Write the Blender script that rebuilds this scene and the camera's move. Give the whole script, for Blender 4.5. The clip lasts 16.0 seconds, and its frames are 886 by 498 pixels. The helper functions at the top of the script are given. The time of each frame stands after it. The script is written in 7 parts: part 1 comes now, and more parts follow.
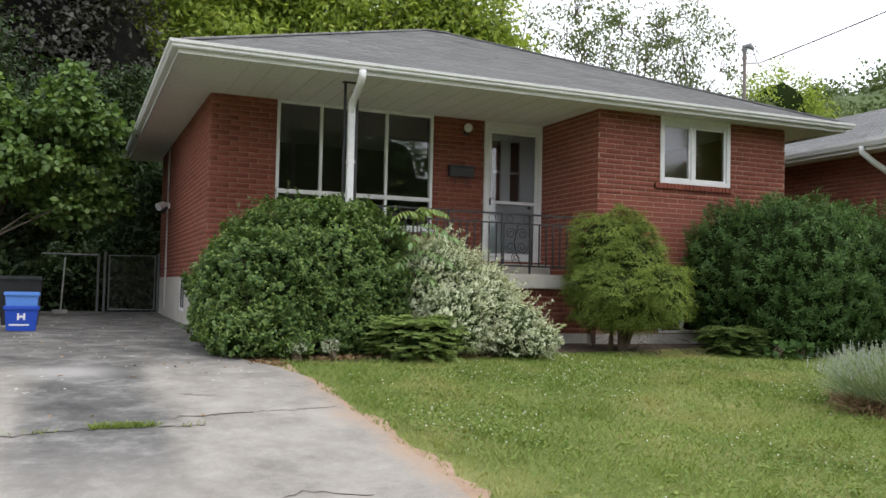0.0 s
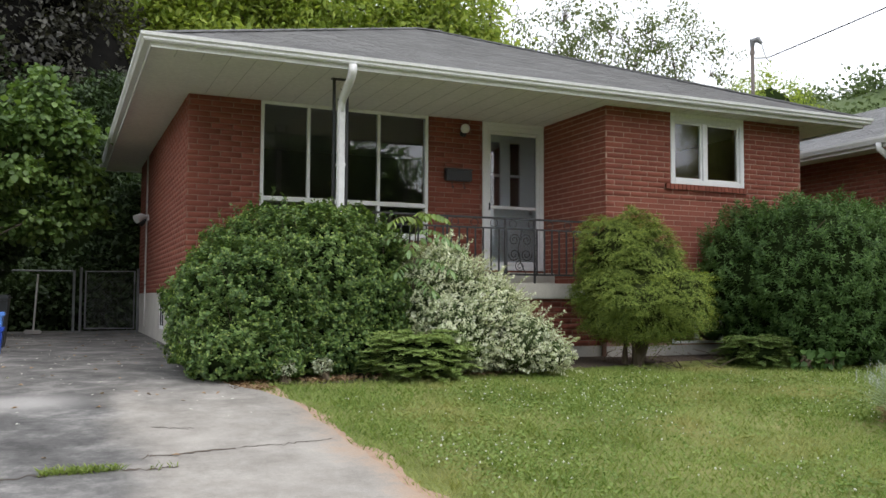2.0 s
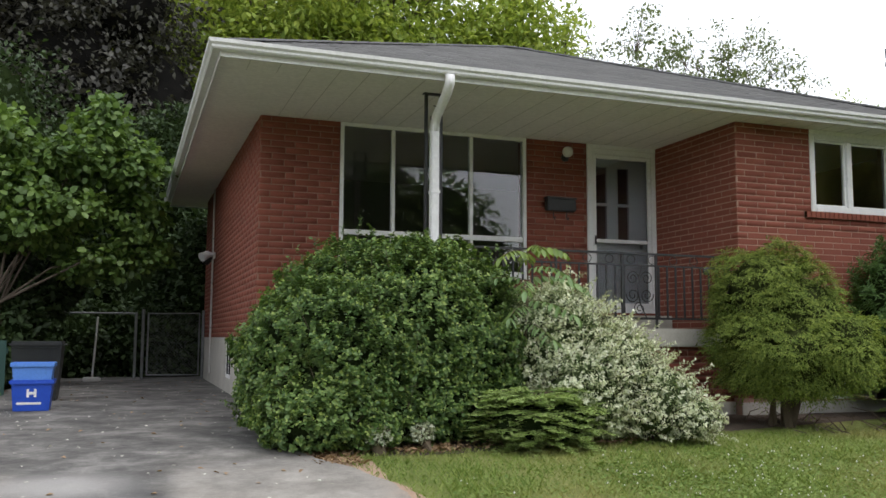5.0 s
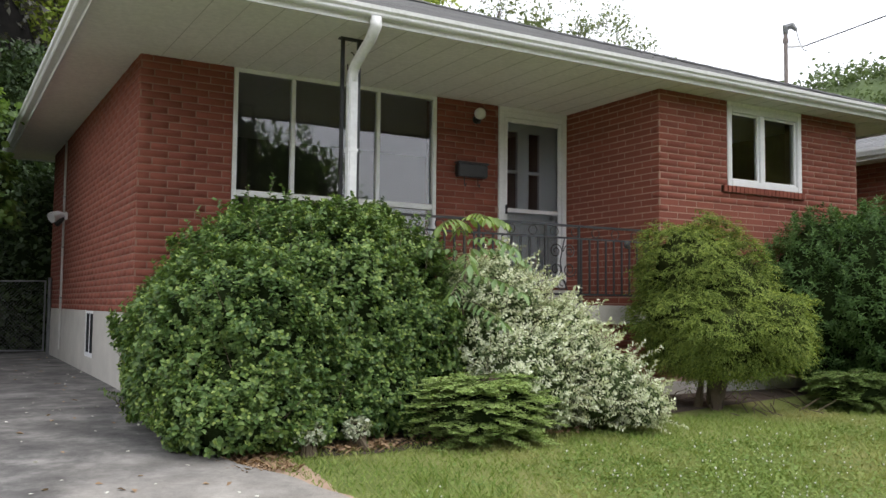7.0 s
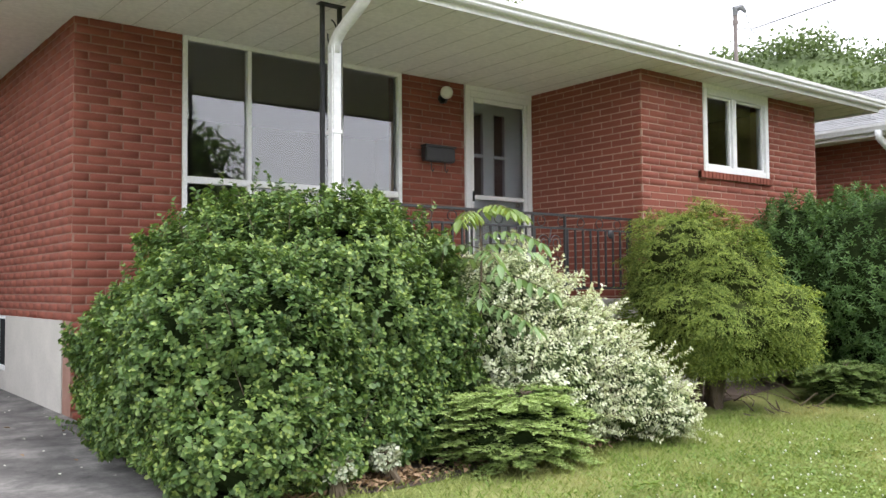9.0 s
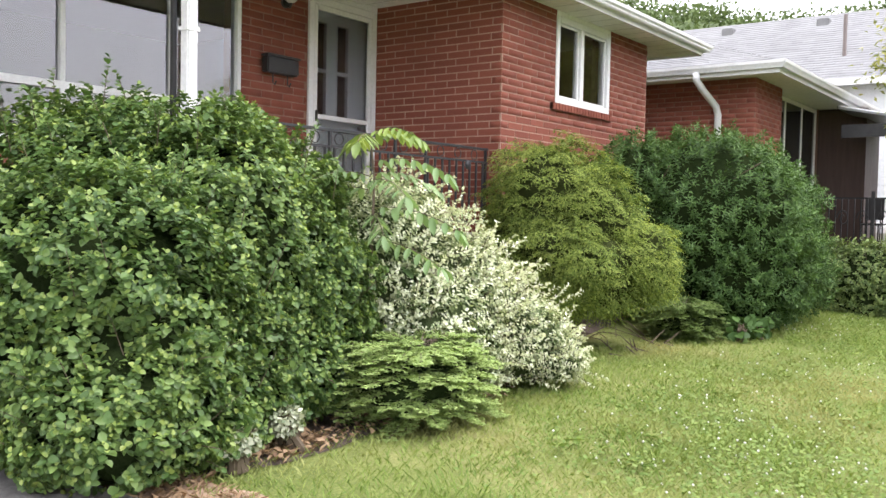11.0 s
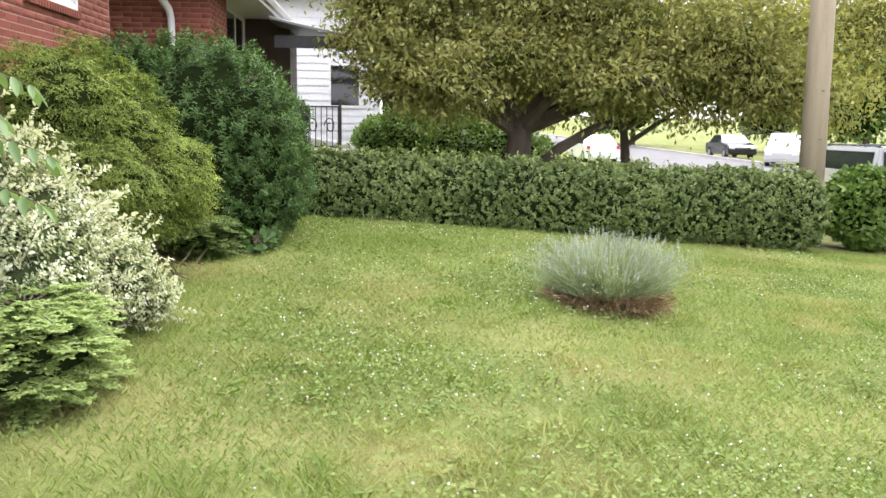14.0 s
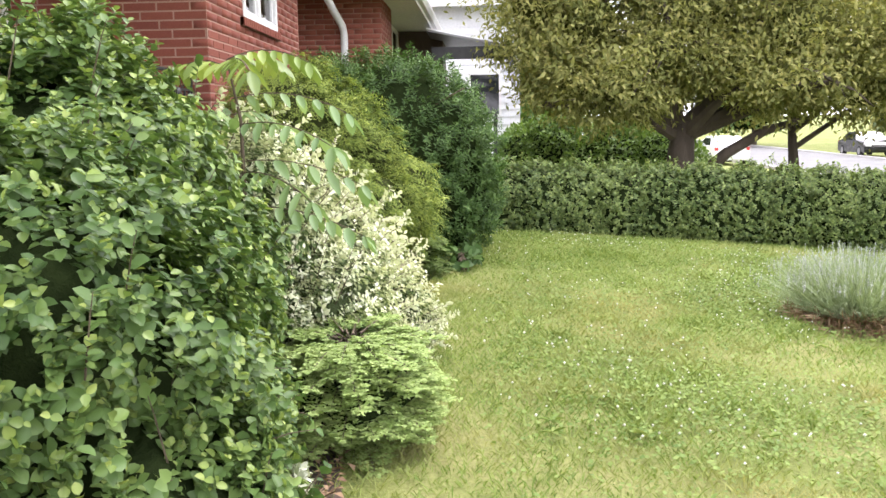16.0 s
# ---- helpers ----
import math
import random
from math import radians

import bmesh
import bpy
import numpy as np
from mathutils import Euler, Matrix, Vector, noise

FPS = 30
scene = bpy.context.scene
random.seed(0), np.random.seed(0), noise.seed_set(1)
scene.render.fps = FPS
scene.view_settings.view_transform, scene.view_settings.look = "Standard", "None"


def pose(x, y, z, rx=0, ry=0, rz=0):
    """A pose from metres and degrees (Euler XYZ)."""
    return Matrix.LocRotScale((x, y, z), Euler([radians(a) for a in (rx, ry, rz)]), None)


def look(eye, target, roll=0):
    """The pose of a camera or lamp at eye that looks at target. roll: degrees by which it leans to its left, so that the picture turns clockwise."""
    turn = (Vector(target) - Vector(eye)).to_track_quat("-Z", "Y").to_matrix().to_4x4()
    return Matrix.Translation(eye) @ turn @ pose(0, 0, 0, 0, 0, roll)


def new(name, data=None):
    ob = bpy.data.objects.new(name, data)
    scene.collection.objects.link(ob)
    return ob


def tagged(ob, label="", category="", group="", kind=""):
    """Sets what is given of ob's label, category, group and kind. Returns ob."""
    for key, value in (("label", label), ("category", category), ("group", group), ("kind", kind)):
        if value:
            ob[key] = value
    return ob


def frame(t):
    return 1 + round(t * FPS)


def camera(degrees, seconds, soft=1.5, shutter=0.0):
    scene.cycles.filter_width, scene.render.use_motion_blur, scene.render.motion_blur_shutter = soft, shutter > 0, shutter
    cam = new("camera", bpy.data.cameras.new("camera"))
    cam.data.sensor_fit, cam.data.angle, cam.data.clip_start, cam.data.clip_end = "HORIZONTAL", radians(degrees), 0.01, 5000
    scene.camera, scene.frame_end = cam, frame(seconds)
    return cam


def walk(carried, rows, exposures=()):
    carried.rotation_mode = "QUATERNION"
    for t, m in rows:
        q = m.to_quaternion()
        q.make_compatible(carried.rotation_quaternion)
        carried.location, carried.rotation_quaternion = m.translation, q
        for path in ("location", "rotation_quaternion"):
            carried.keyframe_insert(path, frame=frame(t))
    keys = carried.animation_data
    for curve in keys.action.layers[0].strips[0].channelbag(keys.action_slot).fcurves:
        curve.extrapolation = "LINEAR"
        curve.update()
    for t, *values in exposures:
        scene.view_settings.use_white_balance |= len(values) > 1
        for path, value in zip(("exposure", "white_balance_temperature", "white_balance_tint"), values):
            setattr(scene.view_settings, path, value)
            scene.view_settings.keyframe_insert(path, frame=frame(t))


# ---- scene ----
cam = camera(53.6, 16.0)
METRES, EYE, TILT, LEAN, TURN = 8.0, 1.5, 0.0, 0.0, -22.1
PATH = [
    (0, (-0.284, -0.475, 1.232), (0.49, 1.367, 1.322), 1.3),
    (0.5, (-0.289, -0.318, 1.163), (0.509, 1.513, 1.268), 0.9),
    (1, (-0.24, -0.103, 1.179), (0.558, 1.728, 1.275), 0.7),
    (1.5, (-0.173, 0.133, 1.205), (0.629, 1.962, 1.322), 0.2),
    (2, (-0.068, 0.42, 1.231), (0.731, 2.25, 1.348), 0.3),
    (2.5, (-0.003, 0.525, 1.213), (0.672, 2.404, 1.328), 1.0),
    (3, (-0.029, 0.817, 1.193), (0.625, 2.703, 1.317), 0.4),
    (3.2, (-0.079, 0.889, 1.212), (0.564, 2.778, 1.334), 0.1),
    (5.3, (0.051, 2.207, 1.377), (0.739, 4.073, 1.59), 0.6),
    (5.5, (0.016, 2.287, 1.403), (0.747, 4.137, 1.613), 0.5),
    (6, (-0.079, 2.672, 1.459), (0.738, 4.486, 1.656), 0.8),
    (6.5, (-0.174, 2.991, 1.472), (0.707, 4.776, 1.667), 0.4),
    (7, (-0.275, 3.284, 1.443), (0.724, 5.012, 1.573), 0.6),
    (7.5, (-0.45, 3.705, 1.541), (0.61, 5.398, 1.647), 0.4),
    (8, (-0.494, 4.008, 1.565), (0.596, 5.682, 1.664), 0.3),
    (8.2, (-0.542, 4.147, 1.569), (0.571, 5.805, 1.679), 0.0),
    (10.3, (-0.75, 5.341, 1.656), (0.739, 6.676, 1.638), 0.1),
    (10.5, (-0.717, 5.495, 1.656), (0.811, 6.784, 1.624), 0.2),
    (11, (-0.783, 5.774, 1.673), (0.822, 6.964, 1.59), 1.2),
    (11.5, (-1.001, 6.022, 1.751), (0.749, 6.977, 1.592), 1.0),
    (12, (-0.978, 6.278, 1.727), (0.866, 7.027, 1.539), 1.5),
    (12.5, (-0.949, 6.529, 1.767), (0.998, 6.94, 1.567), 1.4),
    (13, (-0.916, 6.779, 1.756), (1.057, 7.032, 1.552), 0.7),
    (13.5, (-0.943, 7.071, 1.769), (1.039, 7.027, 1.502), -0.0),
    (14, (-0.833, 7.304, 1.74), (1.144, 7.184, 1.463), 0.7),
    (14.5, (-0.734, 7.564, 1.783), (1.24, 7.449, 1.485), 1.1),
    (15, (-0.689, 7.841, 1.794), (1.292, 7.777, 1.524), 0.3),
    (15.5, (-0.699, 8.148, 1.808), (1.283, 8.124, 1.537), -0.8),
    (16, (-0.576, 8.41, 1.824), (1.403, 8.52, 1.559), -0.9),
]
EXPOSURES = [(0.0, 0.54, 6280, 12), (3.0, 0.54, 6280, 12), (5.5, 0.40, 6280, 12), (6.5, 0.46, 6280, 12), (7.0, 0.70, 6280, 13), (8.2, 1.24, 6220, 14), (10.5, 1.58, 6280, 17), (12.0, 1.70, 6320, 19), (14.5, 1.56, 6350, 19), (16.0, 1.78, 6350, 21)]
walk(cam, [(t, look(eye, target, roll)) for t, eye, target, roll in PATH], EXPOSURES)

# ---------- world, sun ----------
world = bpy.data.worlds.new("overcast_sky")
scene.world = world
world.use_nodes = True
wn = world.node_tree
sky = wn.nodes.new("ShaderNodeTexSky")
sky.sky_type, sky.sun_disc = "NISHITA", False
sky.sun_elevation, sky.sun_rotation, sky.dust_density = radians(55), radians(150), 3.0
cloud = wn.nodes.new("ShaderNodeMix")
cloud.data_type = "RGBA"
cloud.inputs["Factor"].default_value = 0.85
cloud.inputs["B"].default_value = (9.4, 9.5, 9.7, 1)
wn.links.new(sky.outputs[0], cloud.inputs["A"])
bg = wn.nodes["Background"]
bg.inputs["Strength"].default_value = 0.14
wn.links.new(cloud.outputs["Result"], bg.inputs["Color"])
sun_data = bpy.data.lights.new("sun", "SUN")
sun_data.energy, sun_data.angle, sun_data.color = 0.9, radians(25), (1.0, 0.97, 0.92)
sun = new("sun", sun_data)
sun.matrix_world = look((12, -20, 40), (0, 0, 0))

# ---------- materials ----------
def mat(name, rough=0.6, metal=0.0, spec=0.5):
    m = bpy.data.materials.new(name)
    m.use_nodes = True
    b = m.node_tree.nodes["Principled BSDF"]
    b.inputs["Roughness"].default_value = rough
    b.inputs["Metallic"].default_value = metal
    b.inputs["Specular IOR Level"].default_value = spec
    return m, m.node_tree, b


def ramp(nt, src, stops):
    r = nt.nodes.new("ShaderNodeValToRGB")
    e = r.color_ramp.elements
    while len(e) < len(stops):
        e.new(0.5)
    for el, (p, c) in zip(e, stops):
        el.position, el.color = p, (*c, 1)
    nt.links.new(src, r.inputs[0])
    return r.outputs[0]


def noise_tex(nt, scale, detail=4.0, rough=0.6, stretch=(1, 1, 1), coord="Object"):
    tc = nt.nodes.new("ShaderNodeTexCoord")
    mp = nt.nodes.new("ShaderNodeMapping")
    mp.inputs["Scale"].default_value = stretch
    n = nt.nodes.new("ShaderNodeTexNoise")
    n.inputs["Scale"].default_value, n.inputs["Detail"].default_value, n.inputs["Roughness"].default_value = scale, detail, rough
    nt.links.new(tc.outputs[coord], mp.inputs["Vector"])
    nt.links.new(mp.outputs[0], n.inputs["Vector"])
    return n.outputs["Fac"]


def mix(nt, fac, a, b, mode="MIX"):
    m = nt.nodes.new("ShaderNodeMix")
    m.data_type, m.blend_type = "RGBA", mode
    for key, v in (("Factor", fac), ("A", a), ("B", b)):
        if isinstance(v, (int, float)):
            m.inputs[key].default_value = v
        elif isinstance(v, tuple):
            m.inputs[key].default_value = (*v, 1)
        else:
            nt.links.new(v, m.inputs[key])
    return m.outputs["Result"]


def bump(nt, b, height, strength=0.3, dist=0.01):
    n = nt.nodes.new("ShaderNodeBump")
    n.inputs["Strength"].default_value, n.inputs["Distance"].default_value = strength, dist
    nt.links.new(height, n.inputs["Height"])
    nt.links.new(n.outputs[0], b.inputs["Normal"])


def surface(name, lo, hi, rough=0.7, scale=6.0, fine=60.0, bumpy=0.2, dist=0.004, metal=0.0, spec=0.5, stretch=(1, 1, 1)):
    """A two-scale mottled surface between two colours."""
    m, nt, b = mat(name, rough, metal, spec)
    big = noise_tex(nt, scale, 5, 0.6, stretch)
    small = noise_tex(nt, fine, 3, 0.6, stretch)
    c = ramp(nt, big, [(0.3, lo), (0.7, hi)])
    mid = tuple((p + q) / 2 for p, q in zip(lo, hi))
    c2 = ramp(nt, small, [(0.3, tuple(v * 0.75 for v in mid)), (0.75, tuple(min(1, v * 1.2) for v in mid))])
    nt.links.new(mix(nt, 0.4, c, c2), b.inputs["Base Color"])
    if bumpy:
        bump(nt, b, small, bumpy, dist)
    return m


def piece_random(nt, per_island):
    if per_island:
        return nt.nodes.new("ShaderNodeNewGeometry").outputs["Random Per Island"]
    return nt.nodes.new("ShaderNodeObjectInfo").outputs["Random"]


def brick_mat(name, per_island, lo, mid, hi):
    m, nt, b = mat(name, 0.85, 0, 0.25)
    c = ramp(nt, piece_random(nt, per_island), [(0.0, lo), (0.5, mid), (1.0, hi)])
    n1 = noise_tex(nt, 2.2, 4)
    n2 = noise_tex(nt, 90, 3, 0.7)
    c = mix(nt, 0.35, c, ramp(nt, n1, [(0.3, lo), (0.7, hi)]))
    c = mix(nt, 0.35, c, ramp(nt, n2, [(0.3, tuple(v * 0.6 for v in mid)), (0.75, tuple(v * 1.35 for v in mid))]))
    nt.links.new(c, b.inputs["Base Color"])
    bump(nt, b, n2, 0.35, 0.003)
    return m


BRICK_LO, BRICK_MID, BRICK_HI = (0.155, 0.047, 0.032), (0.20, 0.061, 0.040), (0.255, 0.082, 0.053)
M_BRICK = brick_mat("red_brick", True, BRICK_LO, BRICK_MID, BRICK_HI)
M_BRICK_ONE = brick_mat("red_brick_single", False, BRICK_LO, BRICK_MID, BRICK_HI)
M_MORTAR = surface("mortar", (0.19, 0.10, 0.07), (0.29, 0.165, 0.12), 0.95, 5, 120)
M_REPOINT = surface("pale_repointed_mortar", (0.21, 0.115, 0.08), (0.42, 0.27, 0.20), 0.95, 2.2, 120)
M_CONC = surface("foundation_concrete", (0.36, 0.34, 0.30), (0.50, 0.475, 0.42), 0.9, 2.5, 50, 0.3)
M_SLAB = surface("porch_concrete", (0.34, 0.32, 0.27), (0.48, 0.46, 0.40), 0.9, 4, 70, 0.2)
M_WHITE = surface("white_paint", (0.66, 0.66, 0.65), (0.78, 0.78, 0.77), 0.45, 3, 40, 0.05)
M_ALU = surface("white_aluminium", (0.62, 0.62, 0.61), (0.76, 0.76, 0.75), 0.4, 4, 30, 0.04)
M_SOFFIT = surface("soffit_paint", (0.74, 0.73, 0.69), (0.83, 0.82, 0.78), 0.7, 1.2, 20, 0.05)
M_JOINT = surface("soffit_joint", (0.50, 0.49, 0.45), (0.60, 0.59, 0.55), 0.8, 3, 40, 0.0)
M_IRON = surface("black_iron", (0.012, 0.012, 0.013), (0.03, 0.03, 0.03), 0.5, 9, 90, 0.1)
M_DOORGREY = surface("grey_door_paint", (0.60, 0.64, 0.67), (0.68, 0.72, 0.75), 0.5, 2, 30, 0.03)
M_DARKROOM = surface("room_paint", (0.20, 0.19, 0.18), (0.26, 0.25, 0.23), 0.9, 2, 20, 0.0)
M_GALV = surface("galvanised_steel", (0.16, 0.165, 0.165), (0.26, 0.265, 0.265), 0.5, 10, 80, 0.05, metal=0.6)
M_BLUE = surface("blue_plastic", (0.012, 0.06, 0.42), (0.02, 0.085, 0.52), 0.45, 3, 40, 0.05)
M_BLUELT = surface("light_blue_plastic", (0.08, 0.22, 0.62), (0.12, 0.28, 0.70), 0.45, 3, 40, 0.05)
M_BLACKPL = surface("black_plastic", (0.012, 0.013, 0.014), (0.025, 0.027, 0.028), 0.4, 5, 60, 0.08)
M_GREENPL = surface("green_fence_paint", (0.010, 0.045, 0.036), (0.02, 0.065, 0.052), 0.6, 4, 50, 0.1)
M_RUST = surface("rusty_mast", (0.13, 0.105, 0.095), (0.21, 0.175, 0.155), 0.7, 5, 60, 0.15)
M_WIRE = surface("weathered_cable", (0.05, 0.05, 0.05), (0.09, 0.09, 0.09), 0.7)
M_POLE = surface("utility_pole_wood", (0.24, 0.195, 0.135), (0.37, 0.31, 0.225), 0.9, 3.0, 45, 0.5, 0.006, stretch=(3, 3, 0.25))
M_BARK = surface("bark", (0.055, 0.042, 0.03), (0.13, 0.105, 0.08), 0.95, 4, 40, 0.8, 0.02, stretch=(1, 1, 0.3))
M_TWIG = surface("twig", (0.07, 0.05, 0.03), (0.13, 0.10, 0.065), 0.9, 8, 60, 0.3)
M_SOIL = surface("bare_soil", (0.05, 0.036, 0.026), (0.11, 0.08, 0.056), 0.95, 6, 60, 0.7, 0.02)
M_EDGE = surface("sandy_edge", (0.24, 0.155, 0.10), (0.42, 0.30, 0.21), 0.95, 7, 80, 0.5, 0.01)
M_ROAD = surface("road_asphalt", (0.12, 0.12, 0.117), (0.20, 0.20, 0.193), 0.9, 0.6, 30, 0.3)
M_KERB = surface("kerb_concrete", (0.34, 0.33, 0.31), (0.48, 0.47, 0.44), 0.9, 3, 50, 0.2)
M_SIDING = surface("white_siding", (0.66, 0.67, 0.68), (0.78, 0.79, 0.80), 0.5, 2, 20, 0.03)
M_TYRE = surface("rubber", (0.012, 0.012, 0.012), (0.025, 0.025, 0.025), 0.85, 6, 60, 0.2)
M_RIM = surface("alloy_rim", (0.35, 0.35, 0.36), (0.5, 0.5, 0.51), 0.35, 6, 60, 0, metal=0.8)
M_LAMPGLASS = surface("opal_glass", (0.60, 0.59, 0.56), (0.70, 0.69, 0.66), 0.25, 3, 20, 0)
M_RED = surface("red_plastic", (0.35, 0.02, 0.015), (0.5, 0.04, 0.03), 0.4)
# filler cores of plants: the shade between leaves painted as dark colour
M_CORE = surface("shrub_core_shade", (0.010, 0.016, 0.006), (0.024, 0.036, 0.012), 1.0, 14, 60, 0.6, 0.02, spec=0.0)
M_ELMCORE = surface("olive_crown_core_shade", (0.05, 0.06, 0.018), (0.11, 0.115, 0.035), 1.0, 5, 30, 0.6, 0.03, spec=0.0)
M_VARCORE = surface("pale_shrub_core_shade", (0.03, 0.045, 0.018), (0.07, 0.09, 0.04), 1.0, 14, 60, 0.6, 0.02, spec=0.0)
M_CYPCORE = surface("cypress_core_shade", (0.022, 0.03, 0.010), (0.055, 0.065, 0.022), 1.0, 12, 60, 0.6, 0.02, spec=0.0)
M_COPPERCORE = surface("copper_crown_core_shade", (0.008, 0.008, 0.008), (0.018, 0.017, 0.015), 1.0, 5, 30, 0.6, 0.03, spec=0.0)
# dark brown standing for porch brick in the awning's shade
M_PORCHSHADE = surface("shaded_porch_wall", (0.045, 0.026, 0.020), (0.085, 0.05, 0.04), 0.7, 3, 50, 0.2, stretch=(6, 6, 0.5))
# matte near-black colour in place of glass that mirrors dark trees
M_DARKPANE = surface("matte_dark_pane", (0.012, 0.013, 0.014), (0.022, 0.024, 0.025), 0.9, 6, 90, 0.0, spec=0.1)
M_STICK = surface("pale_broom_handle", (0.42, 0.41, 0.38), (0.55, 0.54, 0.50), 0.6, 6, 50, 0.1)


def shingle_mat(name, lo, hi):
    m, nt, b = mat(name, 0.95, 0, 0.2)
    c = ramp(nt, piece_random(nt, True), [(0.0, lo), (1.0, hi)])
    n2 = noise_tex(nt, 140, 3, 0.7)
    n1 = noise_tex(nt, 0.8, 5)
    c = mix(nt, 0.4, c, ramp(nt, n2, [(0.3, tuple(v * 0.6 for v in lo)), (0.75, tuple(v * 1.3 for v in hi))]))
    c = mix(nt, 0.35, c, ramp(nt, n1, [(0.35, lo), (0.65, hi)]))
    nt.links.new(c, b.inputs["Base Color"])
    bump(nt, b, n2, 0.5, 0.003)
    return m


M_SHINGLE = shingle_mat("dark_grey_shingle", (0.145, 0.145, 0.143), (0.24, 0.24, 0.235))
M_SHINGLE_LT = shingle_mat("pale_grey_shingle", (0.22, 0.22, 0.22), (0.34, 0.34, 0.335))


def leaf_mat(name, lo, mid, hi, rough=0.5, trans=0.35, edge=None, spec=0.4, patch=None):
    m, nt, b = mat(name, rough, 0, spec)
    stops = [(0.0, lo), (0.5, mid), (1.0, hi)]
    if edge:
        stops = [(0.0, lo), (0.3, mid), (0.42, hi), (0.6, edge), (1.0, edge)]
    r = piece_random(nt, True)
    c = ramp(nt, r, stops)
    n1 = noise_tex(nt, 1.1, 3)
    dull = tuple(v * 0.65 for v in mid)
    c = mix(nt, 0.3, c, ramp(nt, n1, [(0.35, dull), (0.65, hi)]))
    if patch:
        dry = ramp(nt, noise_tex(nt, 0.75, 6, 0.65), [(0.50, (0, 0, 0)), (0.66, (0.75, 0.75, 0.75))])
        c = mix(nt, dry, c, patch)
    nt.links.new(c, b.inputs["Base Color"])
    t = nt.nodes.new("ShaderNodeBsdfTranslucent")
    nt.links.new(mix(nt, 1.0, c, (1.0, 1.0, 0.55), "MULTIPLY"), t.inputs["Color"])
    s = nt.nodes.new("ShaderNodeMixShader")
    s.inputs[0].default_value = trans
    nt.links.new(b.outputs[0], s.inputs[1])
    nt.links.new(t.outputs[0], s.inputs[2])
    nt.links.new(s.outputs[0], nt.nodes["Material Output"].inputs["Surface"])
    return m


L_BUSH = leaf_mat("glossy_green_leaf", (0.032, 0.073, 0.019), (0.070, 0.138, 0.036), (0.185, 0.275, 0.078), 0.40, 0.28, spec=0.26)
L_BUSHTIP = leaf_mat("young_green_leaf", (0.08, 0.145, 0.033), (0.16, 0.25, 0.055), (0.32, 0.40, 0.10), 0.42, 0.32)
L_VARTIP = leaf_mat("cream_young_leaf", (0.34, 0.42, 0.20), (0.60, 0.65, 0.43), (0.76, 0.78, 0.60), 0.5, 0.3, edge=(0.80, 0.82, 0.66))
L_YEWTIP = leaf_mat("fresh_evergreen_leaf", (0.05, 0.11, 0.03), (0.092, 0.178, 0.048), (0.16, 0.265, 0.08), 0.45, 0.28, spec=0.3)
L_HEDGETIP = leaf_mat("young_hedge_leaf", (0.10, 0.17, 0.04), (0.18, 0.27, 0.07), (0.32, 0.40, 0.13), 0.5, 0.32)
L_VAR = leaf_mat("cream_edged_leaf", (0.07, 0.12, 0.045), (0.14, 0.21, 0.08), (0.32, 0.39, 0.20), 0.5, 0.32, edge=(0.64, 0.68, 0.47))
L_WHITE = leaf_mat("white_variegated_leaf", (0.12, 0.19, 0.08), (0.40, 0.44, 0.30), (0.66, 0.68, 0.56), 0.5, 0.3)
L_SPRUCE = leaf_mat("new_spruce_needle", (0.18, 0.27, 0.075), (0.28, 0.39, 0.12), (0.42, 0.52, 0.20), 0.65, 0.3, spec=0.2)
# inner needles darkened for shade between shoots; the paler tips are new growth
L_SPRUCEIN = leaf_mat("inner_shade_needle", (0.08, 0.14, 0.04), (0.14, 0.22, 0.065), (0.21, 0.30, 0.09), 0.65, 0.25, spec=0.2)
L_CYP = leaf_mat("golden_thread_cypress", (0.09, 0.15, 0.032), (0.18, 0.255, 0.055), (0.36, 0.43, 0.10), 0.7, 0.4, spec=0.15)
# inner sprays, with the shade between fans put into their colour
L_CYPIN = leaf_mat("inner_shade_spray", (0.045, 0.075, 0.018), (0.085, 0.12, 0.028), (0.14, 0.18, 0.045), 0.7, 0.35, spec=0.15)
L_YEW = leaf_mat("dark_glossy_leaf", (0.026, 0.062, 0.016), (0.056, 0.115, 0.028), (0.12, 0.205, 0.055), 0.55, 0.28, spec=0.2)
L_LOWYEW = leaf_mat("trimmed_yew_needle", (0.06, 0.11, 0.026), (0.13, 0.20, 0.05), (0.23, 0.32, 0.09), 0.6, 0.25)
L_LITTER = leaf_mat("dry_leaf_litter", (0.12, 0.07, 0.035), (0.25, 0.16, 0.085), (0.42, 0.30, 0.18), 0.9, 0.1)
L_HEDGE = leaf_mat("hedge_leaf", (0.05, 0.095, 0.024), (0.11, 0.175, 0.045), (0.24, 0.30, 0.09), 0.5, 0.3)
L_LAV = leaf_mat("lavender_stem", (0.17, 0.235, 0.11), (0.29, 0.37, 0.20), (0.43, 0.50, 0.33), 0.8, 0.3)
L_LAVFLOWER = leaf_mat("lavender_flower", (0.24, 0.27, 0.24), (0.36, 0.39, 0.36), (0.56, 0.57, 0.60), 0.8, 0.2)
L_SUMAC = leaf_mat("sumac_leaf", (0.11, 0.20, 0.075), (0.19, 0.30, 0.12), (0.29, 0.41, 0.18), 0.45, 0.4)
# leaf colour lowered to carry the shade around the gate
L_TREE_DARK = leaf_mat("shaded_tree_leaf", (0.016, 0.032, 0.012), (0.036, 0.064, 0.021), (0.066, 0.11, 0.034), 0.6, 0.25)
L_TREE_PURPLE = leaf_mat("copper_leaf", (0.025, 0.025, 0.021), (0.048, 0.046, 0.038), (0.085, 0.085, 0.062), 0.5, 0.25)
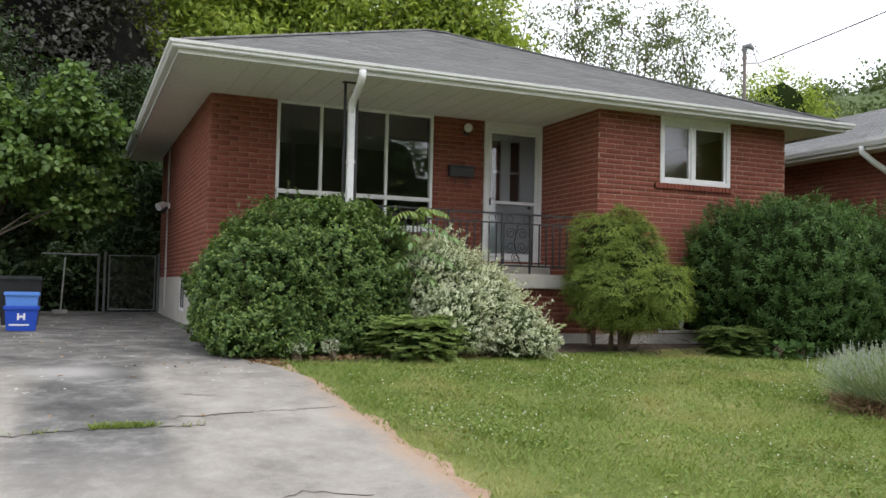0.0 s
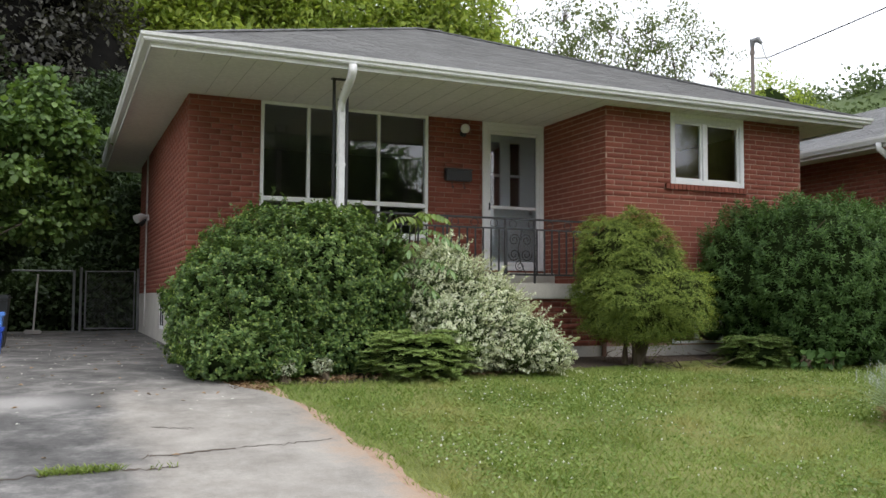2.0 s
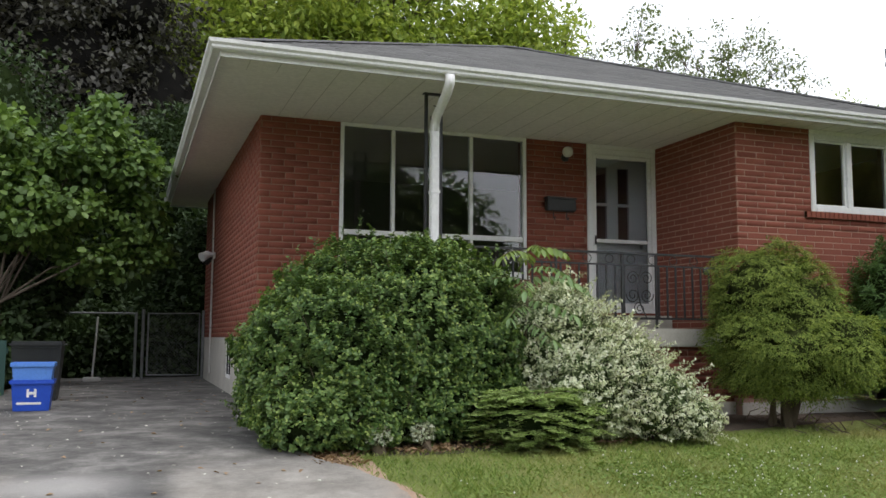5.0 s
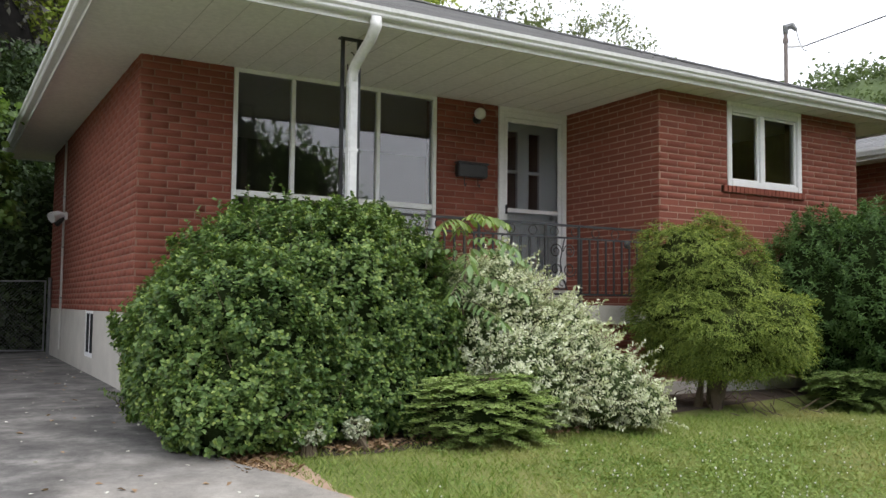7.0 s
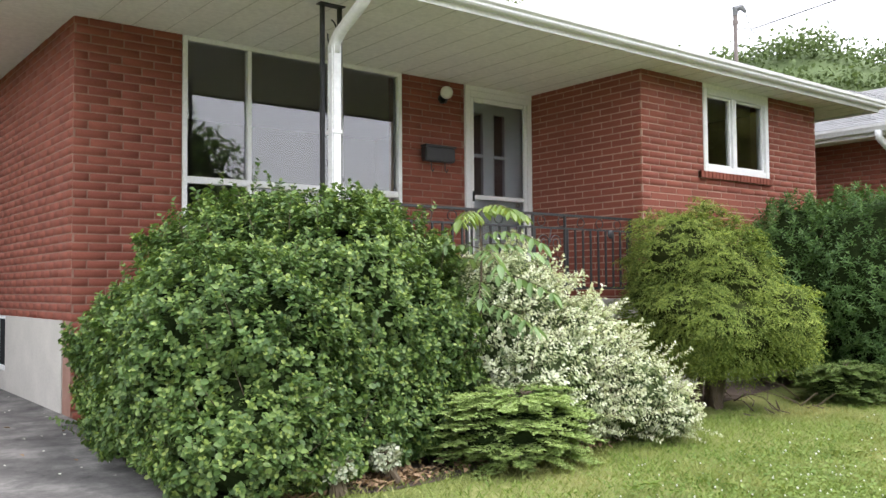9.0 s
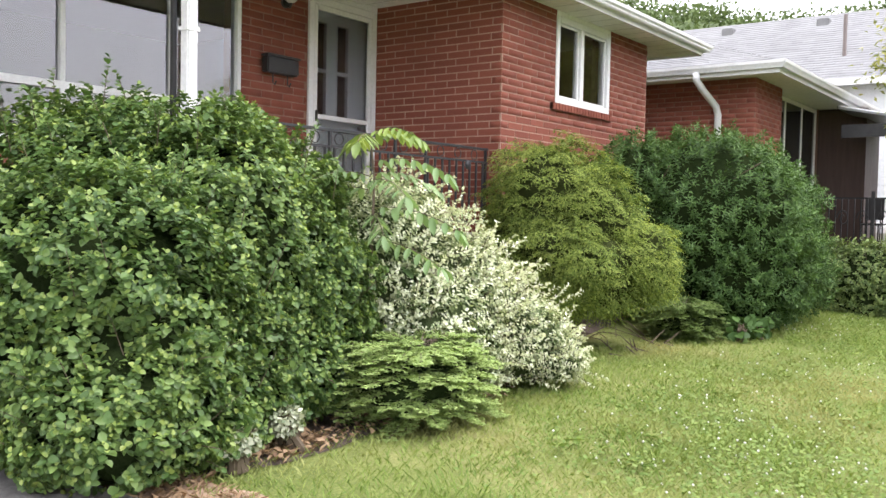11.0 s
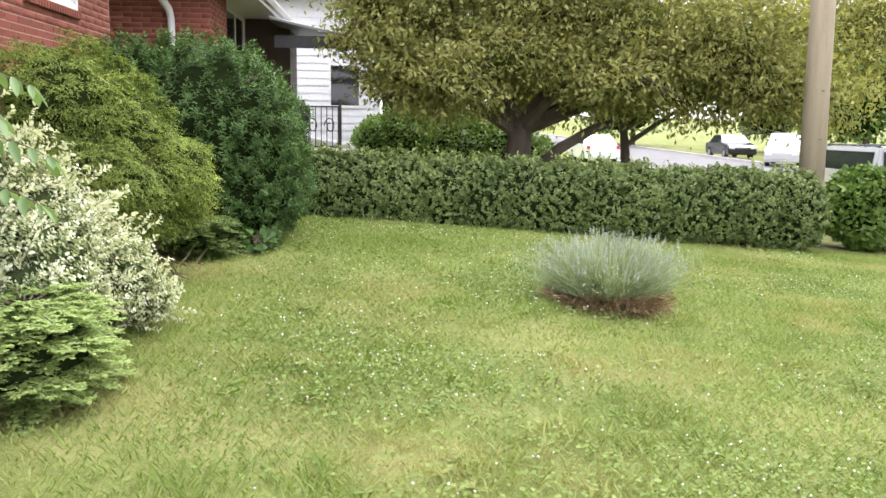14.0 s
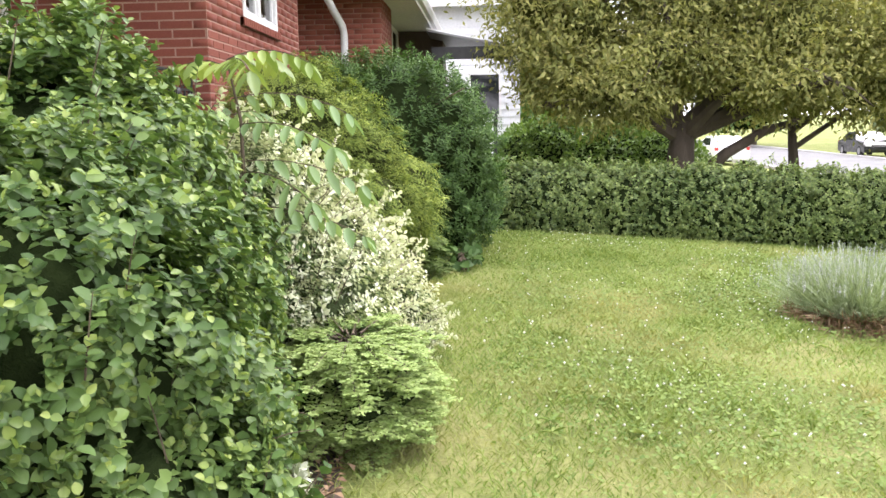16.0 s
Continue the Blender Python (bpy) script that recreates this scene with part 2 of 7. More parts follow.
L_MAPLE = leaf_mat("maple_leaf", (0.042, 0.085, 0.02), (0.09, 0.165, 0.037), (0.20, 0.30, 0.075), 0.5, 0.4)
L_BACK = leaf_mat("yellow_green_leaf", (0.14, 0.215, 0.04), (0.27, 0.365, 0.07), (0.45, 0.52, 0.12), 0.6, 0.5, spec=0.2)
L_BACK2 = leaf_mat("grey_green_leaf", (0.07, 0.10, 0.04), (0.13, 0.17, 0.07), (0.20, 0.24, 0.10), 0.6, 0.35)
L_ELM = leaf_mat("olive_tree_leaf", (0.12, 0.15, 0.045), (0.245, 0.27, 0.085), (0.48, 0.46, 0.17), 0.65, 0.45, spec=0.15)
L_BRIGHT = leaf_mat("bright_shrub_leaf", (0.05, 0.11, 0.018), (0.11, 0.20, 0.03), (0.20, 0.31, 0.06), 0.5, 0.35)
L_HILL = leaf_mat("hill_woods", (0.06, 0.09, 0.035), (0.10, 0.145, 0.055), (0.15, 0.20, 0.075), 0.8, 0.2)
L_GRASS = leaf_mat("grass_blade", (0.10, 0.175, 0.03), (0.175, 0.265, 0.055), (0.32, 0.37, 0.12), 0.65, 0.35, spec=0.2, patch=(0.40, 0.36, 0.16))
L_DEADGRASS = leaf_mat("dry_stem", (0.16, 0.09, 0.05), (0.28, 0.18, 0.10), (0.40, 0.28, 0.17), 0.8, 0.2)
L_CLOVER = leaf_mat("clover_flower", (0.55, 0.56, 0.48), (0.68, 0.68, 0.60), (0.80, 0.80, 0.74), 0.8, 0.2)
L_CLOVERLEAF = leaf_mat("clover_leaf", (0.105, 0.175, 0.04), (0.17, 0.255, 0.06), (0.27, 0.345, 0.10), 0.6, 0.3, spec=0.2)


def glass_mat(name, tint=(0.9, 0.92, 0.92)):
    m, nt, b = mat(name)
    out = nt.nodes["Material Output"]
    g = nt.nodes.new("ShaderNodeBsdfGlossy")
    g.inputs["Roughness"].default_value = 0.01
    t = nt.nodes.new("ShaderNodeBsdfTransparent")
    t.inputs["Color"].default_value = (*tint, 1)
    f = nt.nodes.new("ShaderNodeFresnel")
    f.inputs["IOR"].default_value = 2.1
    s = nt.nodes.new("ShaderNodeMixShader")
    nt.links.new(f.outputs[0], s.inputs[0])
    nt.links.new(t.outputs[0], s.inputs[1])
    nt.links.new(g.outputs[0], s.inputs[2])
    nt.links.new(s.outputs[0], out.inputs["Surface"])
    nt.nodes.remove(b)
    return m


M_GLASS = glass_mat("window_glass", (0.90, 0.92, 0.92))
M_CLEAR, _nt, _b = mat("clear_glass_back")
_t = _nt.nodes.new("ShaderNodeBsdfTransparent")
_nt.links.new(_t.outputs[0], _nt.nodes["Material Output"].inputs["Surface"])
_nt.nodes.remove(_b)
M_CARGLASS = surface("car_glass", (0.015, 0.017, 0.018), (0.025, 0.027, 0.028), 0.05, 2, 20, 0)


def car_paint(name, c, metal=0.2):
    m, nt, b = mat(name, 0.25, metal)
    n = noise_tex(nt, 2.0, 3)
    nt.links.new(ramp(nt, n, [(0.3, tuple(v * 0.9 for v in c)), (0.7, c)]), b.inputs["Base Color"])
    b.inputs["Coat Weight"].default_value = 0.6
    return m


def drive_mat():
    """Worn asphalt driveway, darker near the gate and paler towards the street, with stains."""
    m, nt, b = mat("worn_driveway", 0.93, 0, 0.25)
    tc = nt.nodes.new("ShaderNodeTexCoord")
    sx = nt.nodes.new("ShaderNodeSeparateXYZ")
    nt.links.new(tc.outputs["Object"], sx.inputs[0])
    n0 = noise_tex(nt, 0.7, 6, 0.65, (1.3, 1.0, 1))
    n1 = noise_tex(nt, 2.2, 9, 0.75, (1.0, 1.0, 1))
    n2 = noise_tex(nt, 110, 3, 0.7)

    def shifted(src, other, k):
        add = nt.nodes.new("ShaderNodeMath")
        add.operation = "MULTIPLY_ADD"
        add.inputs[1].default_value = k
        nt.links.new(other, add.inputs[0])
        nt.links.new(src, add.inputs[2])
        return add.outputs[0]

    def between(src, lo, hi):
        r = nt.nodes.new("ShaderNodeMapRange")
        r.interpolation_type = "SMOOTHSTEP"
        r.inputs["From Min"].default_value, r.inputs["From Max"].default_value = lo, hi
        nt.links.new(src, r.inputs["Value"])
        return r.outputs[0]

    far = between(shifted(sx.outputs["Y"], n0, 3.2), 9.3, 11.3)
    # oil-darkened lane under where a car stands
    lane_x = shifted(sx.outputs["X"], n0, 0.9)
    lane_in, lane_out = between(lane_x, -0.35, 0.05), between(lane_x, 0.95, 0.65)
    lane = mix(nt, 1.0, lane_in, lane_out, "MULTIPLY")
    lane = mix(nt, 1.0, lane, between(shifted(sx.outputs["Y"], n1, 2.0), 4.6, 6.8), "MULTIPLY")
    pale = ramp(nt, n1, [(0.30, (0.23, 0.212, 0.185)), (0.5, (0.33, 0.308, 0.272)), (0.70, (0.42, 0.395, 0.352))])
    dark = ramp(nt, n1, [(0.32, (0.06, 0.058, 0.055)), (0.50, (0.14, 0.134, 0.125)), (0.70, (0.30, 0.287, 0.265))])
    oil = ramp(nt, n1, [(0.36, (0.075, 0.073, 0.070)), (0.52, (0.15, 0.146, 0.139)), (0.68, (0.31, 0.30, 0.28))])
    c = mix(nt, lane, pale, oil)
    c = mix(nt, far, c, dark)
    blot = noise_tex(nt, 0.9, 7, 0.75, (1.0, 0.7, 1))
    c = mix(nt, 0.45, c, ramp(nt, blot, [(0.36, (0.5, 0.5, 0.5)), (0.52, (1, 1, 1))]), "MULTIPLY")
    # worn pale patch of thin concrete
    dot = nt.nodes.new("ShaderNodeVectorMath")
    dot.operation = "DISTANCE"
    dot.inputs[1].default_value = (-0.32, 8.25, 0.40)
    nt.links.new(tc.outputs["Object"], dot.inputs[0])
    c = mix(nt, mix(nt, 1.0, between(shifted(dot.outputs["Value"], n1, 0.9), 1.0, 0.55), (0.7, 0.7, 0.7), "MULTIPLY"), c, (0.42, 0.405, 0.38))
    # reddish sand washed over the lawn edge
    sand = between(shifted(sx.outputs["X"], n1, 0.9), 1.98, 2.3)
    c = mix(nt, mix(nt, 1.0, sand, between(shifted(sx.outputs["Y"], n0, 2.0), 9.2, 7.8), "MULTIPLY"), c, (0.38, 0.285, 0.21))
    c = mix(nt, 0.4, c, ramp(nt, n2, [(0.3, (0.35, 0.35, 0.35)), (0.7, (1, 1, 1))]), "MULTIPLY")
    nt.links.new(c, b.inputs["Base Color"])
    bump(nt, b, n2, 0.6, 0.006)
    return m


M_DRIVE = drive_mat()


def lawn_mat():
    m, nt, b = mat("lawn_soil_and_thatch", 0.95, 0, 0.15)
    n0 = noise_tex(nt, 0.9, 5, 0.6)
    n1 = noise_tex(nt, 45, 4, 0.7)
    c = ramp(nt, n0, [(0.35, (0.11, 0.15, 0.035)), (0.52, (0.19, 0.22, 0.065)), (0.68, (0.37, 0.33, 0.15))])
    c = mix(nt, 0.5, c, ramp(nt, n1, [(0.3, (0.07, 0.10, 0.02)), (0.7, (0.30, 0.32, 0.11))]))
    nt.links.new(c, b.inputs["Base Color"])
    bump(nt, b, n1, 0.8, 0.03)
    return m


M_LAWN = lawn_mat()


# ---------- mesh helpers ----------
class Geo:
    """Collects faces for one mesh."""

    def __init__(self):
        self.v, self.f = [], []

    def add(self, verts, faces):
        n = len(self.v)
        self.v += [tuple(p) for p in verts]
        self.f += [tuple(i + n for i in f) for f in faces]
        return self

    def box(self, x0, x1, y0, y1, z0, z1, bev=0.0):
        if bev:
            bm = bmesh.new()
            bmesh.ops.create_cube(bm, size=1)
            for v in bm.verts:
                v.co = Vector((x0 + (v.co.x + 0.5) * (x1 - x0), y0 + (v.co.y + 0.5) * (y1 - y0), z0 + (v.co.z + 0.5) * (z1 - z0)))
            bmesh.ops.bevel(bm, geom=bm.edges[:], offset=bev, segments=2, affect="EDGES")
            bm.verts.index_update()
            self.add([v.co for v in bm.verts], [[v.index for v in f.verts] for f in bm.faces])
            bm.free()
            return self
        v = [(x, y, z) for z in (z0, z1) for y in (y0, y1) for x in (x0, x1)]
        return self.add(v, [(0, 2, 3, 1), (4, 5, 7, 6), (0, 1, 5, 4), (2, 6, 7, 3), (0, 4, 6, 2), (1, 3, 7, 5)])

    def tube(self, path, radii, sides=8, flat=1.0):
        path = [Vector(p) for p in path]
        if not hasattr(radii, "__len__"):
            radii = [radii] * len(path)
        rings = []
        side = None
        for i, p in enumerate(path):
            d = (path[min(i + 1, len(path) - 1)] - path[max(i - 1, 0)]).normalized()
            if side is None:
                side = d.cross(Vector((0, 0, 1)) if abs(d.z) < 0.9 else Vector((1, 0, 0))).normalized()
            side = (side - d * side.dot(d)).normalized()
            up = side.cross(d)
            rings.append([p + radii[i] * (math.cos(a) * side + flat * math.sin(a) * up) for a in (2 * math.pi * (k + 0.5) / sides for k in range(sides))])
        faces = [(i * sides + k, i * sides + (k + 1) % sides, (i + 1) * sides + (k + 1) % sides, (i + 1) * sides + k) for i in range(len(path) - 1) for k in range(sides)]
        faces += [tuple(range(sides))[::-1], tuple((len(path) - 1) * sides + k for k in range(sides))]
        return self.add([p for r in rings for p in r], faces)

    def ball(self, c, r, seg=10, rings=6):
        rx, ry, rz = r if hasattr(r, "__len__") else (r, r, r)
        v = [(c[0], c[1], c[2] - rz)]
        for i in range(1, rings):
            a = -math.pi / 2 + math.pi * i / rings
            v += [(c[0] + rx * math.cos(a) * math.cos(t), c[1] + ry * math.cos(a) * math.sin(t), c[2] + rz * math.sin(a)) for t in (2 * math.pi * k / seg for k in range(seg))]
        v.append((c[0], c[1], c[2] + rz))
        f = [(0, 1 + (k + 1) % seg, 1 + k) for k in range(seg)]
        for i in range(rings - 2):
            f += [(1 + i * seg + k, 1 + i * seg + (k + 1) % seg, 1 + (i + 1) * seg + (k + 1) % seg, 1 + (i + 1) * seg + k) for k in range(seg)]
        b = 1 + (rings - 2) * seg
        f += [(b + k, b + (k + 1) % seg, len(v) - 1) for k in range(seg)]
        return self.add(v, f)


JOINED = ("shade_core", "stem", "shoot_wood", "branchwork", "mesh_wire", "siding", "scrollwork", "joint_strip")


def part(name, geo, material, parent=None, label="", smooth=False):
    me = bpy.data.meshes.new(name)
    me.from_pydata(geo.v, [], geo.f)
    me.materials.append(material)
    if smooth:
        me.polygons.foreach_set("use_smooth", [True] * len(me.polygons))
    me.update()
    ob = new(name, me)
    if parent:
        ob.parent = parent
    if label:
        tagged(ob, label)
    if name in JOINED:
        tagged(ob, kind="stuff")
    return ob


def fast(name, verts, faces, material, parent=None, label="", smooth=False):
    """A mesh from arrays, all faces of one size."""
    me = bpy.data.meshes.new(name)
    n, k = faces.shape
    me.vertices.add(len(verts))
    me.vertices.foreach_set("co", verts.astype(np.float32).ravel())
    me.loops.add(n * k)
    me.loops.foreach_set("vertex_index", faces.astype(np.int32).ravel())
    me.polygons.add(n)
    me.polygons.foreach_set("loop_start", np.arange(0, n * k, k, dtype=np.int32))
    me.materials.append(material)
    if smooth:
        me.polygons.foreach_set("use_smooth", np.ones(n, dtype=bool))
    me.update(calc_edges=True)
    ob = new(name, me)
    if parent:
        ob.parent = parent
    if label:
        tagged(ob, label)
    return ob


def thing(name, label, category, group="", kind="", at=(0, 0, 0)):
    ob = new(name)
    ob.empty_display_size = 0.1
    return tagged(ob, label, category, group, kind)


def unit(a):
    return a / np.maximum(np.linalg.norm(a, axis=1, keepdims=True), 1e-9)


def leaves(P, A, N, length, width, fold=0.15, curl=0.15, rng=None, rounded=True):
    """Leaf blades at P, along A, facing N: arrays of verts and quad faces."""
    A = unit(A)
    S = unit(np.cross(A, N))
    U = np.cross(S, A)
    n = len(P)
    L = (length * rng.uniform(0.65, 1.2, n))[:, None]
    W = L * (width / length) * rng.uniform(0.8, 1.15, n)[:, None]
    if rounded:
        rows = [(0, 0, 0), (0.32, 0.5, 1), (0.72, 0.42, 1), (1.0, 0, 0), (0.72, -0.42, 1), (0.32, -0.5, 1)]
        faces = np.array([[0, 1, 2, 3], [0, 3, 4, 5]])
    else:
        rows = [(0, 0.06, 0), (0.5, 0.5, 1), (1, 0, 0), (0.5, -0.5, 1)]
        faces = np.array([[0, 1, 2, 3]])
    V = np.stack([P + A * L * a + S * W * s + U * (W * fold * f - L * curl * a * a) for a, s, f in rows], 1)
    F = (faces[None] + (np.arange(n) * len(rows))[:, None, None]).reshape(-1, 4)
    return V.reshape(-1, 3), F


def broad_leaves(P, A, N, length, width, fold=0.15, curl=0.15, rng=None):
    """Leaf blades with a rounded outline, two five-sided halves folded along the midrib."""
    A = unit(A)
    S = unit(np.cross(A, N))
    U = np.cross(S, A)
    n = len(P)
    L = (length * rng.uniform(0.6, 1.2, n))[:, None]
    W = L * (width / length) * rng.uniform(0.8, 1.15, n)[:, None]
    rows = [(0, 0, 0), (0.17, 0.34, 0.7), (0.48, 0.5, 1), (0.80, 0.33, 0.8), (1.0, 0, 0), (0.80, -0.33, 0.8), (0.48, -0.5, 1), (0.17, -0.34, 0.7)]
    V = np.stack([P + A * L * a + S * W * q + U * (W * fold * f - L * curl * a * a) for a, q, f in rows], 1)
    F = (np.array([[0, 1, 2, 3, 4], [0, 4, 5, 6, 7]])[None] + (np.arange(n) * 8)[:, None, None]).reshape(-1, 5)
    return V.reshape(-1, 3), F


def rosettes(P, D, per, stem, rng, low=-0.1, high=0.9, jitter=0.22):
    """Leaves set spirally round short shoots at P along D, flat at the foot and upright at the tip.
    Gives places, directions, facings and the height along the shoot of each leaf."""
    m = len(P)
    D = unit(D)
    X = unit(np.cross(D, rng.normal(size=D.shape)))
    Y = np.cross(D, X)
    k = (np.arange(per)[None] + rng.uniform(-0.4, 0.4, (m, per))) / per
    phi = np.arange(per)[None] * 2.4 + rng.uniform(0, 6.3, (m, 1))
    e = low + (high - low) * np.clip(k, 0, 1) ** 1.5
    R = X[:, None] * np.cos(phi)[..., None] + Y[:, None] * np.sin(phi)[..., None]
    L = stem * rng.uniform(0.6, 1.25, (m, 1))
    B = P[:, None] + D[:, None] * (L * (k - 0.6))[..., None]
    A = R * np.cos(e)[..., None] + D[:, None] * np.sin(e)[..., None]
    N = D[:, None] * np.cos(e)[..., None] - R * np.sin(e)[..., None]
    A = A + rng.normal(0, jitter, A.shape)
    N = N + rng.normal(0, jitter, N.shape)
    return B.reshape(-1, 3), A.reshape(-1, 3), N.reshape(-1, 3), k.ravel()


def leafy_shrub(name, label, category, lumps, shoots, per, stem, size, width, leaf, tip, seed, core_mat, ground, up=0.6, out=0.7, lean=(0, 0), depth=0.07, rough=0.24, freq=3.4, core_scale=0.82, tip_from=0.7, broad=True, group="", low=-0.1, high=0.9, fold=0.2, curl=0.18, stems=9, full=0.0):
    """A shrub of leafy shoots over a filler core coloured as shade; the shoots' young tips have a paler leaf."""
    rng = np.random.default_rng(seed)
    t = thing(name, label, category, group)
    P, N = blob_points(lumps, shoots, rng, depth, rough, freq, ground, full)
    D = unit(N * out + np.array([lean[0], lean[1], up]) + rng.normal(0, 0.28, P.shape))
    B, A, F, k = rosettes(P, D, per, stem, rng, low, high)
    ok = B[:, 2] > ground
    B, A, F, k = B[ok], A[ok], F[ok], k[ok]
    make = broad_leaves if broad else leaves
    young = k > tip_from
    for sel, m, nm, q in ((~young, leaf, "foliage", 1.0), (young, tip, "young_foliage", 0.72)):
        v, f = make(B[sel], A[sel], F[sel], size * q, width * q, fold, curl, rng)
        fast(nm, v, f, m, t)
    part("shade_core", core(lumps, core_scale, rng, ground), core_mat, t, smooth=True)
    g = Geo()
    for i in range(stems):
        x, y, z, a, b, c = lumps[i % len(lumps)]
        g.tube([(x + rng.normal(0, 0.08), y + rng.normal(0, 0.08), ground - 0.05), (x + rng.normal(0, a * 0.25), y + rng.normal(0, b * 0.25), z), (x + rng.normal(0, a * 0.4), y + rng.normal(0, b * 0.4), z + c * 0.6)], [0.022, 0.016, 0.006], 6)
    part("stem", g, M_TWIG, t)
    return t


def blob_points(lumps, n, rng, depth=0.12, rough=0.12, freq=2.2, floor=None, full=0.0):
    """Points near the outer shell of a union of ellipsoids, with outward directions."""
    lumps = np.array(lumps, float)
    area = (lumps[:, 3] * lumps[:, 4] + lumps[:, 3] * lumps[:, 5] + lumps[:, 4] * lumps[:, 5])
    pick = rng.choice(len(lumps), n, p=area / area.sum())
    d = unit(rng.normal(size=(n, 3)))
    w = np.array([noise.noise(Vector(q) * freq) for q in (lumps[pick, :3] + d * lumps[pick, 3:]) * 1.0]) if rough else np.zeros(n)
    w2 = np.array([noise.noise(Vector(q) * freq * 2.9) for q in lumps[pick, :3] + d * lumps[pick, 3:]]) if rough else np.zeros(n)
    r = 1 + rough * w + 0.55 * rough * w2 - np.abs(rng.normal(0, depth, n))
    P = lumps[pick, :3] + d * lumps[pick, 3:] * r[:, None]
    keep = (w2 + 0.5 * w) > rng.uniform(-1.0, -0.12, n) - full if rough else np.ones(n, bool)
    for k, l in enumerate(lumps):
        q = np.sqrt((((P - l[:3]) / l[3:]) ** 2).sum(1))
        keep &= (q > 0.84) | (pick == k)
    if floor is not None:
        keep &= P[:, 2] > floor + 0.01
    N = unit(d / lumps[pick, 3:])
    return P[keep], N[keep]


def core(lumps, scale, rng, floor=None):
    """Solid filler blobs inside a plant; their dark colour paints the shade between leaves."""
    g = Geo()
    for x, y, z, a, b, c in lumps:
        h = Geo().ball((0, 0, 0), 1, 14, 9)
        v = []
        for p in h.v:
            p = Vector(p)
            s = scale * (1 + 0.16 * noise.noise(p * 3 + Vector((x, y, z))))
            q = Vector((x + p.x * a * s, y + p.y * b * s, z + p.z * c * s))
            if floor is not None:
                q.z = max(q.z, floor)
            v.append(q)
        g.add(v, h.f)
    return g


def shrub(name, label, category, lumps, n, leaf, size, width, seed, core_mat, ground, up=0.4, depth=0.1, rough=0.14, core_scale=0.8, fold=0.15, curl=0.1, droop=0.0, rounded=True, freq=2.2, group="", wild=0.35):
    rng = np.random.default_rng(seed)
    t = thing(name, label, category, group)
    P, N = blob_points(lumps, n, rng, depth, rough, freq, ground)
    A = unit(N * 0.6 + rng.normal(0, 0.6, P.shape) + np.array([0, 0, -droop]))
    F = unit(N * 0.7 + np.array([0, 0, up]) + rng.normal(0, wild, P.shape))
    v, f = leaves(P, A, F, size, width, fold, curl, rng, rounded)
    fast("foliage", v, f, leaf, t)
    part("shade_core", core(lumps, core_scale, rng, ground), core_mat, t, smooth=True)
    g = Geo()
    for k in range(5):
        x, y, z, a, b, c = lumps[k % len(lumps)]
        g.tube([(x + rng.normal(0, 0.05), y + rng.normal(0, 0.05), ground - 0.05), (x + rng.normal(0, a * 0.2), y + rng.normal(0, b * 0.2), z), (x + rng.normal(0, a * 0.4), y + rng.normal(0, b * 0.4), z + c * 0.6)], [0.025, 0.018, 0.006], 6)
    part("stem", g, M_TWIG, t)
    return t


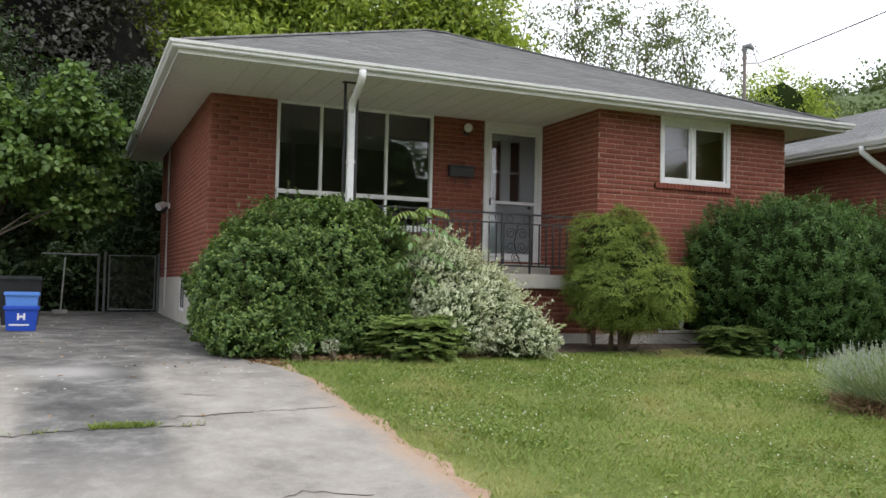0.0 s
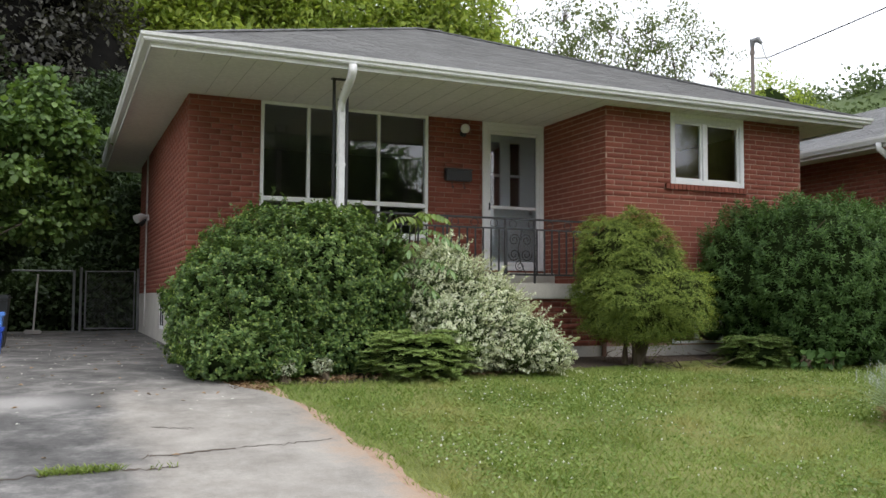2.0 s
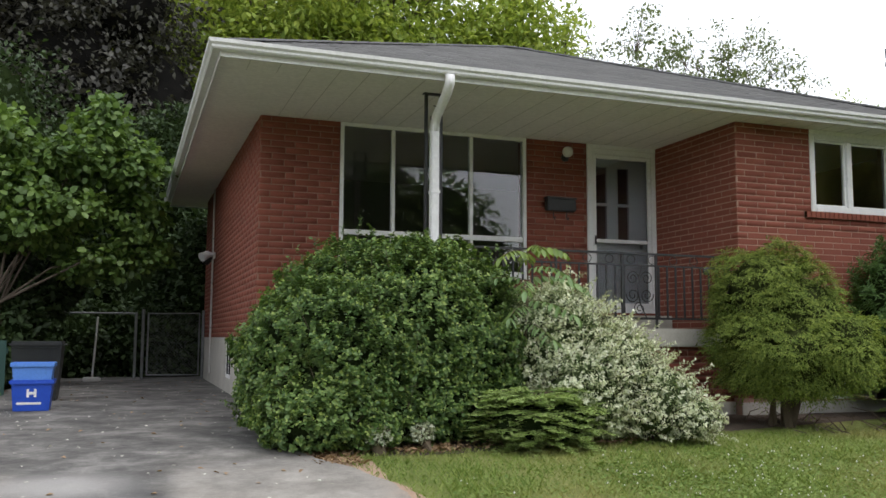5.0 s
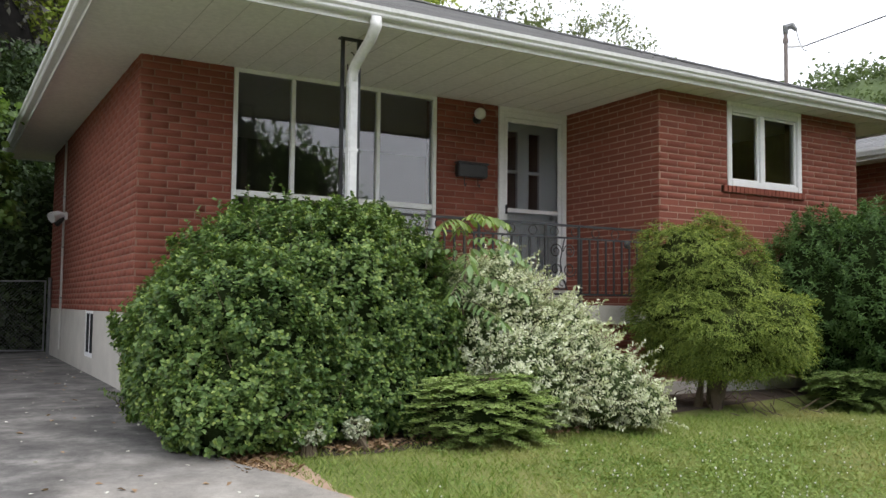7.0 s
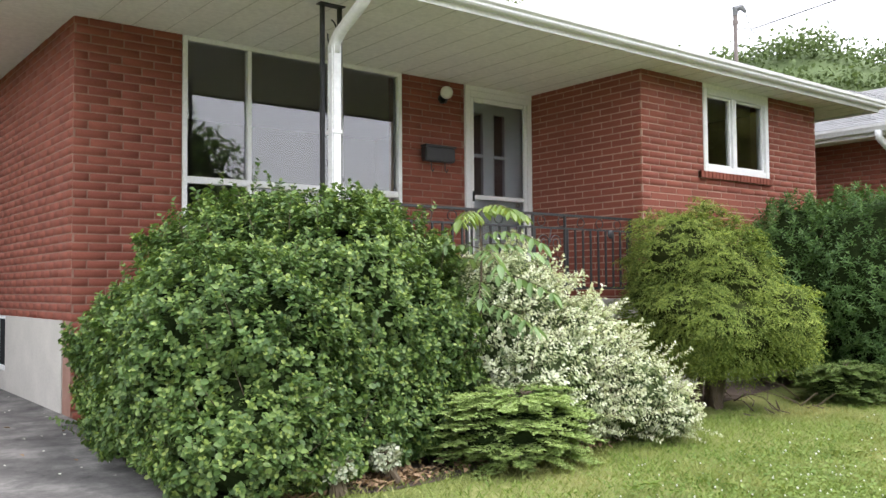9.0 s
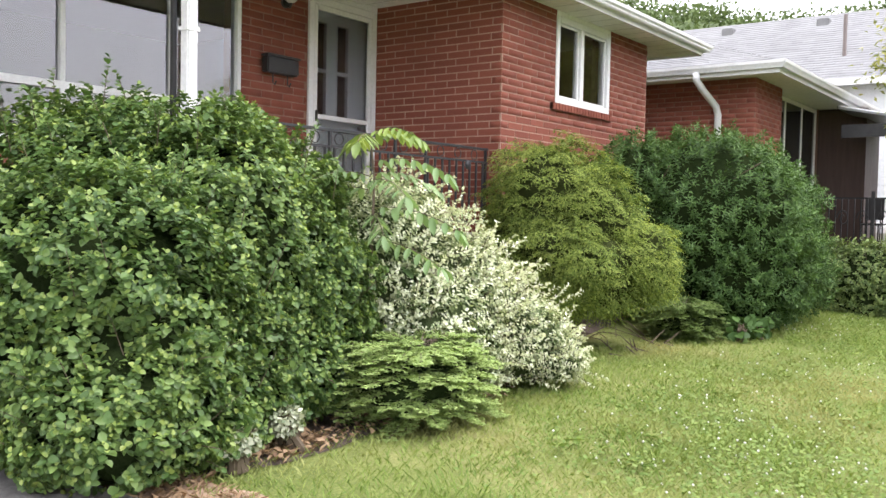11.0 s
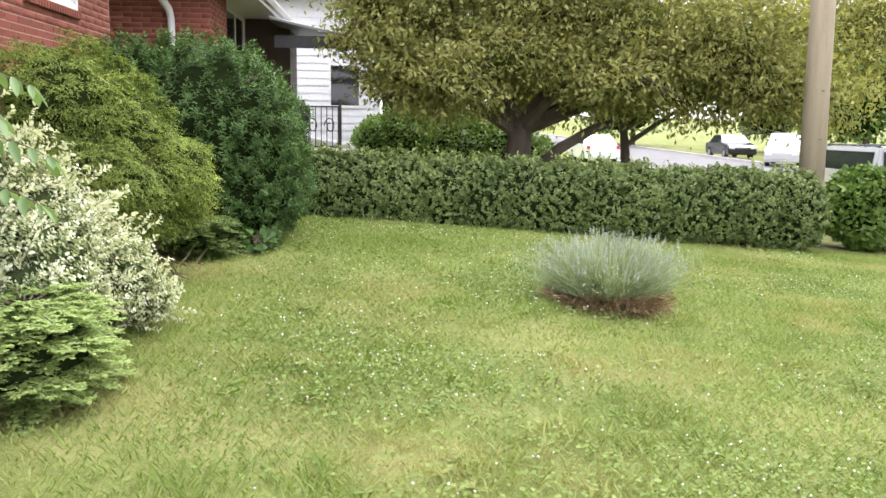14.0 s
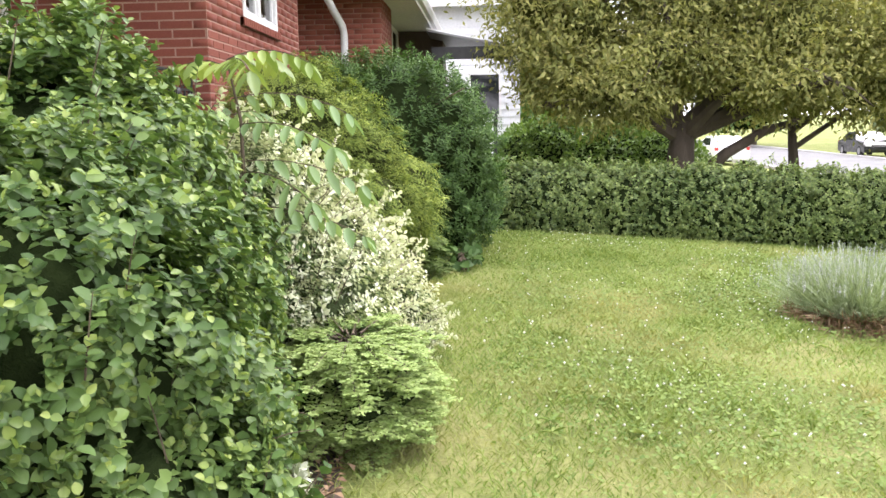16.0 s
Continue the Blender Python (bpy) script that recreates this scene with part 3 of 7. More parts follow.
def tree(name, label, base, trunk_h, trunk_r, lumps, clusters, per, leaf, size, width, seed, spread=0.35, trunks=1, group="", limbs=10, lean=(0, 0), rounded=False, dense=0.0, core_mat=None):
    """Tapered trunk, limbs towards the crown's lumps, twigs to leaf clusters, and leaves round them."""
    rng = np.random.default_rng(seed)
    t = thing(name, label, "tree", group)
    base = Vector(base)
    lum = np.array(lumps, float)
    vol = lum[:, 3] * lum[:, 4] * lum[:, 5]
    pick = rng.choice(len(lum), clusters, p=vol / vol.sum())
    d = unit(rng.normal(size=(clusters, 3))) * (rng.uniform(0.25, 1.0, clusters) ** 0.45)[:, None]
    C = lum[pick, :3] + d * lum[pick, 3:]
    g = Geo()
    tops = []
    for k in range(trunks):
        off = Vector((rng.normal(0, trunk_r * 0.6), rng.normal(0, trunk_r * 0.6), 0)) if trunks > 1 else Vector()
        top = base + Vector((lean[0] + rng.normal(0, 0.1 + 0.6 * (trunks > 1)), lean[1] + rng.normal(0, 0.1 + 0.6 * (trunks > 1)), trunk_h))
        mid = base.lerp(top, 0.5) + Vector((rng.normal(0, trunk_r * 0.4), rng.normal(0, trunk_r * 0.4), 0))
        g.tube([base + off - Vector((0, 0, 0.2)), base + off * 0.9 + Vector((0, 0, 0.25)), mid, top], [trunk_r * 1.5, trunk_r * 1.05, trunk_r * 0.85, trunk_r * 0.6], 9)
        tops.append(top)
    part("trunk", g, M_BARK, t, smooth=True)
    b = Geo()
    ends = []
    for k in range(limbs):
        l = lum[k % len(lum)]
        end = Vector(l[:3]) + Vector(rng.normal(0, 0.35, 3) * l[3:])
        start = tops[k % len(tops)].lerp(base, rng.uniform(0, 0.25))
        m = start.lerp(end, 0.5) + Vector((rng.normal(0, 0.2), rng.normal(0, 0.2), 0.12 * (end - start).length))
        b.tube([start, m, end], [trunk_r * 0.42, trunk_r * 0.22, trunk_r * 0.08], 6)
        ends += [m, end]
    E = np.array([list(e) for e in ends])
    for c in C[:: max(1, clusters // 160)]:
        s = Vector(E[np.argmin(((E - c) ** 2).sum(1))])
        c = Vector(c)
        b.tube([s, s.lerp(c, 0.5) + Vector((0, 0, 0.06 * (c - s).length)), c], [trunk_r * 0.12, trunk_r * 0.07, trunk_r * 0.03], 4)
    part("branchwork", b, M_BARK, t)
    n = clusters * per
    P = np.repeat(C, per, 0) + rng.normal(0, spread, (n, 3)) * np.array([1, 1, 0.65])
    out = unit(P - np.repeat(lum[pick, :3], per, 0))
    A = unit(out * 0.5 + rng.normal(0, 0.7, P.shape) + np.array([0, 0, -0.3]))
    F = unit(np.array([0, 0, 0.9]) + out * 0.4 + rng.normal(0, 0.45, P.shape))
    v, f = leaves(P, A, F, size, width, 0.12, 0.15, rng, rounded)
    fast("crown", v, f, leaf, t)
    # filler core in the crown, shade between the leaves put into its colour
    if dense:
        part("shade_core", core(lumps, dense, rng), core_mat or M_CORE, t, smooth=True)
    return t


# ---------- ground ----------
def gz(x, y):
    """Height of the ground: it rises from the street to the house, and gently towards the far end of the street."""
    s = -0.2 + 0.075 * max(y, -4.6)
    t = 0.50 + 0.004 * (y - 9.3)
    k = 0.10
    z = -k * math.log(math.exp(-s / k) + math.exp(-t / k)) if y > -6 else s
    return z + 0.013 * max(0.0, x - 15) * min(1.0, max(0.0, (9 - y) / 8))


def axis(lo, hi, step, far):
    core_line = list(np.arange(lo, hi + 1e-6, step))
    out, d, v = [], step, hi
    while v < far:
        d *= 1.5
        v += d
        out.append(v)
    inn, d, v = [], step, lo
    while v > -far:
        d *= 1.5
        v -= d
        inn.append(v)
    return inn[::-1] + core_line + out


def sheet(name, xs, ys, dz, material, label="", kind="structure", category="ground", bump_amp=0.0):
    v = [(x, y, gz(x, y) + dz + bump_amp * noise.noise(Vector((x * 1.7, y * 1.7, 0)))) for y in ys for x in xs]
    nx = len(xs)
    f = [(j * nx + i, j * nx + i + 1, (j + 1) * nx + i + 1, (j + 1) * nx + i) for j in range(len(ys) - 1) for i in range(nx - 1)]
    ob = part(name, Geo().add(v, f), material, smooth=True)
    return tagged(ob, label, category, kind=kind)


sheet("ground", axis(-6, 20, 0.5, 1500), axis(-4, 24, 0.5, 1500), -0.03, M_LAWN, "mown green lawn ground sloping to the street")


def strip(name, left, right, y0, y1, dz, material, label, n=90, m=10, category="driveway", thick=0.0):
    ys = np.linspace(y0, y1, n)
    v, f = [], []
    for y in ys:
        a, b = left(y), right(y)
        for k in range(m + 1):
            x = a + (b - a) * k / m
            v.append((x, y, gz(x, y) + dz))
    for j in range(n - 1):
        for k in range(m):
            i = j * (m + 1) + k
            f.append((i, i + 1, i + m + 2, i + m + 1))
    if thick:
        for j in range(n - 1):
            for k, s in ((0, 1), (m, -1)):
                i, i2 = j * (m + 1) + k, (j + 1) * (m + 1) + k
                c = len(v)
                v += [(v[i][0], v[i][1], v[i][2] - thick), (v[i2][0], v[i2][1], v[i2][2] - thick)]
                f.append((i, i2, c + 1, c) if s > 0 else (i2, i, c, c + 1))
    ob = part(name, Geo().add(v, f), material, smooth=not thick)
    return tagged(ob, label, category, kind="structure")


def wob(y, s, a):
    return a * noise.noise(Vector((y * 1.9, s, 0.3))) + a * 0.5 * noise.noise(Vector((y * 7.0, s, 5.3)))


def drive_right(y):
    return (1.78 if y < 7.9 else max(1.462, 1.78 - 0.32 * (y - 7.9))) + (wob(y, 1.0, 0.07) if y < 11 else 0)


def drive_left(y):
    return -1.42 - 0.02 * (y - 9) + wob(y, 9.0, 0.10)


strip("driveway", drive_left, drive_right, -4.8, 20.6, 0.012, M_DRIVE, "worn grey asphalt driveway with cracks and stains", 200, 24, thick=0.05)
strip("soil_edge", lambda y: drive_right(y) - 0.02, lambda y: drive_right(y) + 0.13 + 0.24 * min(1.0, max(0.0, (y - 8.3) / 0.5)) + wob(y, 30, 0.10), -4.6, 9.3, -0.018, M_EDGE, "sandy bare strip between driveway and lawn", 160, 3, "soil")
strip("planting_bed", lambda y: max(1.60, 2.25 - 3.0 * (y - 9.0)) + wob(y, 40, 0.08), lambda y: min(2.4 + 5.0 * (y - 8.95), 5.0 if y < 9.5 else 12.0) + wob(y, 50, 0.15), 9.0, 12.6, -0.024, M_SOIL, "bare brown soil bed under the shrubs", 90, 16, "soil")
strip("driveway_verge", lambda y: -6.0, lambda y: drive_left(y) + 0.02, 9, 21, -0.01, M_SOIL, "shaded bare soil beside the driveway", 40, 8, "soil")
# street
rxs = list(np.arange(-60, 160, 2.0))
sheet("road", rxs, [-13.2, -12, -9.3, -6.6, -5.4], 0.0, M_ROAD, "pale grey asphalt street", category="road")
for yk in (-5.4, -13.45):
    g = Geo()
    for x in rxs[:-1]:
        z0, z1 = gz(x, yk), gz(x + 2, yk)
        g.add([(x, yk, z0 - 0.1), (x + 2, yk, z1 - 0.1), (x + 2, yk + 0.25, z1 - 0.1), (x, yk + 0.25, z0 - 0.1), (x, yk, z0 + 0.12), (x + 2, yk, z1 + 0.12), (x + 2, yk + 0.25, z1 + 0.12), (x, yk + 0.25, z0 + 0.12)],
              [(4, 5, 6, 7), (0, 1, 5, 4), (2, 3, 7, 6)])
    tagged(part("kerb", g, M_KERB), "weathered concrete street kerb", "kerb", kind="structure")

# cracks in the driveway
rng = np.random.default_rng(4)


def crack(points, w):
    g = Geo()
    pts = []
    for (x0, y0), (x1, y1) in zip(points, points[1:]):
        for k in range(8):
            t = k / 8
            pts.append((x0 + (x1 - x0) * t, y0 + (y1 - y0) * t + rng.normal(0, 0.018)))
    v, f = [], []
    for i, (x, y) in enumerate(pts):
        ww = w * rng.uniform(0.3, 1.3)
        z = gz(x, y) + 0.0145
        v += [(x, y - ww, z), (x, y + ww, z)]
        if i:
            f.append((2 * i - 2, 2 * i, 2 * i + 1, 2 * i - 1))
    g.add(v, f)
    tagged(part("driveway_crack", g, M_SOIL), "open soil-filled crack across the driveway", "crack", "cracks in the driveway", kind="structure")


crack([(-1.35, 5.85), (-0.6, 5.74), (-0.14, 5.86), (0.28, 5.87), (0.5, 5.83), (0.62, 5.86)], 0.016)
crack([(0.42, 6.12), (0.49, 6.16), (0.76, 6.18), (1.04, 6.22)], 0.018)
crack([(1.04, 6.22), (1.25, 6.25), (1.45, 6.27), (1.72, 6.33)], 0.008)
crack([(0.55, 7.0), (0.75, 6.92), (0.85, 6.9)], 0.008)
crack([(0.5, 3.9), (0.9, 4.2), (1.3, 4.0)], 0.010)
crack([(-1.3, 3.2), (-0.4, 3.5), (0.4, 3.3)], 0.010)


def blades(n, pos, length, width, lean, seed, name, label, material, category, tilt=None):
    r = np.random.default_rng(seed)
    P = pos(r, n)
    n = len(P)
    h = length * r.uniform(0.5, 1.3, n)
    a = r.uniform(0, 2 * np.pi, n)
    side = np.stack([np.cos(a), np.sin(a), np.zeros(n)], 1) * (width * r.uniform(0.6, 1.3, n))[:, None] / 2
    b = r.uniform(0, 2 * np.pi, n)
    tip = P + np.stack([np.cos(b) * lean * h, np.sin(b) * lean * h, h * r.uniform(0.7, 1.0, n)], 1)
    midp = P + (tip - P) * 0.55 + np.stack([np.zeros(n), np.zeros(n), 0.12 * h], 1)
    V = np.stack([P, midp + side, tip, midp - side], 1).reshape(-1, 3)
    T = np.array([[0, 1, 2, 3]]) + (np.arange(n) * 4)[:, None]
    ob = fast(name, V, T, material)
    return tagged(ob, label, category, kind="stuff")


gzv = np.vectorize(gz)


def lawn_pos(r, n):
    x = 1.5 + 11.5 * r.uniform(0, 1, n)
    y = -4.0 + 15.0 * r.uniform(0, 1, n) ** 0.85
    dr = np.array([drive_right(v) for v in np.linspace(-4.2, 11, 300)])
    edge = np.interp(y, np.linspace(-4.2, 11, 300), dr)
    bed = (y > 9.11 + 0.05 * np.sin(x * 4 + 1) + 0.25 * np.abs(x - 2.45) + r.normal(0, 0.05, n)) & (x < 2.9 + 4.0 * (y - 9.0))
    bed |= (y > 9.45 + 0.06 * np.sin(x * 5) + r.normal(0, 0.06, n)) & (x > 5.3)
    lav = ((x - 6.75) / 0.55) ** 2 + ((y - 5.38) / 0.55) ** 2 < 1
    k = (x > edge + 0.04 + 0.14 * r.uniform(0, 1, n) ** 2 + 0.20 * np.clip((y - 8.5) / 0.4, 0, 1) * r.uniform(0.5, 1, n)) & ~bed & ~lav & (x < 12.9)
    x, y = x[k], y[k]
    # thin where the turf is dry
    dry = np.array([noise.noise(Vector((a * 0.55, b * 0.55, 2.0))) for a, b in zip(x, y)])
    k = r.uniform(0, 1, len(x)) < np.clip(0.85 - 0.9 * dry, 0.25, 1)
    x, y = x[k], y[k]
    return np.stack([x, y, gzv(x, y) - 0.035], 1)


blades(330000, lawn_pos, 0.056, 0.0075, 0.85, 11, "lawn_grass", "short uneven green lawn grass with dry patches", L_GRASS, "grass")


def litter_pos(r, n):
    q = np.concatenate([np.stack([r.uniform(1.40, 1.80, n // 2), r.uniform(8.65, 9.25, n // 2)], 1), np.stack([r.normal(2.45, 0.14, n - n // 2), r.normal(9.15, 0.07, n - n // 2)], 1)])
    return np.stack([q[:, 0], q[:, 1], gzv(q[:, 0], q[:, 1]) - 0.018], 1)


blades(620, litter_pos, 0.045, 0.020, 1.6, 15, "leaf_litter", "dry brown leaf litter at the foot of the shrub", L_LITTER, "litter")


def tuft_pos(r, n):
    c = np.array([(2.0 + 9 * a, -2 + 10.2 * b) for a, b in r.uniform(0, 1, (170, 2))])
    c = np.concatenate([c, [(5.0, 4.6), (5.15, 4.5), (4.9, 4.45), (6.0, 6.2), (9.0, 7.5), (10.5, 7.2), (11.4, 7.0), (10.0, 5.4)]])
    q = c[r.integers(0, len(c), n)] + r.normal(0, 0.10, (n, 2))
    q = q[(q[:, 0] > 2.0) & (q[:, 1] < 8.3)]
    q = q[((q[:, 0] - 6.75) ** 2 + (q[:, 1] - 5.38) ** 2) > 0.36]
    return np.stack([q[:, 0], q[:, 1], gzv(q[:, 0], q[:, 1]) - 0.03], 1)


blades(22000, tuft_pos, 0.10, 0.008, 0.8, 12, "taller_grass_tufts", "taller dark green grass tufts in the lawn", L_GRASS, "grass")


def crack_pos(r, n):
    x = np.concatenate([-0.14 + 0.44 * r.beta(1.2, 1.6, n), r.uniform(0.44, 0.6, n // 40), r.uniform(-0.7, -0.3, n // 20)])
    y = np.interp(x, [-1.35, -0.6, -0.14, 0.28, 0.5], [5.85, 5.74, 5.86, 5.87, 5.83]) + r.normal(0, 0.022, len(x))
    return np.stack([x, y, gzv(x, y)], 1)


blades(520, crack_pos, 0.055, 0.008, 0.9, 13, "crack_weeds", "yellow-green weeds growing in the driveway crack", L_GRASS, "weeds")


def verge_pos(r, n):
    y = r.uniform(8.6, 13.2, n)
    x = -1.45 - np.abs(r.normal(0, 0.5, n)) + 0.12 * np.sin(y * 5)
    return np.stack([x, y, gzv(x, y)], 1)


blades(9000, verge_pos, 0.22, 0.014, 0.6, 14, "verge_weeds", "tall green weeds along the driveway edge", L_BRIGHT, "weeds")

# clover leaves and flowers in the lawn
rng = np.random.default_rng(21)
cc = np.stack([rng.uniform(2.2, 11.5, 70), rng.uniform(-1.5, 8.3, 70)], 1)
cp = cc[rng.integers(0, 70, 1600)] + rng.normal(0, 0.42, (1600, 2))
cp = cp[(cp[:, 0] > 2.05) & (cp[:, 1] < 8.6) & (cp[:, 0] < 12.2) & (((cp[:, 0] - 6.75) ** 2 + (cp[:, 1] - 5.38) ** 2) > 0.4)]
P = np.stack([cp[:, 0], cp[:, 1], gzv(cp[:, 0], cp[:, 1]) + rng.uniform(0.02, 0.075, len(cp))], 1)
octa = np.array([(1, 0, 0), (-1, 0, 0), (0, 1, 0), (0, -1, 0), (0, 0, 1), (0, 0, -1)]) * 0.0080
of = np.array([(0, 2, 4), (2, 1, 4), (1, 3, 4), (3, 0, 4), (2, 0, 5), (1, 2, 5), (3, 1, 5), (0, 3, 5)])
V = (P[:, None] + octa[None] * rng.uniform(0.6, 1.25, len(P))[:, None, None]).reshape(-1, 3)
F = (of[None] + (np.arange(len(P)) * 6)[:, None, None]).reshape(-1, 3)
tagged(fast("clover_flowers", V, F, L_CLOVER), "small white clover flowers scattered over the lawn", "flowers", kind="stuff")
cp = cc[rng.integers(0, 70, 70000)] + rng.normal(0, 0.6, (70000, 2))
cp = cp[(cp[:, 0] > 2.05) & (cp[:, 1] < 8.5) & (cp[:, 0] < 12.2)]
P = np.stack([cp[:, 0], cp[:, 1], gzv(cp[:, 0], cp[:, 1]) + rng.uniform(0.0, 0.05, len(cp))], 1)
A = rng.normal(0, 1, P.shape) * np.array([1, 1, 0.2])
v, f = leaves(P, A, np.array([[0, 0, 1.0]]) + rng.normal(0, 0.3, P.shape), 0.026, 0.024, 0.1, 0.1, rng, False)
tagged(fast("clover_leaves", v, f, L_CLOVERLEAF), "low clover leaves among the grass", "clover", kind="stuff")
# broad-leaved lawn weeds lying flat in rosettes
wc = np.stack([rng.uniform(2.2, 10.5, 150), rng.uniform(2.0, 8.4, 150)], 1)
wc = wc[((wc[:, 0] - 6.75) ** 2 + (wc[:, 1] - 5.38) ** 2) > 0.5]
P = np.repeat(np.stack([wc[:, 0], wc[:, 1], gzv(wc[:, 0], wc[:, 1]) + 0.012], 1), 9, 0)
az = np.tile(np.arange(9) * 0.7, len(wc)) + rng.normal(0, 0.3, len(P))
v, f = broad_leaves(P, np.stack([np.cos(az), np.sin(az), rng.uniform(0.25, 0.8, len(P))], 1), np.array([[0, 0, 1.0]]) + rng.normal(0, 0.2, P.shape), 0.060, 0.024, 0.15, 0.35, rng)
tagged(fast("lawn_weeds", v, f, L_GRASS), "low broad-leaved weed rosettes in the lawn", "weeds", kind="stuff")
# small pale petals and grit on the driveway
P = np.stack([np.concatenate([rng.uniform(-1.4, 1.5, 160), rng.normal(-1.1, 0.3, 120)]), rng.uniform(7, 18, 280), np.zeros(280)], 1)
P[:, 2] = gzv(P[:, 0], P[:, 1]) + 0.016
v, f = leaves(P, rng.normal(0, 1, P.shape) * np.array([1, 1, 0.05]), np.array([[0, 0, 1.0]]) + rng.normal(0, 0.15, P.shape), 0.035, 0.025, 0.1, 0.0, rng, False)
tagged(fast("fallen_petals", v, f, L_CLOVER), "small pale petals scattered on the driveway", "petals", kind="stuff")
# fallen dry leaves on the bed and drive
P = np.concatenate([np.stack([rng.uniform(1.9, 4.6, 500), 8.98 + np.abs(rng.normal(0, 0.35, 500)) + 0.04, np.zeros(500)], 1), np.stack([rng.uniform(-1.3, 1.4, 90), rng.uniform(6, 19, 90), np.zeros(90)], 1)])
P[:, 2] = gzv(P[:, 0], P[:, 1]) + 0.02
v, f = leaves(P, rng.normal(0, 1, P.shape) * np.array([1, 1, 0.1]), np.array([[0, 0, 1.0]]) + rng.normal(0, 0.25, P.shape), 0.055, 0.03, 0.2, 0.2, rng, False)
tagged(fast("fallen_leaves", v, f, L_DEADGRASS), "dry brown leaf litter on the ground", "leaf litter", kind="stuff")

# ---------- house ----------
X0, X1, YF, YW, YB, XW, SOF = 1.47, 10.65, 12.58, 10.82, 20.0, 6.99, 4.02
FLOOR = 1.70


def wall_cells(u0, u1, z0, z1, holes):
    us = sorted({u0, u1, *[h[0] for h in holes], *[h[1] for h in holes]})
    zs = sorted({z0, z1, *[h[2] for h in holes], *[h[3] for h in holes]})
    for a, b in zip(us, us[1:]):
        for c, d in zip(zs, zs[1:]):
            if not any(h[0] <= (a + b) / 2 <= h[1] and h[2] <= (c + d) / 2 <= h[3] for h in holes):
                yield a, b, c, d


def wall(name, along, u0, u1, at, depth, z0, z1, holes=(), material=M_MORTAR, label=""):
    """A thick wall with openings: along x or y, its outer face at 'at', going 'depth' inwards."""
    g = Geo()
    for a, b, c, d in wall_cells(u0, u1, z0, z1, holes):
        lo, hi = min(at, at + depth), max(at, at + depth)
        g.box(a, b, lo, hi, c, d) if along == "x" else g.box(lo, hi, a, b, c, d)
    return tagged(part(name, g, material), label, "wall", kind="structure")


BL, BJ, COURSE = 0.292, 0.0095, 0.0772


def bricks(parent, along, u0, u1, at, out, z0, z1, holes=(), singles=None, material=None):
    """Courses of brick standing proud of the mortar face; out is the sign of the outward way. singles: (u0, u1, z0, z1) of bricks that are parts."""
    V, Fc, shared, r = [], [], {}, random.Random(int(u0 * 100 + at * 10))
    n = int((z1 - z0) / COURSE + 0.5)
    count = 0
    for c in range(n):
        za, zb = z0 + c * COURSE + BJ, z0 + (c + 1) * COURSE
        zm = (za + zb) / 2
        gaps = sorted((h[0], h[1]) for h in holes if h[2] - 0.02 < zm < h[3] + 0.02)
        spans, s = [], u0
        for a, b in gaps:
            spans.append((s, a - 0.004))
            s = b + 0.004
        spans.append((s, u1))
        off = (0, 0.5, 0.06, 0.44)[c % 4] * BL
        for a, b in spans:
            u = u0 - BL + off
            while u < b:
                ua, ub = max(u, a), min(u + BL - BJ, b)
                if ub - ua > 0.03:
                    proud = 0.0045 + r.uniform(-0.0015, 0.002)
                    full = ub - ua > BL - BJ - 0.002
                    one = singles and full and count < 290 and singles[0] < u < singles[1] and singles[2] < zm < singles[3]
                    w, h, d = ub - ua, zb - za, proud + 0.004
                    j = 0.004
                    base = [(0, 0, 0), (w, 0, 0), (w, 0, h), (0, 0, h), (j, d, j), (w - j, d, j), (w - j, d, h - j), (j, d, h - j)]
                    fc = [(4, 5, 6, 7), (0, 1, 5, 4), (1, 2, 6, 5), (2, 3, 7, 6), (3, 0, 4, 7)]
                    if (along == "x") == (out > 0):
                        fc = [q[::-1] for q in fc]

                    def turn(p, o):
                        q = out * (p[1] - 0.004)
                        return (p[0] + o[0], q + o[1], p[2] + o[2]) if along == "x" else (q + o[1], p[0] + o[0], p[2] + o[2])

                    if one:
                        me = shared.get("full")
                        if me is None:
                            me = bpy.data.meshes.new("brick")
                            me.from_pydata([turn(p, (0, 0, 0)) for p in base], [], fc)
                            me.materials.append(M_BRICK_ONE)
                            shared["full"] = me
                        ob = new("brick", me)
                        ob.parent = parent
                        ob.location = turn((0, 0.004, 0), (ua, at, za))
                        count += 1
                    else:
                        k = len(V)
                        V += [turn(p, (ua, at, za)) for p in base]
                        Fc += [tuple(i + k for i in q) for q in fc]
                u += BL
    ob = fast("brickwork", np.array(V), np.array(Fc), material or M_BRICK, parent)
    tagged(ob, "red-brown face bricks with recessed mortar", kind="stuff")
    return ob


WIN = (2.45, 4.985, 2.17, 4.02)
DOOR = (5.90, 6.985, 1.70, 4.02)
WIN2 = (8.12, 9.50, 2.96, 3.97)
BWIN = (8.12, 9.05, 0.62, 1.14)
SWIN = (15.04, 15.72, 0.74, 1.34)
w_front = wall("wall_front", "x", X0, XW, YF, 0.25, 0.2, SOF, [WIN, DOOR], label="recessed red brick front wall with picture window")
w_wing = wall("wall_wing", "x", XW, X1, YW, 0.25, 0.2, SOF, [WIN2, BWIN], M_REPOINT, label="red brick wall of the projecting wing")
w_return = wall("wall_return", "y", YW + 0.25, YF, XW, 0.25, 0.2, SOF, (), M_REPOINT, label="red brick return wall beside the front door")
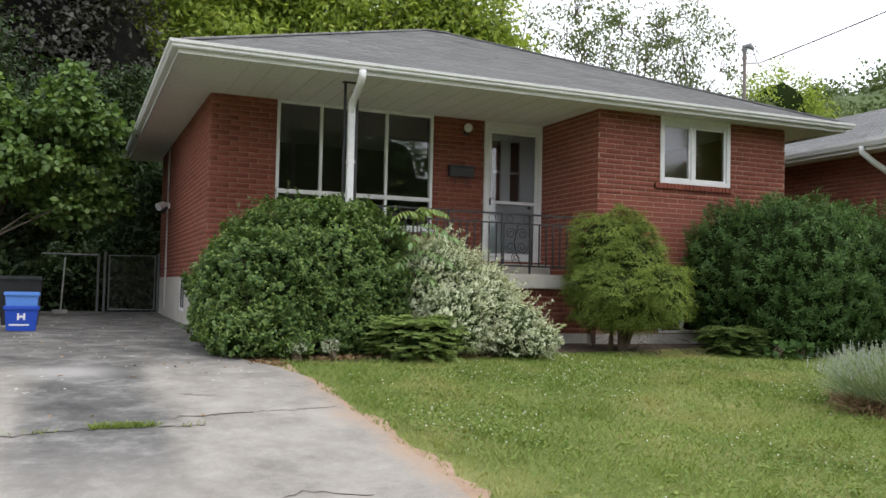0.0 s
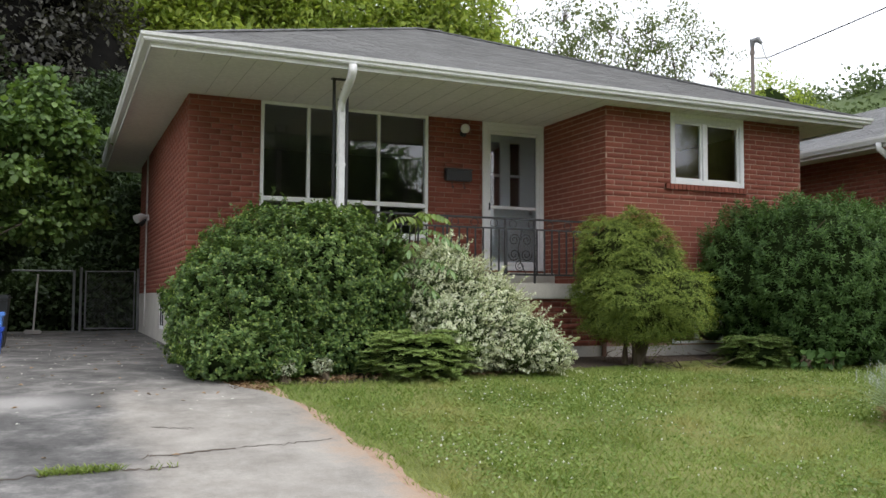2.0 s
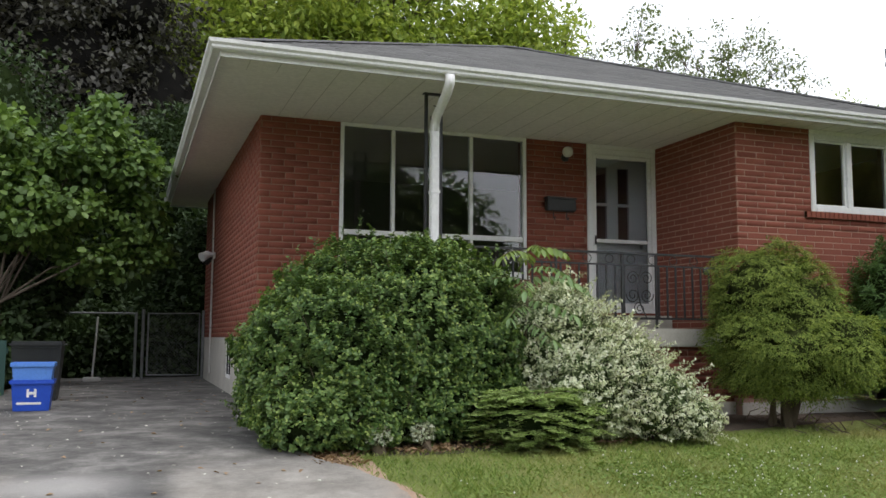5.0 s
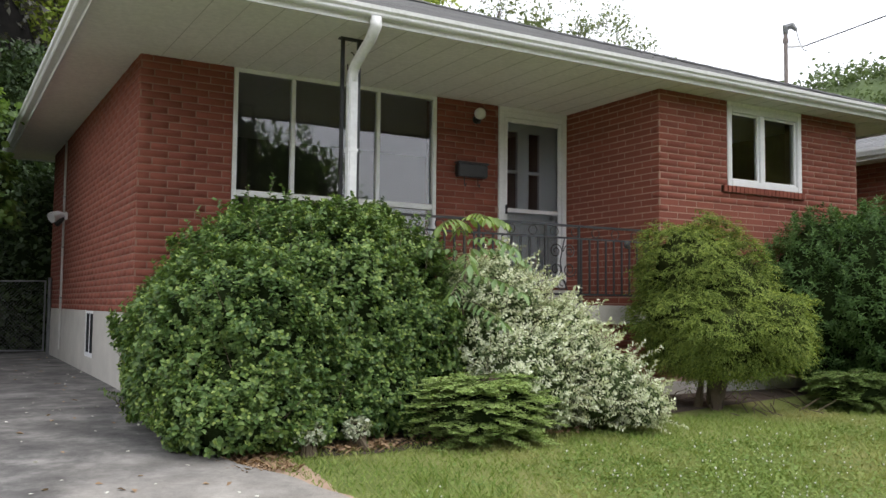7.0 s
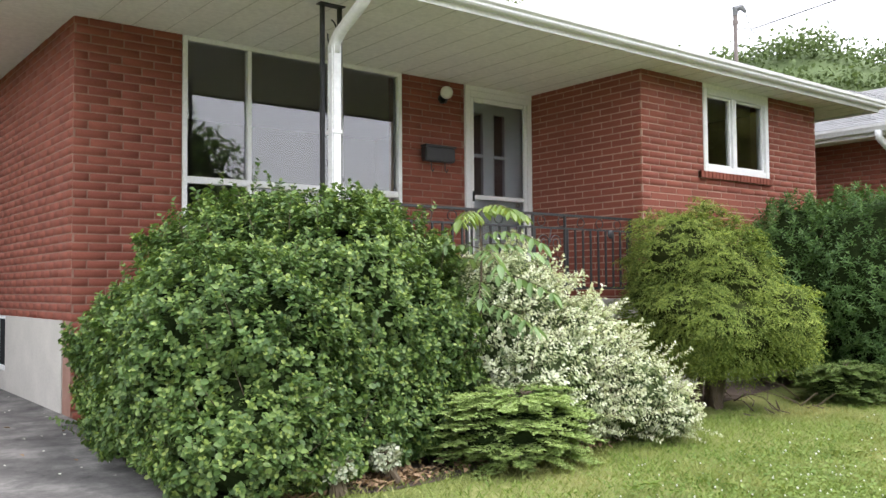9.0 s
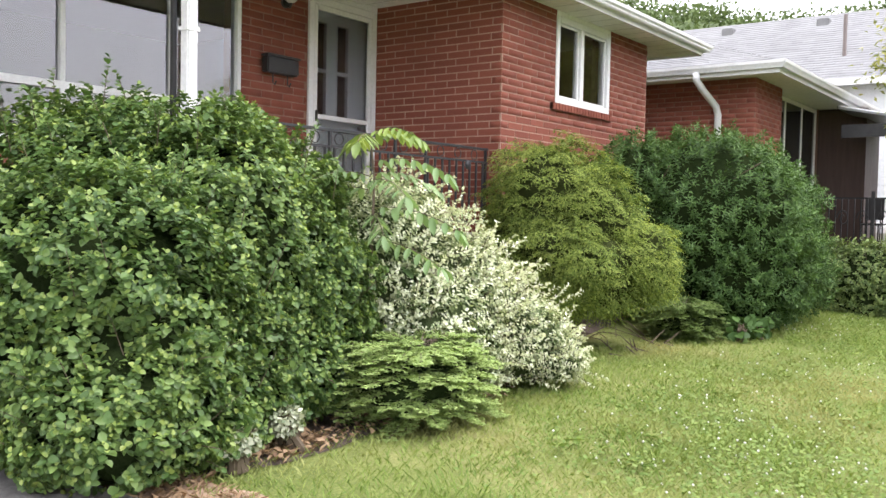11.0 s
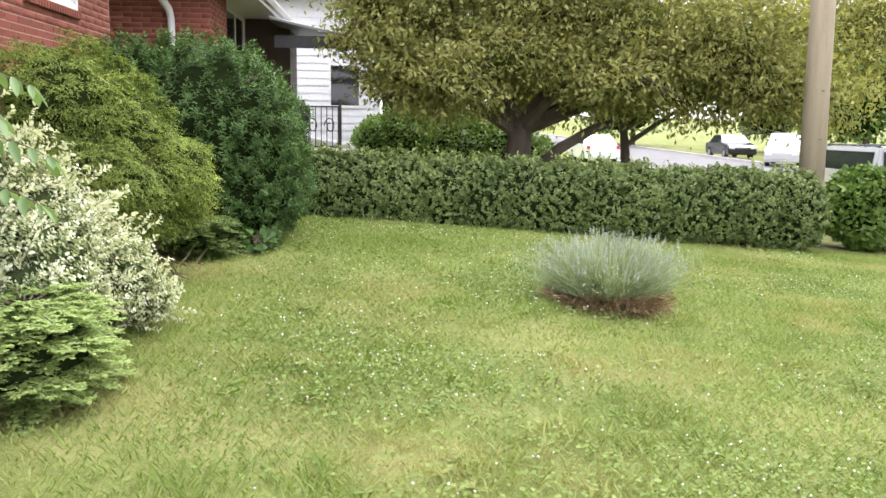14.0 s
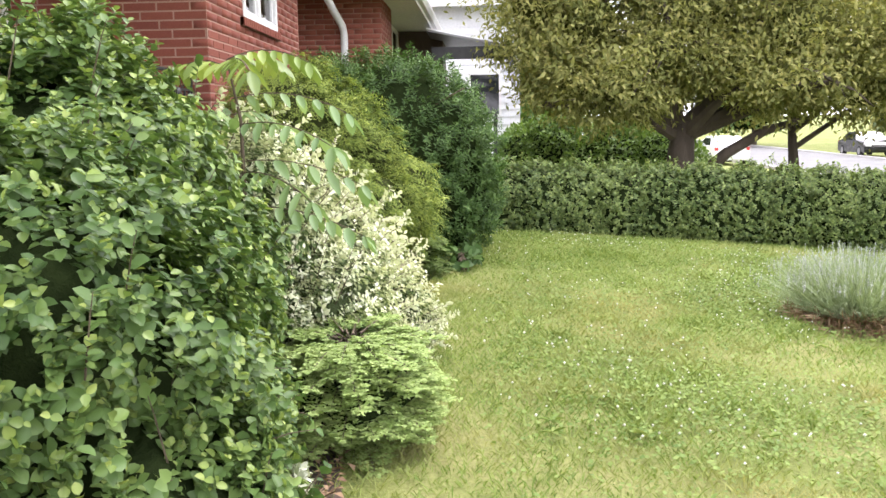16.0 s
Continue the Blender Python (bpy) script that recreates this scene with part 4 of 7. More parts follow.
w_left = wall("wall_left", "y", YF + 0.25, YB, X0, 0.25, 1.33, SOF, label="long red brick side wall facing the driveway")
w_right = wall("wall_right", "y", YW + 0.25, YB, X1, -0.25, 0.2, SOF, label="red brick side wall facing the neighbour")
w_back = wall("wall_back", "x", X0 + 0.25, X1 - 0.25, YB, -0.25, 0.2, SOF, label="red brick back wall")
f_left = wall("foundation_left", "y", YF + 0.25, YB, X0 - 0.012, 0.26, 0.2, 1.33, [SWIN], M_CONC, "pale painted concrete foundation wall")
part("brick_skin", Geo().box(X0, X0 + 0.02, YB - 0.01, YB, 1.4, SOF), M_MORTAR, w_left)
g = Geo().box(XW - 0.012, X1 + 0.012, YW - 0.014, YW, 0.2, 0.60)
tagged(part("foundation_wing", g, M_CONC), "grey concrete footing below the wing wall", "foundation", kind="structure")
tagged(part("floor_inside", Geo().box(X0 + 0.25, X1 - 0.25, YF + 0.25, YB - 0.25, FLOOR - 0.2, FLOOR), M_DARKROOM), "plain indoor floor behind the windows", "floor", kind="structure")
tagged(part("ceiling_inside", Geo().box(X0 + 0.25, X1 - 0.25, YW + 0.25, YB - 0.25, SOF + 0.001, SOF + 0.05), M_DARKROOM), "plain indoor ceiling", "ceiling", kind="structure")
tagged(part("partition_wall", Geo().box(X0 + 0.25, X1 - 0.25, 16.5, 16.6, FLOOR, SOF), M_DARKROOM), "plain indoor partition wall", "wall", kind="structure")
tagged(part("partition_wing", Geo().box(XW + 0.25, XW + 0.35, YF + 0.25, 16.5, FLOOR, SOF), M_DARKROOM), "plain indoor partition wall of the wing", "wall", kind="structure")
tagged(part("floor_wing", Geo().box(XW + 0.25, X1 - 0.25, YW + 0.25, YF + 0.25, FLOOR - 0.2, FLOOR), M_DARKROOM), "plain indoor floor of the wing", "floor", kind="structure")

# roof: a hip roof with a short ridge
EX0, EX1, EY0, EY1, EZ = 0.77, 11.52, 10.36, 20.6, 4.13
half = (EY1 - EY0) / 2
RZ = EZ + 0.425 * half
R1, R2 = (EX0 + half, EY0 + half, RZ), (EX1 - half, EY0 + half, RZ)


def shingle_slope(parent, a, b, c, d, tab=0.30, rows=36, seed=1, material=M_SHINGLE):
    """Overlapping shingle tabs from eave a-b up to ridge d-c, each course stepped over the last."""
    r = np.random.default_rng(seed)
    a, b, c, d = map(Vector, (a, b, c, d))
    nrm = (b - a).cross(d - a).normalized()
    V, F = [], []
    for k in range(rows):
        s0, s1 = k / rows, (k + 1) / rows
        l0, r0, l1, r1 = a.lerp(d, s0), b.lerp(c, s0), a.lerp(d, s1), b.lerp(c, s1)
        w = (r0 - l0).length
        n = max(1, int(w / tab))
        o = r.uniform(0, 1)
        cuts = [0.0] + [(i + o) / n for i in range(n)] + [1.0]
        for u, v in zip(cuts, cuts[1:]):
            if v - u < 1e-4:
                continue
            lift = 0.012 + r.uniform(0, 0.006)
            e = 0.003 / max(w, 0.1)
            p = [l0.lerp(r0, u + e) + nrm * lift, l0.lerp(r0, v - e) + nrm * lift, l1.lerp(r1, v - e) + nrm * 0.004, l1.lerp(r1, u + e) + nrm * 0.004, l0.lerp(r0, u + e), l0.lerp(r0, v - e)]
            i = len(V)
            V += p
            F += [(i, i + 1, i + 2, i + 3), (i + 4, i + 5, i + 1, i)]
    return tagged(fast("shingles", np.array([list(p) for p in V]), np.array(F), material, parent), "overlapping asphalt shingles", kind="stuff")


corners = [(EX0, EY0, EZ), (EX1, EY0, EZ), (EX1, EY1, EZ), (EX0, EY1, EZ)]
roof = tagged(part("roof", Geo().add(corners + [R1, R2], [(0, 1, 5, 4), (1, 2, 5), (2, 3, 4, 5), (3, 0, 4), (3, 2, 1, 0)]), M_SHINGLE), "low dark grey asphalt shingle hip roof", "roof", kind="structure")
shingle_slope(roof, corners[0], corners[1], R2, R1, seed=1)
shingle_slope(roof, corners[1], corners[2], R2, R2, seed=2)
shingle_slope(roof, corners[3], corners[0], R1, R1, seed=3)
g = Geo()
for p, q in ((corners[0], R1), (corners[1], R2), (R1, R2)):
    p, q = Vector(p), Vector(q)
    n = max(2, int((q - p).length / 0.3))
    for k in range(n):
        g.tube([p.lerp(q, k / n) + Vector((0, 0, 0.012)), p.lerp(q, (k + 1.15) / n) + Vector((0, 0, 0.018))], 0.09, 6, 0.22)
part("ridge_capping", g, M_SHINGLE, roof, "hip and ridge cap shingles")


def eave_ring(profile, x0, x1, y0, y1):
    """A profile of (outward offset, z) run round the eaves with mitred corners."""
    g = Geo()
    v, f = [], []
    for o, z in profile:
        v += [(x0 - o, y0 - o, z), (x1 + o, y0 - o, z), (x1 + o, y1 + o, z), (x0 - o, y1 + o, z)]
    for i in range(len(profile) - 1):
        for k in range(4):
            a, b = i * 4 + k, i * 4 + (k + 1) % 4
            f.append((a, b, b + 4, a + 4))
    return g.add(v, f)


soffit = tagged(part("ceiling_soffit", Geo().box(EX0 + 0.02, EX1 - 0.02, EY0 + 0.02, EY1 - 0.02, SOF, SOF + 0.04), M_SOFFIT), "pale painted soffit panels under the eaves", "soffit", kind="structure")
g = Geo()
for k in range(1, 36):
    x = EX0 + k * 0.30
    g.box(x - 0.004, x + 0.004, EY0 + 0.03, (YF if X0 < x < XW else YW) - 0.01, SOF - 0.003, SOF)
part("joint_strip", g, M_JOINT, soffit)
fascia = tagged(part("trim_fascia", eave_ring([(-0.02, 3.985), (0, 3.985), (0, 4.12), (-0.02, 4.12)], EX0, EX1, EY0, EY1), M_ALU), "white aluminium fascia board", "fascia", kind="structure")
gut = thing("gutter", "white aluminium gutter along the eaves", "gutter")
GUTTER = [(0.002, 4.035), (0.07, 4.035), (0.085, 4.05), (0.085, 4.07), (0.11, 4.09), (0.115, 4.125), (0.10, 4.13), (0.10, 4.10), (0.07, 4.06), (0.002, 4.05)]
for k in range(4):
    run, m = [], len(GUTTER)
    for o, z in GUTTER:
        q = [(EX0 - o, EY0 - o, z), (EX1 + o, EY0 - o, z), (EX1 + o, EY1 + o, z), (EX0 - o, EY1 + o, z)]
        run += [q[k], q[(k + 1) % 4]]
    part("trough", Geo().add(run, [(2 * i, 2 * i + 1, 2 * i + 3, 2 * i + 2) for i in range(m - 1)]), M_ALU, gut)
for k in range(9):
    gx = EX0 + 0.6 + k * 1.18
    part("hanger_strap", Geo().box(gx, gx + 0.03, EY0 - 0.10, EY0 + 0.02, 4.118, 4.124), M_ALU, gut)

# downspout beside the porch post
spout = thing("downspout", "white downspout bending from the gutter to the porch post", "downspout")
part("outlet_elbow", Geo().tube([(3.06, 10.30, 4.03), (3.06, 10.30, 3.95), (3.07, 10.42, 3.87), (3.10, 10.80, 3.74), (3.105, 10.89, 3.67), (3.105, 10.90, 3.58)], 0.052, 8), M_ALU, spout, smooth=True)
part("pipe", Geo().box(3.06, 3.15, 10.855, 10.945, 0.46, 3.66, 0.012), M_ALU, spout)
for z in (1.2, 2.9):
    part("strap", Geo().box(3.052, 3.158, 10.85, 10.95, z, z + 0.03), M_ALU, spout)

# porch
porch = thing("porch", "raised concrete porch on a brick base", "porch")
part("slab", Geo().box(2.6, XW - 0.008, 10.88, YF - 0.008, 1.26, 1.47, 0.012), M_SLAB, porch, "weathered concrete porch slab")
base_wall = part("base_wall", Geo().box(2.7, XW - 0.01, 10.96, 11.10, 0.60, 1.26), M_MORTAR, porch)
part("footing", Geo().box(2.68, XW - 0.014, 10.93, 11.12, 0.2, 0.60), M_CONC, porch)
part("door_step", Geo().box(5.75, XW - 0.012, 12.20, YF - 0.01, 1.47, 1.66, 0.01), M_SLAB, porch)
bricks(base_wall, "x", 2.7, XW - 0.012, 10.96, -1, 0.60, 1.26)

post = thing("porch_post", "black wrought iron double porch post with scrolls", "post")
for x in (3.035, 3.205):
    part("upright", Geo().box(x - 0.016, x + 0.016, 10.965, 10.997, 1.47, SOF), M_IRON, post)
g = Geo()
for k in range(9):
    z = 1.62 + k * 0.27
    pts = [(3.12 + 0.065 * math.sin(a) * (1 - a / 9), 10.981, z + 0.11 * math.cos(a)) for a in np.linspace(0, 4.6, 14)]
    g.tube(pts, 0.006, 5)
part("scrollwork", g, M_IRON, post)
part("top_plate", Geo().box(3.0, 3.24, 10.94, 11.02, SOF - 0.012, SOF - 0.002), M_IRON, post)

rail = thing("porch_railing", "black wrought iron porch railing with scroll panel", "railing")
yr = 10.975
part("top_rail", Geo().box(3.24, XW - 0.01, yr - 0.02, yr + 0.02, 2.335, 2.36, 0.004), M_IRON, rail)
part("middle_rail", Geo().box(3.24, XW - 0.01, yr - 0.01, yr + 0.01, 2.20, 2.22), M_IRON, rail)
part("bottom_rail", Geo().box(3.24, XW - 0.01, yr - 0.012, yr + 0.012, 1.575, 1.60), M_IRON, rail)
x = 3.36
while x < 6.95:
    if not 5.50 < x < 5.90:
        part("baluster", Geo().box(x - 0.009, x + 0.009, yr - 0.009, yr + 0.009, 1.59, 2.21), M_IRON, rail)
    x += 0.118
for x in (4.6, 5.46, 5.92, 6.95):
    part("newel", Geo().box(x - 0.012, x + 0.012, yr - 0.012, yr + 0.012, 1.47, 2.345), M_IRON, rail)


def spiral(cx, cz, r, turns, start, flip=1):
    return [(cx + flip * r * (1 - 0.75 * k / 24) * math.cos(start + turns * 2 * math.pi * k / 24), yr, cz + r * (1 - 0.75 * k / 24) * math.sin(start + turns * 2 * math.pi * k / 24)) for k in range(25)]


for cx, cz, r, s, fl in ((5.60, 2.06, 0.085, 0, 1), (5.79, 2.06, 0.085, 0, -1), (5.60, 1.86, 0.09, 3, 1), (5.79, 1.86, 0.09, 3, -1), (5.69, 1.70, 0.08, 1.5, 1)):
    part("scroll", Geo().tube(spiral(cx, cz, r, 1.6, s, fl), 0.006, 5), M_IRON, rail)
part("vine_stem", Geo().tube([(5.78, yr, 1.6), (5.70, yr, 1.75), (5.66, yr, 1.95), (5.72, yr, 2.2)], 0.007, 5), M_IRON, rail)
for k in range(12):
    cx = 3.55 + k * 0.29
    part("loop", Geo().tube([(cx + 0.055 * math.cos(a), yr, 2.278 + 0.05 * math.sin(a)) for a in np.linspace(0, 2 * math.pi, 13)], 0.005, 4), M_IRON, rail)
part("rosette", Geo().ball((6.62, yr - 0.01, 2.17), (0.05, 0.02, 0.05)), M_IRON, rail)


# windows and door
def frame_bars(g, x0, x1, z0, z1, y0, y1, w, bev=0.004):
    g.box(x0, x0 + w, y0, y1, z0, z1, bev)
    g.box(x1 - w, x1, y0, y1, z0, z1, bev)
    g.box(x0 + w, x1 - w, y0, y1, z1 - w, z1, bev)
    g.box(x0 + w, x1 - w, y0, y1, z0, z0 + w, bev)
    return g


def clear_back(ob, front):
    """Only the outer face of a pane mirrors; the others let light through."""
    if ob.data.materials[0] == M_GLASS:
        ob.data.materials.append(M_CLEAR)
        for k, f in enumerate(ob.data.polygons):
            f.material_index = 0 if k == front else 1
    ob.visible_shadow = False
    return ob


def pane(name, x0, x1, y, z0, z1, parent, material=M_GLASS):
    ob = part(name, Geo().box(x0, x1, y, y + 0.006, z0, z1), material, parent)
    return clear_back(ob, 2)


win1 = tagged(thing("window_1", "large white framed picture window with four panes", "window"), kind="structure")
x0, x1, z0, z1 = WIN
part("window_frame", frame_bars(Geo(), x0 + 0.002, x1 - 0.002, z0 + 0.002, z1 - 0.002, YF - 0.02, YF + 0.09, 0.045), M_WHITE, win1)
part("transom", Geo().box(x0 + 0.047, x1 - 0.047, YF - 0.008, YF + 0.08, 2.615, 2.68, 0.004), M_WHITE, win1)
for mx in (3.14, 4.20):
    part("mullion", Geo().box(mx - 0.022, mx + 0.022, YF - 0.006, YF + 0.07, z0 + 0.047, 2.615, 0.004), M_WHITE, win1)
    part("mullion", Geo().box(mx - 0.022, mx + 0.022, YF - 0.006, YF + 0.07, 2.68, z1 - 0.047, 0.004), M_WHITE, win1)
edges = [x0 + 0.047, 3.118, 3.162, 4.178, 4.222, x1 - 0.047]
for k in range(0, 6, 2):
    pane("pane", edges[k], edges[k + 1], YF + 0.035, 2.68, z1 - 0.047, win1)
    pane("lower_pane", edges[k], edges[k + 1], YF + 0.035, z0 + 0.047, 2.615, win1)
part("window_sill", Geo().box(x0 - 0.03, x1 + 0.03, YF - 0.05, YF - 0.002, z0 - 0.05, z0, 0.006), M_WHITE, win1)

win2 = tagged(thing("window_2", "white vinyl two-pane bedroom window", "window"), kind="structure")
x0, x1, z0, z1 = WIN2
part("window_frame", frame_bars(Geo(), x0 + 0.002, x1 - 0.002, z0 + 0.002, z1 - 0.002, YW - 0.015, YW + 0.12, 0.075, 0.006), M_WHITE, win2)
part("mullion", Geo().box(8.715, 8.80, YW - 0.008, YW + 0.1, z0 + 0.077, z1 - 0.077, 0.005), M_WHITE, win2)
for a, b in ((x0 + 0.077, 8.715), (8.80, x1 - 0.077)):
    part("sash", frame_bars(Geo(), a, b, z0 + 0.077, z1 - 0.077, YW + 0.02, YW + 0.07, 0.028, 0.003), M_WHITE, win2)
    pane("pane", a + 0.028, b - 0.028, YW + 0.045, z0 + 0.105, z1 - 0.105, win2)
part("head_trim", Geo().box(x0, x1, YW - 0.01, YW + 0.05, z1, SOF - 0.001), M_SOFFIT, win2)
sill = part("window_sill", Geo().box(x0 - 0.11, x1 + 0.04, YW - 0.035, YW - 0.001, z0 - 0.085, z0 - 0.004), M_MORTAR, win2, "row of brick headers as sill")
k = x0 - 0.11
while k < x1:
    part("header_brick", Geo().box(k, k + 0.062, YW - 0.048, YW - 0.004, z0 - 0.082, z0 - 0.001, 0.004), M_BRICK_ONE, sill)
    k += 0.072

win3 = tagged(thing("window_3", "white framed basement window at ground level", "window"), kind="structure")
x0, x1, z0, z1 = BWIN
part("window_frame", frame_bars(Geo(), x0 + 0.002, x1 - 0.002, z0 + 0.002, z1 - 0.002, YW - 0.016, YW + 0.08, 0.035), M_WHITE, win3)
part("mullion", Geo().box(8.56, 8.60, YW + 0.0, YW + 0.06, z0 + 0.037, z1 - 0.037, 0.003), M_WHITE, win3)
pane("pane", x0 + 0.037, 8.56, YW + 0.03, z0 + 0.037, z1 - 0.037, win3)
pane("pane", 8.60, x1 - 0.037, YW + 0.03, z0 + 0.037, z1 - 0.037, win3)

win4 = tagged(thing("window_4", "small white basement window in the foundation", "window"), kind="structure")
y0, y1, z0, z1 = SWIN
g = Geo()
for a, b, c, d in ((y0, y0 + 0.05, z0, z1), (y1 - 0.05, y1, z0, z1), (y0 + 0.05, y1 - 0.05, z0, z0 + 0.06), (y0 + 0.05, y1 - 0.05, z1 - 0.04, z1), (15.368, 15.392, z0 + 0.06, z1 - 0.04)):
    g.box(X0 - 0.004, X0 + 0.06, a + 0.002, b - 0.002, c + 0.002, d - 0.002, 0.004)
part("window_frame", g, M_WHITE, win4)
# panes with the dark reflection painted as a flat colour
for a, b in ((y0 + 0.052, 15.366), (15.394, y1 - 0.052)):
    ob = part("pane", Geo().box(X0 + 0.001, X0 + 0.007, a, b, z0 + 0.06, z1 - 0.04), M_DARKPANE, win4)

door = tagged(thing("door_1", "grey front door behind a white storm door", "door"), kind="structure")
x0, x1, z0, z1 = DOOR
part("casing", frame_bars(Geo(), x0 + 0.002, x1 - 0.002, z0 + 0.002, z1 - 0.06, YF - 0.03, YF + 0.12, 0.075), M_WHITE, door)
part("head_board", Geo().box(x0 + 0.002, x1 - 0.002, YF - 0.035, YF + 0.1, z1 - 0.058, z1 - 0.002, 0.003), M_WHITE, door)
storm = part("storm_door", frame_bars(Geo(), x0 + 0.08, x1 - 0.08, z0 + 0.08, z1 - 0.138, YF - 0.022, YF + 0.012, 0.055, 0.005), M_WHITE, door, "white aluminium storm door frame")
part("middle_rail", Geo().box(x0 + 0.135, x1 - 0.135, YF - 0.02, YF + 0.01, 2.66, 2.71, 0.004), M_WHITE, storm)
pane("upper_pane", x0 + 0.135, x1 - 0.135, YF - 0.004, 2.71, z1 - 0.193, storm)
pane("lower_pane", x0 + 0.135, x1 - 0.135, YF - 0.004, z0 + 0.135, 2.66, storm)
part("latch", Geo().box(x0 + 0.10, x0 + 0.12, YF - 0.05, YF - 0.022, 2.63, 2.75, 0.004), M_IRON, storm)
leaf_geo = Geo()
lites = [(6.07, 6.24, 2.72, 3.18), (6.07, 6.24, 3.22, 3.72), (6.42, 6.59, 2.72, 3.18), (6.42, 6.59, 3.22, 3.72)]
for a, b, c, d in wall_cells(x0 + 0.08, x1 - 0.08, z0 + 0.08, z1 - 0.14, lites):
    leaf_geo.box(a, b, YF + 0.06, YF + 0.10, c, d)
inner = part("door_leaf", leaf_geo, M_DOORGREY, door, "grey painted inner door with narrow lites")
for a, b, c, d in lites:
    pane("lite", a, b, YF + 0.075, c, d, inner)
    part("lite_trim", frame_bars(Geo(), a - 0.015, b + 0.015, c - 0.015, d + 0.015, YF + 0.052, YF + 0.06, 0.014, 0.002), M_DOORGREY, inner)
part("door_knob", Geo().ball((6.78, YF + 0.03, 2.62), 0.03), M_RIM, inner)

lamp = thing("porch_lamp", "opal globe porch lamp beside the door", "wall lamp")
part("backplate", Geo().tube([(5.56, YF - 0.006, 3.80), (5.56, YF - 0.03, 3.80)], 0.055, 14), M_IRON, lamp)
part("arm", Geo().tube([(5.56, YF - 0.02, 3.78), (5.56, YF - 0.08, 3.75), (5.56, YF - 0.10, 3.79)], 0.018, 8), M_IRON, lamp)
part("globe", Geo().ball((5.56, YF - 0.10, 3.86), 0.075, 16, 10), M_LAMPGLASS, lamp, smooth=True)
box_ = thing("mailbox", "dark metal wall mailbox with two paper hooks", "mailbox")
part("body", Geo().box(5.25, 5.68, YF - 0.11, YF - 0.008, 3.05, 3.21, 0.012), M_IRON, box_)
part("lid", Geo().box(5.24, 5.69, YF - 0.125, YF - 0.008, 3.212, 3.235, 0.006), M_IRON, box_)
for hx in (5.36, 5.56):
    part("hook", Geo().tube([(hx, YF - 0.06, 3.05), (hx, YF - 0.06, 2.96), (hx, YF - 0.09, 2.93), (hx, YF - 0.11, 2.97)], 0.007, 6), M_IRON, box_)

# fittings of the side wall
sl = thing("security_lamp", "white outdoor security lamp on the side wall", "wall lamp")
part("mount", Geo().box(X0 - 0.05, X0 - 0.007, 17.92, 18.04, 2.72, 2.84, 0.01), M_WHITE, sl)
part("head", Geo().tube([(X0 - 0.05, 17.98, 2.80), (X0 - 0.14, 17.92, 2.79), (X0 - 0.25, 17.85, 2.73)], [0.03, 0.065, 0.085], 10), M_WHITE, sl)
part("second_head", Geo().tube([(X0 - 0.05, 17.98, 2.76), (X0 - 0.10, 18.06, 2.70), (X0 - 0.14, 18.12, 2.66)], [0.02, 0.04, 0.05], 8), M_IRON, sl)
cd = thing("conduit", "thin pale conduit pipe running up the brick wall", "pipe")
part("pipe", Geo().tube([(X0 - 0.022, 18.3, 0.7), (X0 - 0.022, 18.3, SOF - 0.005)], 0.018, 8), M_STICK, cd)
for z in (1.5, 2.3, 3.1):
    part("clip", Geo().box(X0 - 0.044, X0 - 0.005, 18.27, 18.33, z, z + 0.02), M_GALV, cd)

# service mast and cables
mast = thing("service_mast", "rusty electrical service mast through the roof", "mast")
part("pole", Geo().tube([(11.1, 12.3, 4.1), (11.1, 12.3, 5.78)], 0.032, 10), M_RUST, mast)
part("weatherhead", Geo().tube([(11.1, 12.3, 5.76), (11.1, 12.3, 5.86), (11.16, 12.22, 5.88), (11.2, 12.18, 5.80)], [0.04, 0.06, 0.055, 0.03], 8), M_GALV, mast)
for z in (4.5, 5.62):
    part("clamp", Geo().tube([(11.1, 12.3, z), (11.1, 12.3, z + 0.06)], 0.045, 10), M_RUST, mast)
part("insulator", Geo().tube([(11.1, 12.3, 5.55), (11.3, 12.1, 5.55)], 0.02, 6), M_WHITE, mast)


def cable(a, b, sag, r=0.010):
    a, b = Vector(a), Vector(b)
    t = thing("service_cable", "thin dark overhead service cable", "cable", "overhead cables")
    part("wire", Geo().tube([a.lerp(b, k / 20) - Vector((0, 0, sag * 4 * (k / 20) * (1 - k / 20))) for k in range(21)], r, 5), M_WIRE, t)


cable((11.3, 12.1, 5.55), (13.75, 0.16, 7.9), 0.15, 0.012)
cable((11.2, 12.18, 5.8), (11.35, 12.1, 5.5), 0.12, 0.008)

# brickwork, last of the house
bricks(w_front, "x", X0, XW, YF, -1, 0.32, SOF, [WIN, DOOR])
bricks(w_return, "y", YW, YF, XW, -1, 0.64, SOF, singles=(YW - 0.1, YF, 0.6, 4.1))
bricks(w_left, "y", YF, YB, X0, -1, 1.33, SOF)
bricks(w_wing, "x", XW, X1, YW, -1, 0.64, SOF, [WIN2, BWIN], singles=(XW - 0.1, X1, 0.6, 4.1))

